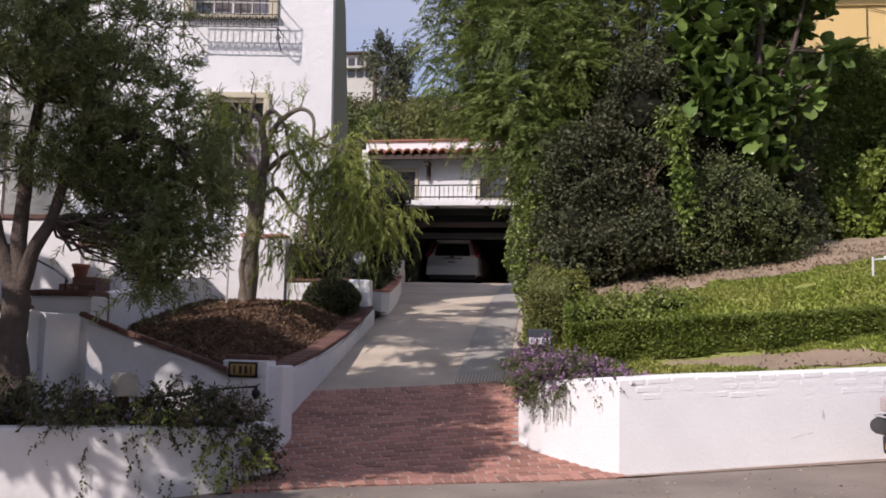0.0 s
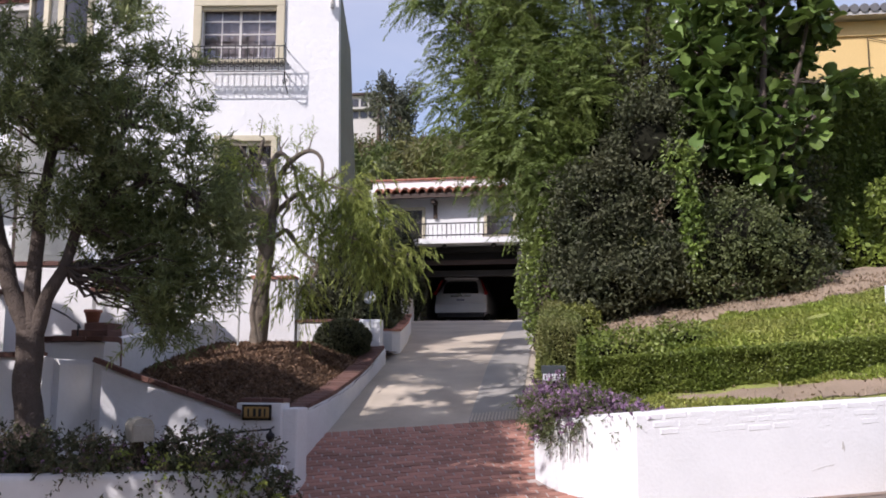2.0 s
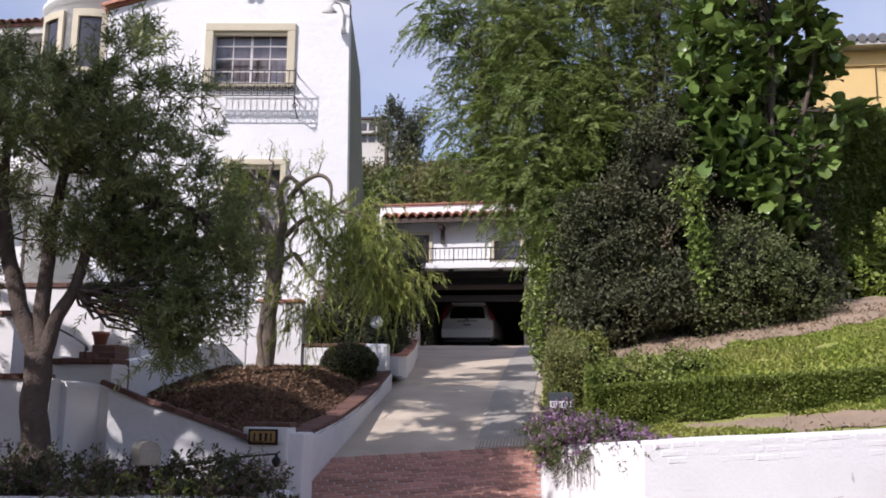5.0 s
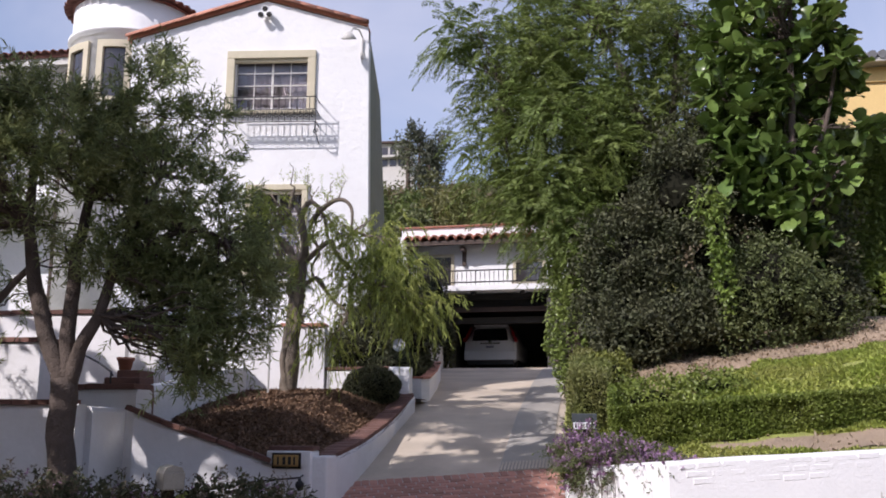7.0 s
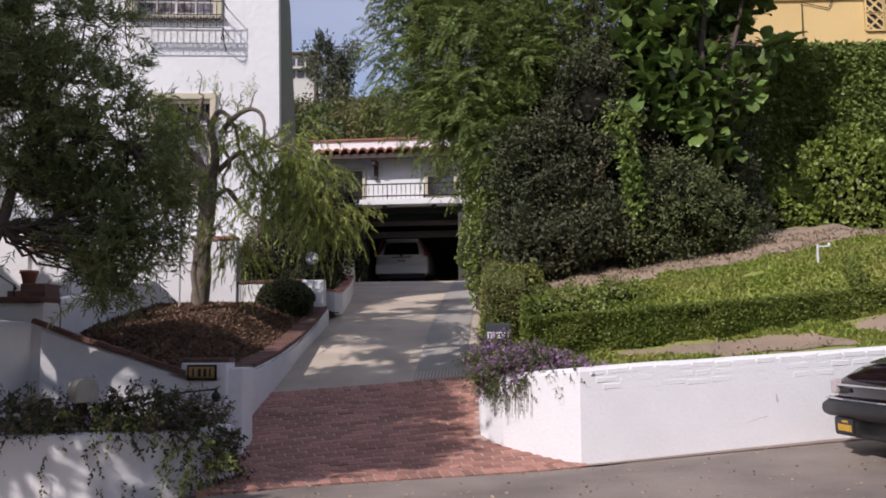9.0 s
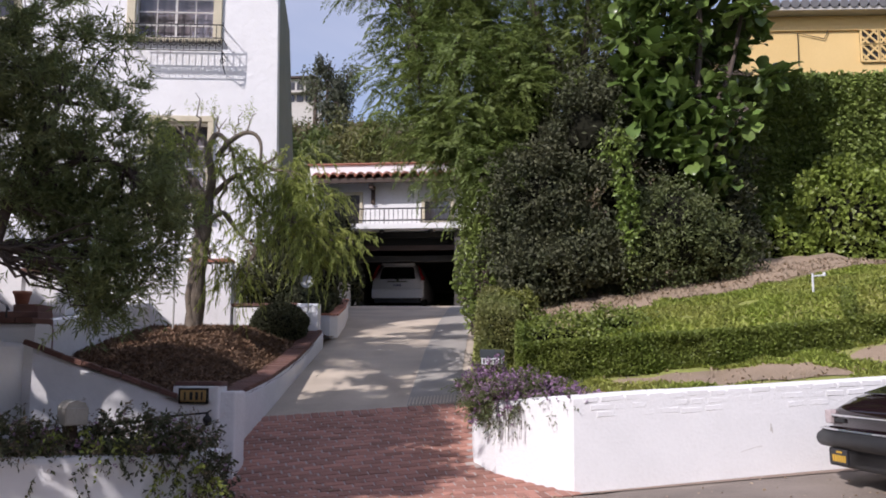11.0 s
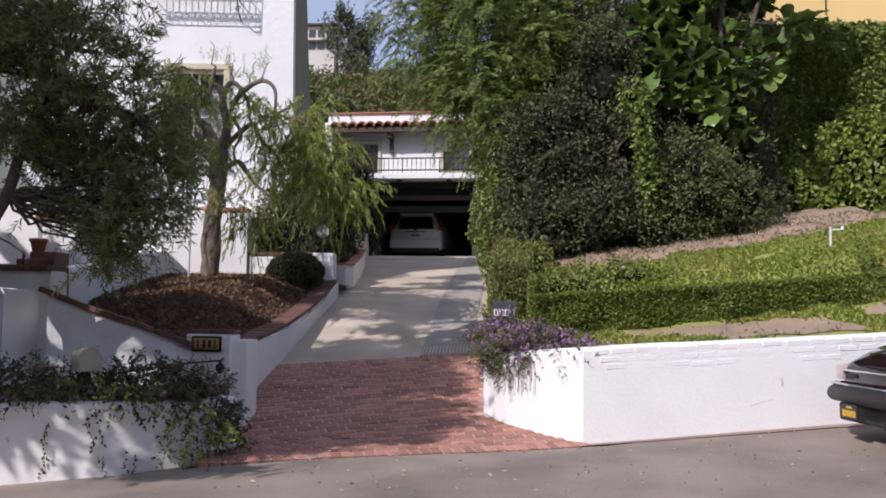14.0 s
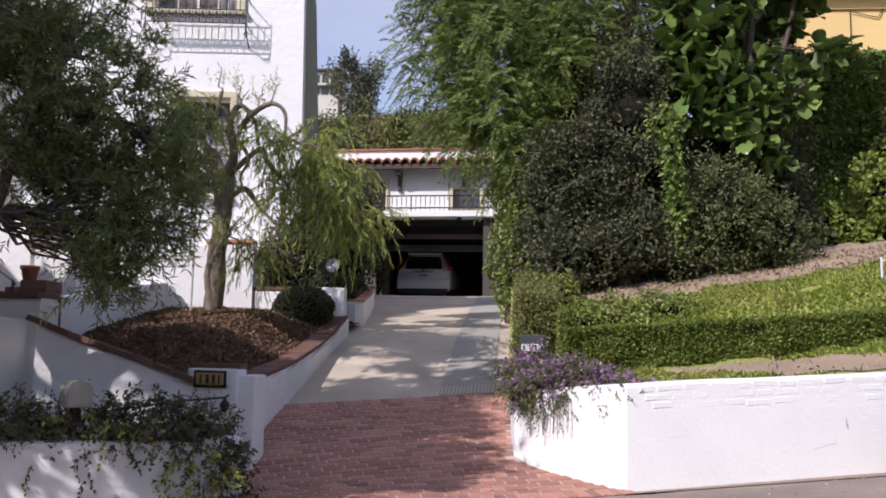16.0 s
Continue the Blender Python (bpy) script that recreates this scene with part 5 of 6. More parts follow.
# twisted weeping tree in the mulch bed
T2 = [([(-4.42, 14.5, 1.6), (-4.42, 14.5, 2.1), (-4.38, 14.5, 2.8), (-4.33, 14.5, 3.3), (-4.3, 14.5, 3.8)], 0.15, 0.11),
      ([(-4.36, 14.42, 1.7), (-4.5, 14.4, 2.3), (-4.28, 14.4, 2.9), (-4.42, 14.38, 3.5), (-4.2, 14.4, 4.2), (-4.38, 14.4, 4.8)], 0.06, 0.03),
      ([(-4.3, 14.5, 3.7), (-4.5, 14.5, 4.1), (-4.75, 14.5, 4.35), (-4.55, 14.5, 4.7), (-4.45, 14.5, 5.1)], 0.08, 0.025),
      ([(-4.3, 14.5, 3.7), (-4.2, 14.45, 4.2), (-4.3, 14.45, 4.6), (-4.15, 14.4, 4.85), (-3.9, 14.4, 4.6), (-3.8, 14.35, 4.2)], 0.08, 0.015),
      ([(-4.15, 14.45, 4.5), (-3.95, 14.4, 4.72), (-3.65, 14.3, 4.85), (-3.42, 14.3, 4.7), (-3.4, 14.3, 4.3), (-3.25, 14.2, 3.9)], 0.05, 0.012),
      ([(-4.3, 14.5, 3.5), (-4.6, 14.45, 3.9), (-4.85, 14.4, 4.3), (-4.65, 14.4, 4.7), (-4.8, 14.4, 5.0)], 0.05, 0.012),
      ([(-4.1, 14.4, 4.3), (-3.95, 14.35, 4.0), (-4.05, 14.3, 3.7), (-3.85, 14.3, 3.4)], 0.03, 0.01),
      ([(-4.2, 14.5, 3.9), (-3.8, 14.4, 4.2), (-3.7, 14.4, 4.0), (-3.3, 14.3, 3.6), (-2.9, 14.2, 3.4)], 0.045, 0.02),
      ([(-4.32, 14.5, 3.4), (-4.0, 14.4, 3.6), (-3.75, 14.3, 3.3), (-3.4, 14.2, 3.0)], 0.045, 0.018)]
B2 = [((-3.15, 14.2, 4.2), (0.75, 0.6, 0.4), 400), ((-2.6, 14.1, 3.55), (0.5, 0.5, 0.45), 330), ((-3.45, 14.2, 3.5), (0.45, 0.4, 0.5), 130), ((-4.85, 14.4, 4.7), (0.4, 0.35, 0.5), 260), ((-5.05, 14.4, 4.2), (0.4, 0.4, 0.4), 120),
      ((-4.3, 14.3, 3.4), (0.2, 0.2, 0.7), 70), ((-3.9, 14.3, 4.5), (0.3, 0.3, 0.3), 70), ((-3.95, 14.2, 2.9), (0.25, 0.2, 0.5), 60), ((-2.2, 14.1, 3.1), (0.3, 0.35, 0.35), 130),
      ((-3.75, 14.3, 2.6), (0.3, 0.3, 0.4), 60), ((-2.55, 14.0, 3.05), (0.25, 0.3, 0.3), 130)]
ends = []
for c, r, n in B2:
    s = min((k for p in T2[1:] for k in p[0]), key=lambda q: (Vector(q) - Vector(c)).length)
    for _ in range(4 + n // 60):
        ends.append((s, tuple(np.array(c) + units(rng, 1)[0] * np.array(r) * 0.8)))
for a, b in (((-4.45, 14.5, 5.0), (-4.55, 14.5, 5.55)), ((-4.15, 14.4, 4.8), (-4.2, 14.4, 5.3)), ((-3.9, 14.4, 4.7), (-3.75, 14.4, 5.2)), ((-3.65, 14.3, 4.85), (-3.5, 14.3, 5.15)), ((-4.3, 14.45, 4.6), (-4.0, 14.4, 5.1))):
    ends.append((a, b))
t2 = tree("weeping_tree", "light green weeping tree with a twisted trunk in mulch", T2, ends, PALE_BARK, 0.011)
P, D = lumps(rng, clumped(rng, [(c, r, n * 0.5) for c, r, n in B2], 9, 0.17), 0.25, 0.5)
A = D * 0.6 + units(rng, len(P)) * 0.4
A[:, 2] -= 0.25
sprigs("crown", rng, P, A, 18, 0.36, 0.11, 0.013, L_WEEP, t2, droop=0.6, open_=0.48)
P = np.array([(-4.5, 14.5, 5.2), (-4.2, 14.4, 5.1), (-3.75, 14.4, 5.0), (-3.55, 14.3, 5.0), (-4.05, 14.4, 4.95)]).repeat(5, 0) + rng.normal(size=(25, 3)) * 0.07
sprigs("new_shoots", rng, P, np.tile([0, 0, 1.0], (25, 1)) + rng.normal(size=(25, 3)) * 0.35, 12, 0.25, 0.06, 0.01, L_WEEP, t2, open_=0.6)

# tall feathery tree beside the driveway
T3 = [([(1.3, 18.6, 2.0), (1.4, 18.5, 4.0), (1.55, 18.3, 5.6), (1.72, 18.2, 6.2)], 0.2, 0.16), ([(1.72, 18.2, 6.2), (1.5, 18.2, 6.9), (1.1, 18.4, 8.2), (0.6, 18.6, 9.6)], 0.12, 0.05),
      ([(1.72, 18.2, 6.2), (2.0, 18.4, 7.4), (2.2, 18.6, 9.4)], 0.11, 0.05), ([(1.5, 18.3, 5.5), (0.8, 18.2, 6.6), (-0.3, 18.0, 7.4), (-1.3, 17.8, 8.0)], 0.08, 0.03)]
B3 = [((0.6, 18.6, 8.9), (2.1, 1.6, 1.6), 760), ((-0.9, 17.9, 8.5), (1.2, 1.0, 1.1), 360), ((-0.3, 17.6, 7.0), (1.1, 0.9, 0.9), 340), ((-0.35, 17.5, 5.7), (0.7, 0.7, 0.75), 260), ((-0.05, 17.3, 4.7), (0.5, 0.6, 0.6), 170),
      ((1.2, 17.8, 7.3), (1.0, 0.9, 1.1), 240), ((2.2, 18.8, 9.3), (1.3, 1.3, 1.6), 360), ((0.8, 19, 10.6), (2.2, 1.8, 1.1), 420), ((-2.0, 17.9, 8.9), (0.7, 0.6, 0.6), 130), ((0.6, 17.2, 6.1), (0.7, 0.5, 0.7), 150), ((-1.3, 18.2, 7.0), (0.7, 0.8, 1.2), 300), ((-0.85, 18.0, 5.6), (0.45, 0.5, 0.6), 140)]
ends = []
for c, r, n in B3:
    s = min((k for p in T3 for k in p[0]), key=lambda q: (Vector(q) - Vector(c)).length)
    for _ in range(4 + n // 80):
        ends.append((s, tuple(np.array(c) + units(rng, 1)[0] * np.array(r) * 0.7)))
t3 = tree("feathery_tree", "tall green tree with feathery fronds beside the driveway", T3, ends, BARK, 0.014)
P, D = lumps(rng, clumped(rng, [(c, r, n * 0.95) for c, r, n in B3], 10, 0.36), 0.35, 0.5)
A = D * 0.9 + units(rng, len(P)) * 0.35
sprigs("crown", rng, P, A, 42, 0.6, 0.11, 0.019, L_FEATHER, t3, droop=0.4, flat=True, open_=0.75)

# ivy-covered trunk between the drive and the shrubs
iv = thing("ivy_column", "tall trunk wrapped in green ivy at the driveway edge", "ivy")
b = bmesh.new()
tube(b, [(0.0, 17.4, 1.8), (0.05, 17.4, 3.5), (0.15, 17.5, 5.2), (0.3, 17.7, 7.4)], [0.22, 0.2, 0.16, 0.1], 10)
part("trunk", b, BARK, iv)
foliage("leaves", rng, [((-0.05, 17.3, 3.0), (0.42, 0.4, 1.0), 3200), ((0.0, 17.3, 4.3), (0.42, 0.4, 1.0), 3200), ((0.25, 17.4, 5.6), (0.5, 0.45, 1.0), 3200), ((0.7, 17.5, 6.6), (0.6, 0.5, 1.0), 3000)], 0.085, 0.055, L_IVY, iv, droop=0.3, shell=0.75, rough=0.3)


def big_leaves(name, at, along, length, width, mat, parent):
    """Large wavy leaves, wider towards the tip, each a small curved grid."""
    n = len(at)
    along = along / np.linalg.norm(along, axis=1, keepdims=True)
    ref = np.tile([0, 0, 1.0], (n, 1)) + units(rng, n) * 0.5
    sd = np.cross(along, ref)
    sd /= np.linalg.norm(sd, axis=1, keepdims=True)
    nor = np.cross(sd, along)
    L = length * rng.uniform(0.6, 1.25, n)
    W = L * width / length
    prof = [(0.0, 0.05), (0.25, 0.55), (0.55, 0.8), (0.8, 1.0), (0.95, 0.7), (1.0, 0.1)]
    rows = []
    ph = rng.uniform(0, 6, n)
    for v, w in prof:
        for s in (-1, 0, 1):
            wave = 0.12 * np.sin(ph + v * 9 + s) * abs(s) * W
            p = at + along * (L * v)[:, None] + sd * (W * w * 0.5 * s)[:, None] + nor * (0.35 * abs(s) * w * W * 0.5 + wave - 0.25 * L * v * v)[:, None]
            rows.append(p)
    V = np.stack(rows, 1)
    k = V.shape[1]
    f = []
    for r in range(len(prof) - 1):
        for c in range(2):
            q = r * 3 + c
            f.append((q, q + 1, q + 4, q + 3))
    F = (np.arange(n)[:, None, None] * k + np.array(f)[None]).reshape(-1, 4)
    return mesh_from_arrays(name, V.reshape(-1, 3), F, mat, parent, smooth=True)


T4 = [([(3.35, 14.7, 2.3), (3.3, 14.65, 3.4), (3.32, 14.6, 4.5), (3.4, 14.7, 5.6), (3.5, 14.8, 7.2)], 0.08, 0.045), ([(3.35, 14.65, 3.9), (3.0, 14.6, 4.8), (2.7, 14.7, 6.0)], 0.04, 0.025),
      ([(3.38, 14.7, 4.8), (3.9, 14.7, 5.8), (4.2, 14.9, 7.0)], 0.045, 0.025), ([(3.33, 14.6, 4.4), (3.7, 14.5, 4.7), (4.1, 14.5, 5.2)], 0.03, 0.02)]
B4 = [((3.3, 15.0, 7.2), (1.1, 0.9, 1.0), 50), ((2.75, 14.8, 6.3), (0.75, 0.7, 0.85), 34), ((3.85, 15.0, 6.9), (0.6, 0.7, 0.8), 30), ((2.9, 14.7, 5.6), (0.7, 0.6, 0.8), 30), ((2.7, 14.6, 5.1), (0.5, 0.5, 0.5), 13), ((3.4, 15, 8.2), (1.0, 1.0, 0.8), 30),
      ((4.0, 14.6, 5.0), (0.4, 0.4, 0.4), 8), ((3.0, 14.5, 4.3), (0.55, 0.4, 0.35), 8), ((3.6, 14.5, 3.9), (0.3, 0.3, 0.25), 6), ((2.8, 14.6, 5.0), (0.6, 0.5, 0.5), 12), ((4.4, 15.0, 6.0), (0.3, 0.3, 0.5), 5)]
# set back behind the round shrub
NEAR_POINT = np.array((0.2, 0.7, 1.17))
T4 = [([tuple(NEAR_POINT + (np.array(q) - NEAR_POINT) * 1.14) for q in p], a * 1.14, b * 1.14) for p, a, b in T4]
B4 = [(tuple(NEAR_POINT + (np.array(c) - NEAR_POINT) * 1.14), tuple(np.array(r) * 1.14), n) for c, r, n in B4]
ends = []
C4, N4 = lumps(rng, B4, 0.55, 0.35)
for c in C4:
    s = min((k for p in T4 for k in p[0]), key=lambda q: (Vector(q) - Vector(c)).length)
    ends.append((s, tuple(c)))
t4 = tree("fiddle_leaf_tree", "tall shrub tree with large glossy wavy green leaves", T4, ends, BARK, 0.008)
R = 12
at = C4.repeat(R, 0) + rng.normal(size=(len(C4) * R, 3)) * 0.07
al = N4.repeat(R, 0) * 0.35 + units(rng, len(at)) * 0.8
al[:, 2] += 0.3
big_leaves("crown", at, al, 0.33, 0.215, L_FIG, t4)


def bush(name, label, blobs, length, width, mat, core=0.72, shell=0.8, rough=0.3, droop=0.0, spread=0.85, cut=None, clump=0.0):
    """A shrub: many leaves over an uneven solid core, near-black for the shade inside."""
    o = thing(name, label, "shrub")
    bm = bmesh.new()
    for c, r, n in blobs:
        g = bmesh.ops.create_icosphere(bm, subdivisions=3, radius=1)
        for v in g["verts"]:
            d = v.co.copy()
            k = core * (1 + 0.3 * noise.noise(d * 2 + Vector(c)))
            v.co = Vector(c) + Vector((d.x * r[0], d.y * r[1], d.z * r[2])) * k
    part("shade_core", bm, SHADE_CORE, o)
    if clump:
        blobs = clumped(rng, [(c, r, n * 1.1) for c, r, n in blobs], 80, clump)
    foliage("leaves", rng, blobs, length, width, mat, o, droop=droop, shell=shell, rough=rough, spread=spread, cut=cut)
    return o


bush("dark_shrub", "large dark grey-green shrub beside the driveway", [((1.0, 16.6, 4.1), (1.0, 0.8, 1.15), 7000), ((0.75, 16.4, 3.2), (0.75, 0.6, 0.8), 4200), ((1.9, 16.7, 5.4), (0.9, 0.7, 1.1), 4200)], 0.09, 0.045, L_SHRUB, 0.42, 0.4, 0.6, clump=0.26)
bush("dark_shrub", "low dark grey-green shrub on the bank", [((1.3, 16.0, 2.9), (0.85, 0.5, 0.55), 4200), ((2.2, 16.1, 3.1), (0.7, 0.5, 0.65), 3600), ((0.7, 16.0, 2.75), (0.4, 0.4, 0.45), 1500)], 0.095, 0.055, L_SHRUB, 0.6, 0.6, 0.45, clump=0.2)
bush("round_shrub", "rounded olive-green shrub on the bank", [((3.25, 15.9, 3.5), (0.85, 0.5, 0.95), 7000), ((3.95, 16.0, 3.25), (0.6, 0.45, 0.65), 2800), ((2.7, 15.9, 3.15), (0.5, 0.4, 0.6), 2200)], 0.075, 0.036, leaf_material("olive_leaf", (0.12, 0.15, 0.055), (0.165, 0.185, 0.07)), 0.6, 0.6, 0.45, clump=0.2)
bush("tall_shrub", "dark shrubs under the trees", [((2.6, 17.6, 6.3), (1.2, 0.7, 1.6), 5500), ((3.9, 17.6, 5.2), (1.1, 0.7, 1.8), 5000), ((1.0, 17.9, 6.2), (1.0, 0.7, 1.3), 4000), ((4.3, 16.8, 3.6), (0.7, 0.4, 1.1), 3000), ((2.7, 17.3, 4.2), (1.0, 0.6, 1.2), 3500)], 0.1, 0.05, L_SHRUB, 0.45, 0.5, 0.4, clump=0.3)
bush("climbing_vine", "bright yellow-green climbing vine over the shrubs", [((2.35, 15.6, 4.4), (0.16, 0.18, 0.75), 420), ((2.2, 15.6, 4.9), (0.3, 0.2, 0.3), 160), ((2.45, 15.5, 3.6), (0.16, 0.16, 0.5), 260)], 0.1, 0.06, leaf_material("vine_leaf", (0.17, 0.25, 0.05), (0.25, 0.32, 0.08), rough=0.35, light=0.35), 0.3, 0.6, 0.6, droop=0.3)

# ivy hedge under the yellow wall
ivy = thing("ivy_hedge", "tall clipped wall of bright green ivy", "hedge")
# solid block behind the ivy, coloured as the shade between its leaves
part("ivy_shade_core", boxes(((4.4, 18.68, 2.0), (20, 20.3, 6.9)), bevel=0.1), SHADE_CORE, ivy)
n = 70000
P = np.stack([rng.uniform(4.4, 12.8, n), np.zeros(n), rng.uniform(2.5, 7.07, n)], 1)
bulge = np.array([noise.noise(Vector((p[0] * 0.9, p[2] * 0.9, 1))) * 0.16 + noise.noise(Vector((p[0] * 3, p[2] * 3, 4))) * 0.07 for p in P])
P[:, 1] = 18.6 - bulge - rng.uniform(0, 0.12, n) + np.clip(P[:, 2] - 6.75, 0, 1) ** 2 * 2
A = units(rng, n) * 0.8 + [0, -0.5, -0.5]
leaves("leaves", P, A, 0.115, 0.082, L_IVY, rng, ivy, up=1.0)
n = 9000
P = np.stack([rng.uniform(4.4, 12.8, n), rng.uniform(18.6, 20.1, n), 6.98 + rng.normal(size=n) * 0.06], 1)
leaves("top_leaves", P, units(rng, n) + [0, -0.2, 0.3], 0.115, 0.082, L_IVY, rng, ivy)
bush("ivy_mound", "mound of bright ivy at the foot of the hedge", [((5.65, 17.9, 3.4), (0.8, 0.45, 0.8), 3600), ((6.85, 18.0, 3.85), (1.05, 0.45, 1.2), 5400), ((8.4, 18.1, 4.15), (1.1, 0.45, 1.2), 4000), ((4.95, 17.8, 3.0), (0.45, 0.35, 0.45), 1000)], 0.12, 0.085, leaf_material("bright_ivy_leaf", (0.22, 0.29, 0.055), (0.30, 0.36, 0.09), rough=0.35, light=0.4), 0.7, 0.8, 0.4, droop=0.3)


def hedge(name, label, x0, x1, y0, y1, top, n, leaf=0.05):
    """A clipped low hedge along x, standing on the lawn."""
    o = thing(name, label, "hedge")
    bm = bmesh.new()
    k = 24
    rows = []
    for i in range(k + 1):
        x = x0 + 0.08 + (x1 - x0 - 0.16) * i / k
        w = 0.05 * noise.noise(Vector((x * 2, 0, 7)))
        z0 = lawn_z(x, y0) - 0.1
        zt = top(x) - 0.07 + w
        rows.append([bm.verts.new(p) for p in ((x, y0 + 0.12 + w, z0 + 0.12), (x, y0 + 0.07 + w, (z0 + zt) / 2), (x, y0 + 0.12, zt), (x, y1 - 0.1, zt), (x, y1 - 0.08, z0))])
    for r, s in zip(rows, rows[1:]):
        for j in range(5):
            bm.faces.new((r[j], r[(j + 1) % 5], s[(j + 1) % 5], s[j]))
    bm.faces.new(rows[0])
    bm.faces.new(rows[-1][::-1])
    part("shade_core", bm, SHADE_CORE, o)
    P, A = [], []
    for _ in range(n):
        x = rng.uniform(x0, x1)
        zt, zb = top(x), lawn_z(x, y0)
        f = rng.uniform()
        lump = 0.07 * noise.noise(Vector((x * 2.3, f * 2, 3))) + 0.04 * noise.noise(Vector((x * 7, f * 5, 3)))
        if f < 0.5:
            z = zb + (zt - zb) * rng.uniform(0.05, 1.0)
            lump += 0.08 * noise.noise(Vector((x * 3, z * 3, 9)))
            P.append((x, y0 - lump + rng.uniform(0, 0.08), z))
            A.append((0, -1, 0.5))
        elif f < 0.9:
            P.append((x, rng.uniform(y0, y1), zt + lump * 0.8 - rng.uniform(0, 0.06)))
            A.append((0, -0.2, 1))
        else:
            e = x0 if rng.uniform() < 0.5 else x1
            P.append((e + rng.uniform(-0.05, 0.05), rng.uniform(y0, y1), zb + (zt - zb) * rng.uniform(0.05, 1)))
            A.append((-1 if e == x0 else 1, 0, 0.4))
    leaves("leaves", np.array(P), np.array(A) * 0.6 + units(rng, n) * 0.8, leaf, leaf * 0.6, L_HEDGE, rng, o)
    return o


hedge("low_hedge", "clipped low green hedge above the white wall", 0.55, 4.62, 12.2, 12.8, lambda x: 1.53 + 0.075 * (x - 0.5), 44000, 0.038)
hedge("low_hedge", "clipped low green hedge, a shorter run", 4.78, 10.0, 12.3, 12.9, lambda x: 1.87 + 0.1 * (x - 4.7), 26000, 0.04)
bush("trailing_shrub", "loose green trailing shrub behind the hedge", [((1.0, 13.1, 1.65), (0.7, 0.4, 0.3), 2600), ((1.9, 13.4, 1.85), (0.6, 0.4, 0.22), 1500)], 0.06, 0.035, L_HEDGE, 0.4, 0.55, 0.5)
o = thing("drive_hedge", "brown-green clipped hedge along the driveway edge", "hedge")
DH_Z = lambda y: interp(y, (12.9, 14.2, 16.9), (1.95, 2.2, 2.6))
b = bmesh.new()
prism(b, [(13.0, 0.9), (16.8, 1.6), (16.8, 2.48), (14.2, 2.08), (13.0, 1.82)], "x", 0.12, 0.46)
part("shade_core", b, SHADE_CORE, o)
n = 15000
f = rng.uniform(size=n)
Y = rng.uniform(12.88, 16.95, n)
T = np.array([DH_Z(y) for y in Y])
X = np.where(f < 0.5, 0.03, rng.uniform(0.03, 0.55, n))
Z = np.where(f < 0.5, T - rng.uniform(0, 1.1, n), T)
Y = np.where(f > 0.85, 12.9, Y)
Z = np.where(f > 0.85, 1.95 - rng.uniform(0, 0.9, n), Z)
P = np.stack([X, Y, Z], 1) + rng.normal(size=(n, 3)) * 0.03
P += np.array([noise.noise(Vector(q * 2.5)) for q in P])[:, None] * 0.05
leaves("leaves", P, units(rng, n) * 0.8 + [-0.3, -0.3, 0.5], 0.05, 0.024, leaf_material("olive_hedge_leaf", (0.19, 0.22, 0.065), (0.25, 0.23, 0.09)), rng, o)
bush("yellow_shrub", "small yellow-green shrub above the driveway hedge", [((0.55, 14.8, 2.15), (0.36, 0.36, 0.28), 1700)], 0.06, 0.04, leaf_material("yellow_green_leaf", (0.20, 0.22, 0.05), (0.26, 0.27, 0.07)), 0.6, 0.7, 0.4)

# purple trailing plant over the wall corner
lav = thing("purple_flowering_plant", "trailing plant with small purple flowers spilling over the white wall", "flowering plant")
BL = [((0.2, 11.3, 0.95), (0.33, 0.4, 0.27), 420), ((0.58, 10.9, 0.92), (0.45, 0.33, 0.2), 420), ((0.4, 10.75, 0.82), (0.4, 0.22, 0.2), 320), ((1.0, 10.45, 0.93), (0.28, 0.2, 0.1), 60)]
P, D = lumps(rng, BL, 0.4, 0.4)
sprigs("stem_growth", rng, P, D + units(rng, len(P)) * 0.4, 12, 0.16, 0.045, 0.014, leaf_material("dull_green_leaf", (0.11, 0.14, 0.05), (0.16, 0.17, 0.08)), lav, droop=0.25, open_=0.6)
P, D = lumps(rng, [(c, (r[0] * 1.05, r[1] * 1.05, r[2] * 1.1), int(n * 1.3)) for c, r, n in BL], 0.8, 0.4)
keep = (P[:, 2] > 0.86) | (rng.uniform(size=len(P)) < 0.25)
P, D = P[keep], D[keep]
sprigs("bloom", rng, P, D + [0, 0, 0.5], 6, 0.06, 0.034, 0.026, L_PURPLE, lav, "small purple flowers", open_=0.8)
b = bmesh.new()
for k in range(12):
    x = 0.12 + 0.03 * k + rng.uniform(0, 0.1)
    y = interp(x, (0.05, 0.3, 1.0), (11.0, 10.62, 10.12)) - 0.03
    z1 = 0.5 - 0.1 * rng.uniform()
    tube(b, [(x, y + 0.1, 0.86), (x, y, 0.84), (x + 0.02, y - 0.02, 0.7), (x + 0.01, y - 0.02, z1)], 0.003, 4)
part("hanging_growth", b, BARK, lav)

# vines over the low wall
vine = thing("vine", "dark trailing vine with purple flowers covering the low wall", "vine")
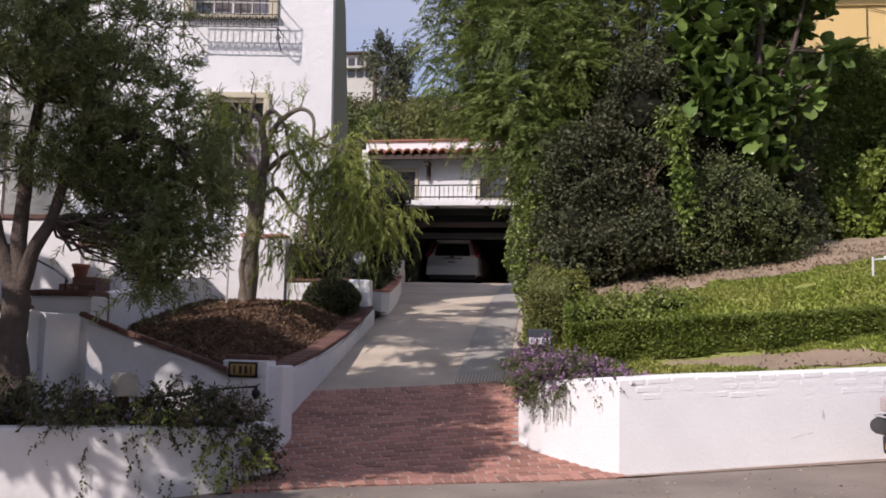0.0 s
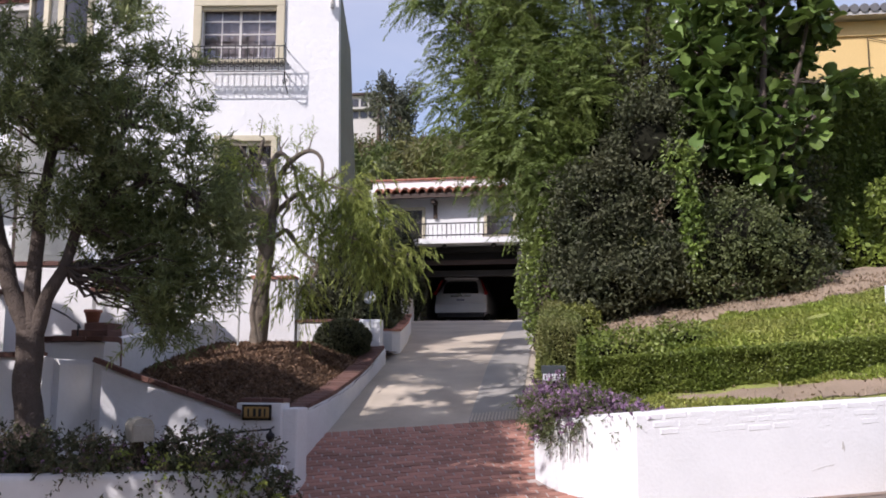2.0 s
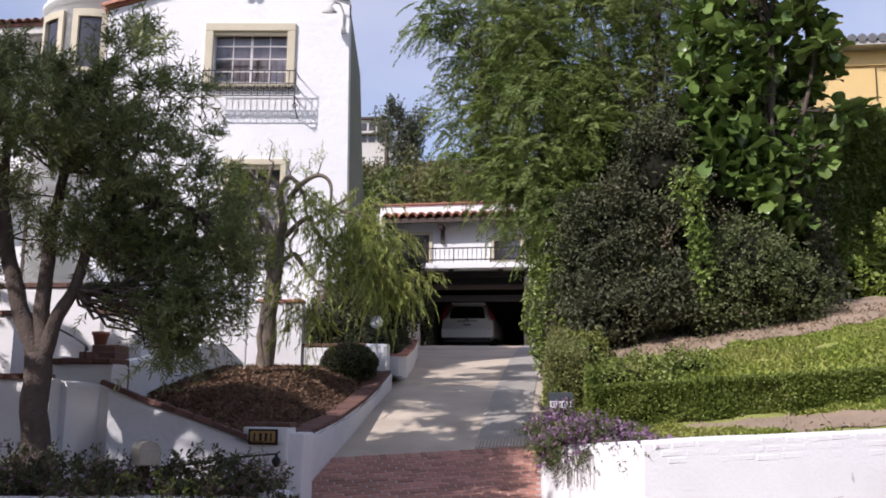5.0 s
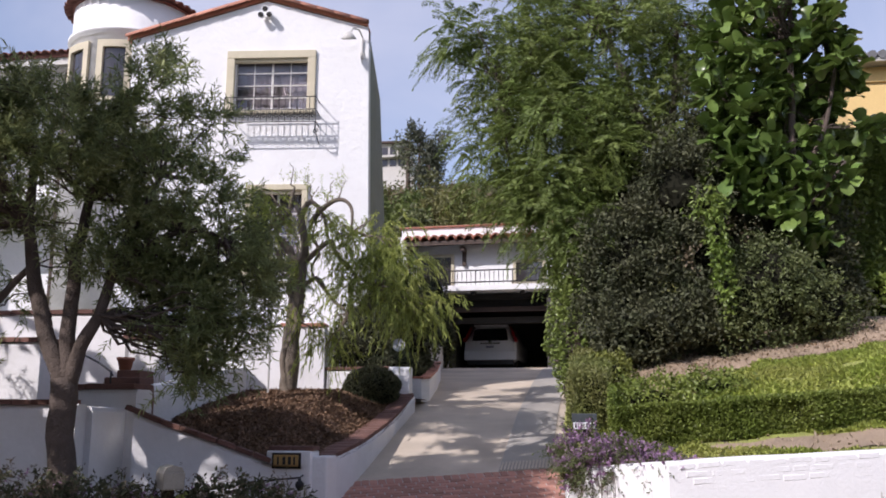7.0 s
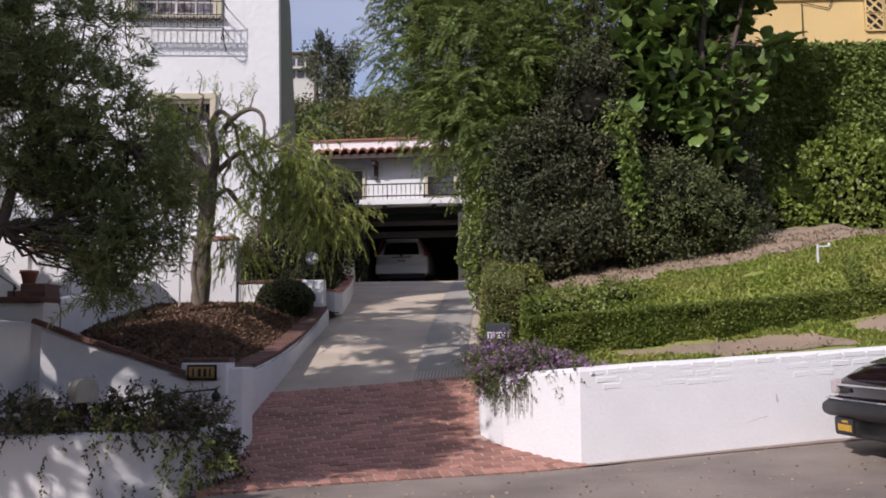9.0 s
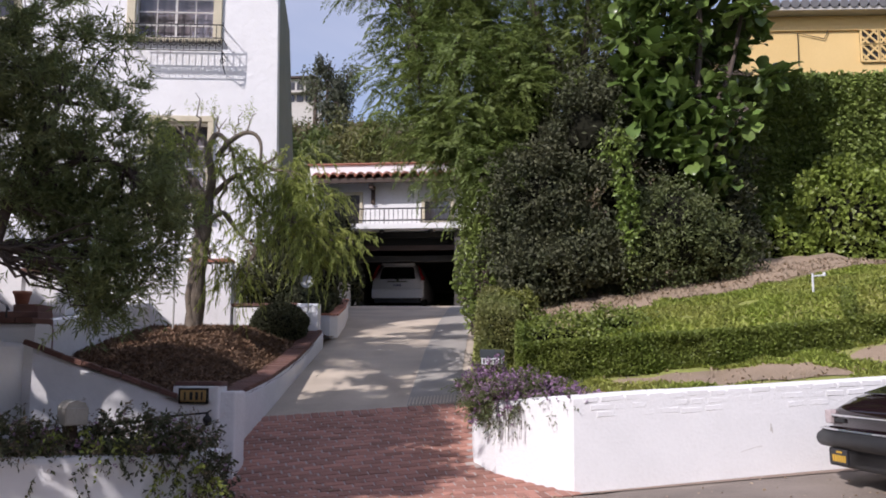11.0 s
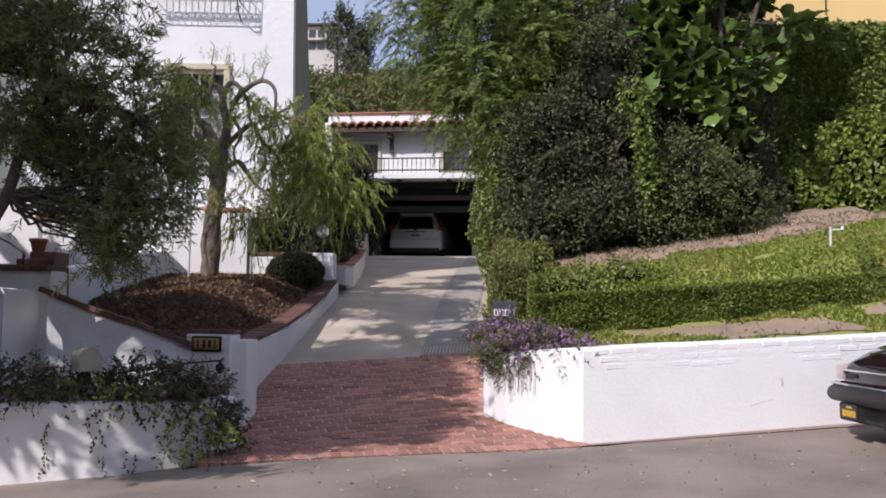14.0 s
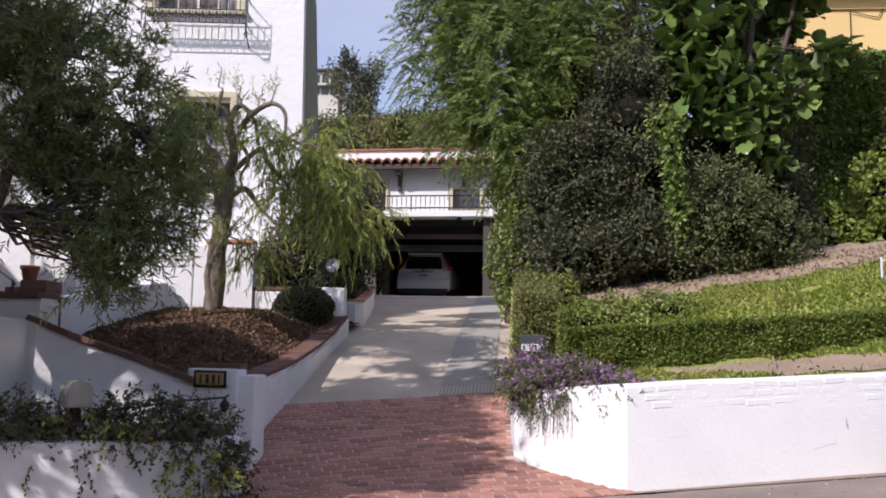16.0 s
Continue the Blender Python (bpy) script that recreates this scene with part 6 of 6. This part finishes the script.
BV = [((-3.1, 9.15, 0.52), (0.45, 0.35, 0.22), 260), ((-3.6, 9.05, 0.52), (0.6, 0.3, 0.14), 240), ((-3.5, 8.66, 0.44), (0.6, 0.1, 0.1), 60), ((-4.6, 8.45, 0.44), (0.7, 0.1, 0.1), 50), ((-4.5, 8.9, 0.54), (0.8, 0.4, 0.16), 380), ((-5.5, 8.75, 0.6), (0.9, 0.45, 0.2), 420), ((-2.72, 9.2, 0.3), (0.25, 0.3, 0.4), 230), ((-6.6, 8.4, 0.55), (0.9, 0.45, 0.2), 320), ((-2.55, 9.4, 0.1), (0.18, 0.2, 0.28), 110)]
P, D = lumps(rng, [(c, r, int(n * 0.65)) for c, r, n in BV], 0.45, 0.5)
sprigs("leaves", rng, P, D * 0.6 + units(rng, len(P)) * 0.6, 11, 0.2, 0.055, 0.026, L_SHRUB, vine, droop=0.2, open_=0.65)
P, D = lumps(rng, [(c, r, n // 2) for c, r, n in BV], 0.6, 0.5)
sprigs("dry_growth", rng, P, D * 0.6 + units(rng, len(P)) * 0.7, 9, 0.22, 0.045, 0.014, leaf_material("dry_vine_leaf", (0.21, 0.16, 0.11), (0.15, 0.12, 0.07)), vine, "dry brown vine growth", droop=0.15, open_=0.6)
P, D = lumps(rng, [((-2.72, 9.05, 0.12), (0.25, 0.15, 0.25), 70), ((-3.5, 8.75, 0.5), (0.5, 0.15, 0.08), 40)], 0.6, 0.5)
sprigs("fresh_leaves", rng, P, D + [0, -0.4, -0.3], 9, 0.2, 0.05, 0.03, L_WEEP, vine, "yellow-green young leaves", droop=0.4, open_=0.65)
P, D = lumps(rng, [(c, r, n // 6) for c, r, n in BV], 0.85, 0.5)
sprigs("bloom", rng, P, D + [0, 0, 0.3], 4, 0.04, 0.03, 0.024, L_PURPLE, vine, "small purple flowers", open_=0.8)
n = 90
P = np.stack([rng.uniform(-4.6, -3.0, n), np.zeros(n), rng.uniform(-0.05, 0.45, n)], 1)
P[:, 1] = np.interp(P[:, 0], (-5, -3.4, -2.75), (8.35, 8.72, 9.1)) - 0.16
P = P[(rng.uniform(size=n) < 0.14) & (P[:, 0] > -3.9)]
sprigs("hanging_sprays", rng, P, np.tile([0.1, -0.2, -1.0], (len(P), 1)) + rng.normal(size=(len(P), 3)) * 0.3, 10, 0.2, 0.045, 0.026, L_SHRUB, vine, droop=0.2, open_=0.6)

# small planting in the beds
ball = bush("ball_shrub", "clipped dark green ball shrub in the mulch bed", [((-3.5, 16.3, 1.95), (0.5, 0.45, 0.36), 7000)], 0.045, 0.028, L_SHRUB, 0.86, 0.92, 0.06)
bush("planter_shrub", "trimmed dark shrub in a low planter", [((-3.3, 17.45, 2.42), (0.45, 0.3, 0.2), 2200)], 0.05, 0.03, L_SHRUB, 0.8, 0.85, 0.25)
bush("bed_shrub", "dark leafy shrub beside the house", [((-4.0, 17.7, 2.8), (0.6, 0.4, 0.6), 2400), ((-4.1, 18.6, 3.4), (0.7, 0.6, 0.9), 2600), ((-3.7, 20.5, 3.4), (0.7, 1.2, 1.1), 3600), ((-4.5, 24, 4.0), (0.6, 2, 1.4), 4000), ((-4.6, 27.5, 4.2), (0.5, 1.2, 1.2), 2500), ((-4.5, 28.7, 4.7), (0.5, 0.4, 1.5), 2600), ((-4.3, 28.9, 3.7), (0.45, 0.3, 0.9), 1800)], 0.1, 0.05, L_SHRUB, 0.7, 0.7, 0.4)
bush("planter_plant", "small green plants in the driveway planter", [((-3.3, 18.8, 2.3), (0.3, 0.4, 0.2), 900), ((-3.5, 20.2, 2.6), (0.35, 0.8, 0.25), 1400)], 0.12, 0.03, L_SHRUB, 0.5, 0.6, 0.4)
palm = thing("potted_palm", "small arching palm beside the garage door", "palm")
P = np.tile([[-0.72, 28.9, 3.8]], (9, 1)) + rng.normal(size=(9, 3)) * 0.05
al = units(rng, 9)
al[:, 2] = abs(al[:, 2]) + 0.7
sprigs("fronds", rng, P, al, 34, 0.7, 0.14, 0.024, L_GREY, palm, droop=0.9, flat=True, open_=0.7)
b = bmesh.new()
tube(b, [(-0.72, 28.9, 2.9), (-0.72, 28.9, 3.85)], [0.07, 0.045], 8)
part("stem", b, BARK, palm)

# grass, dry edge and mulch
n = 260000
X = rng.uniform(0.3, 9.5, n)
Y = rng.uniform(10.75, 16.6, n)
tuft = np.array([noise.noise(Vector((x * 1.6, y * 1.6, 3))) for x, y in zip(X, Y)])
dry = np.array([noise.noise(Vector((x * 0.7, y * 0.9, 8))) for x, y in zip(X, Y)])
bank = (Y > 14.95 + dry * 0.6) | ((Y < 12.2) & (dry > 0.02)) | ((X < 2.3 + dry) & (Y > 13.4))
Zg = np.array([lawn_z(x, y) for x, y in zip(X, Y)])
P = np.stack([X, Y, Zg], 1)
A = units(rng, n) * 0.7 + [0, 0, 0.6]
green = ~bank & (tuft > -0.3) & (rng.uniform(size=n) < 0.75)
o = leaves("grass", P[green], A[green], 0.06, 0.0045, L_GRASS, rng, None, curl=0.9)
tagged(o, "soft tufted green grass on the bank", "grass", kind="stuff")
brown = bank & (rng.uniform(size=n) < np.where(Y < 12.3, 0.02, 0.12))
o = leaves("dry_grass", P[brown], units(rng, n)[brown] + [0, 0, 0.25], 0.06, 0.0045, L_DRY, rng, None, curl=0.9)
tagged(o, "dry straw and thatch along the lawn edges", "grass", kind="stuff")
n = 34000
X, Y = rng.uniform(-5.3, -3.05, n), rng.uniform(10.6, 16.9, n)
ok = X > -5.2 + np.clip(12 - Y, 0, 2) * 0.9
P = np.stack([X, Y, np.array([bed_z(x, y) for x, y in zip(X, Y)]) + 0.01], 1)[ok]
o = leaves("mulch", P, units(rng, len(P)) * [1, 1, 0.45] + [0, 0, 0.1], 0.06, 0.009, MULCH_BITS, rng, None, curl=0.5)
tagged(o, "dry brown mulch and pine needles", "mulch", kind="stuff")
# fallen leaves on the street
n = 260
X, Y = rng.uniform(-2.5, 6, n), rng.uniform(7.5, 10.2, n)
P = np.stack([X, Y, np.array([max(road_z(x, y), drive_z(y) if edge_y(x) < y and x < 1.2 else -9) for x, y in zip(X, Y)]) + 0.015], 1)
o = leaves("fallen_leaves", P, units(rng, n) * [1, 1, 0.1], 0.04, 0.02, L_DRY, rng, None)
tagged(o, "scattered dry leaves on the street", "leaves", kind="stuff")

# scrub on the hillside behind
blobs = []
for k in range(210):
    y = rng.uniform(40, 108)
    x = rng.uniform(-0.32, 0.12) * y + rng.uniform(-3, 3)
    s = (0.007 * y + 0.5) * rng.uniform(0.6, 1.9)
    blobs.append(((x, y, terrain(x, y) + s * 0.4), (s * 1.5, s * 1.3, s * rng.uniform(0.8, 1.5)), 420))
FARS = [L_FAR, leaf_material("far_green_leaf", (0.09, 0.13, 0.035), (0.15, 0.18, 0.05), light=0.3, scale=0.3), leaf_material("far_yellow_leaf", (0.17, 0.18, 0.055), (0.20, 0.17, 0.075), light=0.3, scale=0.3), leaf_material("far_brown_leaf", (0.18, 0.13, 0.07), (0.12, 0.10, 0.06), light=0.2, scale=0.3)]
for k, mt in enumerate(FARS):
    o = foliage("hillside_scrub", rng, blobs[k::4], 0.5, 0.22, mt, droop=0.1, shell=0.6, rough=0.5)
    tagged(o, ("olive", "dark green", "yellowish", "dry brown")[k] + " scrub on the hillside above the garage", "scrub", kind="stuff")
near = [((x, y, z), (rx * 0.8, rx * 0.8, rz), n) for x, y, z, rx, rz, n in ((-9.5, 45, 11.4, 2.2, 1.8, 1600), (-5.5, 44, 10.6, 2.4, 2.0, 1800), (-2, 43, 10.2, 2.5, 2.0, 1800), (-12, 48, 12.6, 1.6, 1.6, 1000), (-7.5, 50, 13.2, 2.6, 1.7, 1600), (-3.5, 52, 13.4, 2.6, 1.8, 1600), (1.5, 45, 11, 3, 2.6, 1800), (-11.8, 40, 12.2, 0.7, 2.6, 900), (-7.6, 42, 10.0, 1.2, 1.2, 700), (-10.5, 43, 10.6, 1.0, 1.4, 700), (-4.2, 42, 9.8, 1.0, 1.3, 700), (-9.0, 52, 14.4, 1.4, 1.6, 800))]
for k, mt in enumerate((FARS[1], FARS[2], FARS[0])):
    o = foliage("hillside_trees", rng, clumped(rng, near[k::3], 70, 0.55), 0.3, 0.13, mt, droop=0.3, shell=0.4, rough=0.5)
    tagged(o, ("dark green", "yellow-green", "olive")[k] + " trees on the slope above the garage", "trees", kind="stuff")
for x, y, z0, z1, r, lab, mt in ((-21.3, 116, 30, 40.4, 1.5, "dark conifer on the ridge", L_FARD), (-19.6, 114, 30, 36.8, 1.5, "dark round tree on the ridge", L_FARD), (-23.2, 118, 33, 39.2, 1.5, "grey open-branched tree on the ridge", L_GREY), (-19.4, 119, 34, 40.2, 1.4, "grey open-branched tree on the ridge", L_GREY)):
    t = thing("ridge_tree", lab, "tree")
    b = bmesh.new()
    tube(b, [(x, y, z0 - 2), (x, y, (z0 + z1) / 2), (x + 0.2, y, z1 - 0.8)], [0.35, 0.22, 0.06], 7)
    for k in range(6):
        f = 0.35 + 0.1 * k
        tube(b, [(x, y, z0 + (z1 - z0) * f), (x + rng.uniform(-1, 1) * r, y, z0 + (z1 - z0) * min(1, f + 0.2))], [0.1, 0.03], 5)
    part("trunk", b, BARK, t)
    nn = 1500 if mt is L_FARD else 700
    foliage("crown", rng, [((x + rng.uniform(-0.7, 0.7) * r, y, z0 + (z1 - z0) * f), (r * (1.15 - 0.7 * f * (mt is L_FARD)), r, 1.5), nn // 4) for f in (0.3, 0.5, 0.65, 0.8, 0.92)], 0.45, 0.2, mt, t, shell=0.4, rough=0.6)

for base, group in (("dark_shrub", "shrubs on the bank"), ("low_hedge", "clipped hedges above the wall"), ("ridge_tree", "trees on the ridge"), ("hill_house", "houses on the ridge"), ("ceiling_lamp", "lamps under the balcony")):
    for ob in scene.objects:
        if ob.name.split(".")[0] == base and not ob.parent:
            ob["group"] = group

# ---- pieces: bricks and tiles ----


def piece(name, size, bevel=0.006):
    """One small brick: a box with chamfered upper edges, sharing its mesh with all others of its size."""
    x, y, z = (s / 2 for s in size)
    b = bevel
    V = [(-x, -y, -z), (x, -y, -z), (x, y, -z), (-x, y, -z), (-x, -y, z - b), (x, -y, z - b), (x, y, z - b), (-x, y, z - b), (-x + b, -y + b, z), (x - b, -y + b, z), (x - b, y - b, z), (-x + b, y - b, z)]
    F = [(3, 2, 1, 0), (0, 1, 5, 4), (1, 2, 6, 5), (2, 3, 7, 6), (3, 0, 4, 7), (4, 5, 9, 8), (5, 6, 10, 9), (6, 7, 11, 10), (7, 4, 8, 11), (8, 9, 10, 11)]
    me = bpy.data.meshes.new(name)
    me.from_pydata(V, [], F)
    return me


prng = random.Random(5)


def set_piece(name, me, parent, m):
    o = new(name, me)
    o.parent = parent
    o.matrix_world = m
    return o


paver = piece("paver", (0.205, 0.098, 0.06))
paver.materials.append(BRICK)
soldier = piece("soldier_paver", (0.098, 0.205, 0.06))
soldier.materials.append(BRICK)
rest_v, rest_f = [], []
count = 0


def inside(x, y):
    left = -2.97 if y > 10.7 else interp(y, (8.3, 9.4, 10.7), (-2.6, -2.72, -2.82))
    right = -0.05 if y > 11.15 else interp(y, (9.9, 10.2, 10.6, 10.9, 11.15), (1.2, 1.05, 0.35, 0.08, 0.0))
    return left < x < right


def lay(x, y, tall=False):
    global count
    slope = (edge_y(x + 0.1) - edge_y(x - 0.1)) / 0.2
    k = min(1, max(0, (y - edge_y(x)) / 3.0))
    rz = math.atan(slope * (1 - k) + 0.278 * k)
    rx = math.atan((drive_z(y + 0.1) - drive_z(y - 0.1)) / 0.2)
    z = drive_z(y) - 0.02 + prng.uniform(-0.004, 0.004)
    m = Matrix.Translation((x, y, z)) @ Matrix.Rotation(rx, 4, "X") @ Matrix.Rotation(rz + prng.uniform(-0.012, 0.012), 4, "Z")
    me = soldier if tall else paver
    if count < 300:
        set_piece("brick", me, apron, m)
    else:
        n = len(rest_v)
        rest_v.extend(tuple(m @ v.co) for v in me.vertices)
        rest_f.extend(tuple(n + i for i in p.vertices) for p in me.polygons)
    count += 1


for i in range(42):
    x = -3.0 + i * 0.106
    y = edge_y(x) + 0.11
    if inside(x, y):
        lay(x, y, True)
for row in range(42):
    off = 0.27 + row * 0.106
    shift = 0.107 * (row % 2)
    for i in range(24):
        x = -3.1 + i * 0.214 + shift
        k = off / 3.6
        y = edge_y(x) + off * (seam_y(x) - edge_y(x)) / 3.6 if seam_y(x) - edge_y(x) > 3.0 else edge_y(x) + off
        if y < seam_y(x) - 0.22 and inside(x - 0.05, y) and inside(x + 0.05, y):
            lay(x, y)
for i in range(30):
    x = -2.82 + i * 0.106
    if inside(x, seam_y(x) - 0.1):
        lay(x, seam_y(x) - 0.1, True)
me = bpy.data.meshes.new("paver_rest")
me.from_pydata(rest_v, [], rest_f)
me.materials.append(BRICKS)
o = new("paving_bricks", me)
o.parent = apron
tagged(o, kind="stuff")


def cap_bricks(parent, pts, size, step, mat, lift=0.0, side=0.0):
    """Bricks laid across the top of a wall, following its line."""
    me = piece("cap", size, 0.008)
    me.materials.append(mat)
    d = 0.0
    for a, b in zip(pts, pts[1:]):
        a, b = Vector(a), Vector(b)
        L = (b - a).length
        h = (b - a).normalized()
        ang = math.atan2(h.y, h.x)
        while d < L:
            p = a + h * d
            n = Vector((h.y, -h.x, 0))
            m = Matrix.Translation(p + n * side + Vector((0, 0, size[2] / 2 + lift + prng.uniform(-0.004, 0.004)))) @ Matrix.Rotation(ang + prng.uniform(-0.02, 0.02), 4, "Z") @ Matrix.Rotation(-math.asin(h.z), 4, "Y")
            set_piece("cap_brick", me, parent, m)
            d += step
        d -= L


cap_bricks(wall_drive, DRIVE_WALL[1:], (0.1, 0.3, 0.055), 0.108, CAP, -0.004, -0.07)
cap_bricks(wall_bed, BED_WALL, (0.2, 0.26, 0.055), 0.21, CAP)
cap_bricks(wall_long, [(-9, 9.5, 1.48), LONG_WALL[1]], (0.2, 0.28, 0.055), 0.21, CAP)
cap_bricks(wall_landing, LAND_WALL, (0.2, 0.4, 0.06), 0.21, CAP)
cap_bricks(wall_pier, WALL_A, (0.2, 0.55, 0.06), 0.21, CAP)
cap_bricks(wall_terrace, WALL_B, (0.2, 0.3, 0.06), 0.21, CAP)
cap_bricks(wall_stair, WALL_C, (0.2, 0.45, 0.06), 0.21, CAP)
cap_bricks(wall_plinth, [(-5.3, 16.99, 3.1), PLINTH[1]], (0.2, 0.36, 0.06), 0.21, TILE)
cap_bricks(wall_planter, [(-4.5, 17.1, 2.3), (-3.4, 17.1, 2.31)], (0.2, 0.26, 0.05), 0.21, CAP)
cap_bricks(wall_planter_b, PLANTER, (0.2, 0.2, 0.04), 0.21, TILE)

# painted bricks along the upper courses of the street wall
sizes = [(w, piece("painted", (w, 0.074, 0.03), 0.014)) for w in (0.17, 0.2, 0.22, 0.245)]
for _, me in sizes:
    me.materials.append(WALL_PAINT)
for row, drop in enumerate((0.058, 0.14, 0.222)):
    for a, b in zip(STREET_WALL[:2], STREET_WALL[1:3]):
        a, b = Vector(a), Vector(b)
        h = (b - a).normalized()
        n = Vector((h.y, -h.x, 0)).normalized()
        d = 0.06 + 0.07 * row
        while d < (b - a).length - 0.1:
            w, me = prng.choice(sizes)
            if prng.random() < (1.0, 0.95, 0.55)[row]:
                p = a + h * (d + w / 2) + n * (0.0972 + prng.uniform(-0.0015, 0.002)) + Vector((0, 0, -drop + prng.uniform(-0.007, 0.007)))
                m = Matrix.Translation(p) @ Matrix.Rotation(math.atan2(h.y, h.x) + prng.uniform(-0.02, 0.02), 4, "Z") @ Matrix.Rotation(-math.asin(h.z) + prng.uniform(-0.03, 0.03), 4, "Y") @ Matrix.Rotation(radians(90), 4, "X")
                set_piece("brick", me, wall_street, m)
            d += w + 0.014


# a long scratch and a dark scuff on the street wall
for name, x, z, wide, tall, turn in (("scratch", 2.86, 0.4, 0.17, 0.004, -0.3), ("scratch", 2.98, 0.43, 0.06, 0.006, -0.2), ("scuff", 3.11, 0.63, 0.012, 0.08, 0.08), ("scuff", 3.122, 0.6, 0.01, 0.06, 0.0)):
    y = 10.3 + (x - 1.06) * 0.1275
    m = Matrix.Translation((x + 0.014, y - 0.1105, z)) @ Matrix.Rotation(math.atan(0.1275), 4, "Z") @ Matrix.Rotation(turn, 4, "Y")
    finish(name, boxes(((-wide / 2, -0.002, -tall / 2), (wide / 2, 0.002, tall / 2)), m=m), SASH, wall_street)


def barrel(name, length, r, mat, taper=0.85, sides=8, thick=0.014):
    """One barrel tile: a half pipe that narrows, open below."""
    V, F = [], []
    for y, k in ((0, 1.0), (length, taper)):
        for rr in (r * k, r * k - thick):
            for i in range(sides + 1):
                a = math.pi * i / sides
                V.append((rr * math.cos(a), y, rr * math.sin(a)))
    s = sides + 1
    for i in range(sides):
        F += [(i, i + 1, 2 * s + i + 1, 2 * s + i), (s + i + 1, s + i, 3 * s + i, 3 * s + i + 1), (i + 1, i, s + i, s + i + 1)]
    F += [(0, 2 * s, 3 * s, s), (sides, s + sides, 3 * s + sides, 2 * s + sides)]
    me = bpy.data.meshes.new(name)
    me.from_pydata(V, [], F)
    me.polygons.foreach_set("use_smooth", [True] * len(me.polygons))
    me.materials.append(mat)
    return me


big_tile = barrel("canopy_tile", 0.75, 0.145, TILE)
for i in range(20):
    for j in range(2):
        x = -2.72 + i * 0.29
        m = GM @ Matrix.Translation((x, -0.3 + j * 0.12, 7.2 + j * 0.07)) @ Matrix.Rotation(radians(8), 4, "X") @ Matrix.Rotation(prng.uniform(-0.02, 0.02), 4, "Z")
        set_piece("roof_tile", big_tile, garage, m)
rake = barrel("rake_tile", 0.42, 0.13, TILE, 0.88)
for a, b in (((-0.04, 9.64), (-2.2, 10.29)), ((-5.2, 9.42), (-2.2, 10.29))):
    a, b = Vector((a[0], -0.02, a[1])), Vector((b[0], -0.02, b[1]))
    L = (b - a).length
    h = (b - a) / L
    n = int(L / 0.36)
    for k in range(n):
        q = h.to_track_quat("Y", "Z").to_matrix().to_4x4()
        set_piece("roof_tile", rake, house, HM @ Matrix.Translation(a + h * (k * L / n)) @ q @ Matrix.Rotation(radians(3), 4, "X"))
eave = barrel("tower_tile", 0.45, 0.1, TILE_OLD)
for k in range(44):
    a = 2 * math.pi * k / 44
    set_piece("roof_tile", eave, house, TM @ Matrix.Rotation(a, 4, "Z") @ Matrix.Translation((0, -1.62, 11.05)) @ Matrix.Rotation(radians(22), 4, "X"))
for k in range(34):
    set_piece("roof_tile", eave, house, Matrix.Translation((-19.6 + k * 0.22, 20.35, 10.38)) @ Matrix.Rotation(radians(14), 4, "X"))
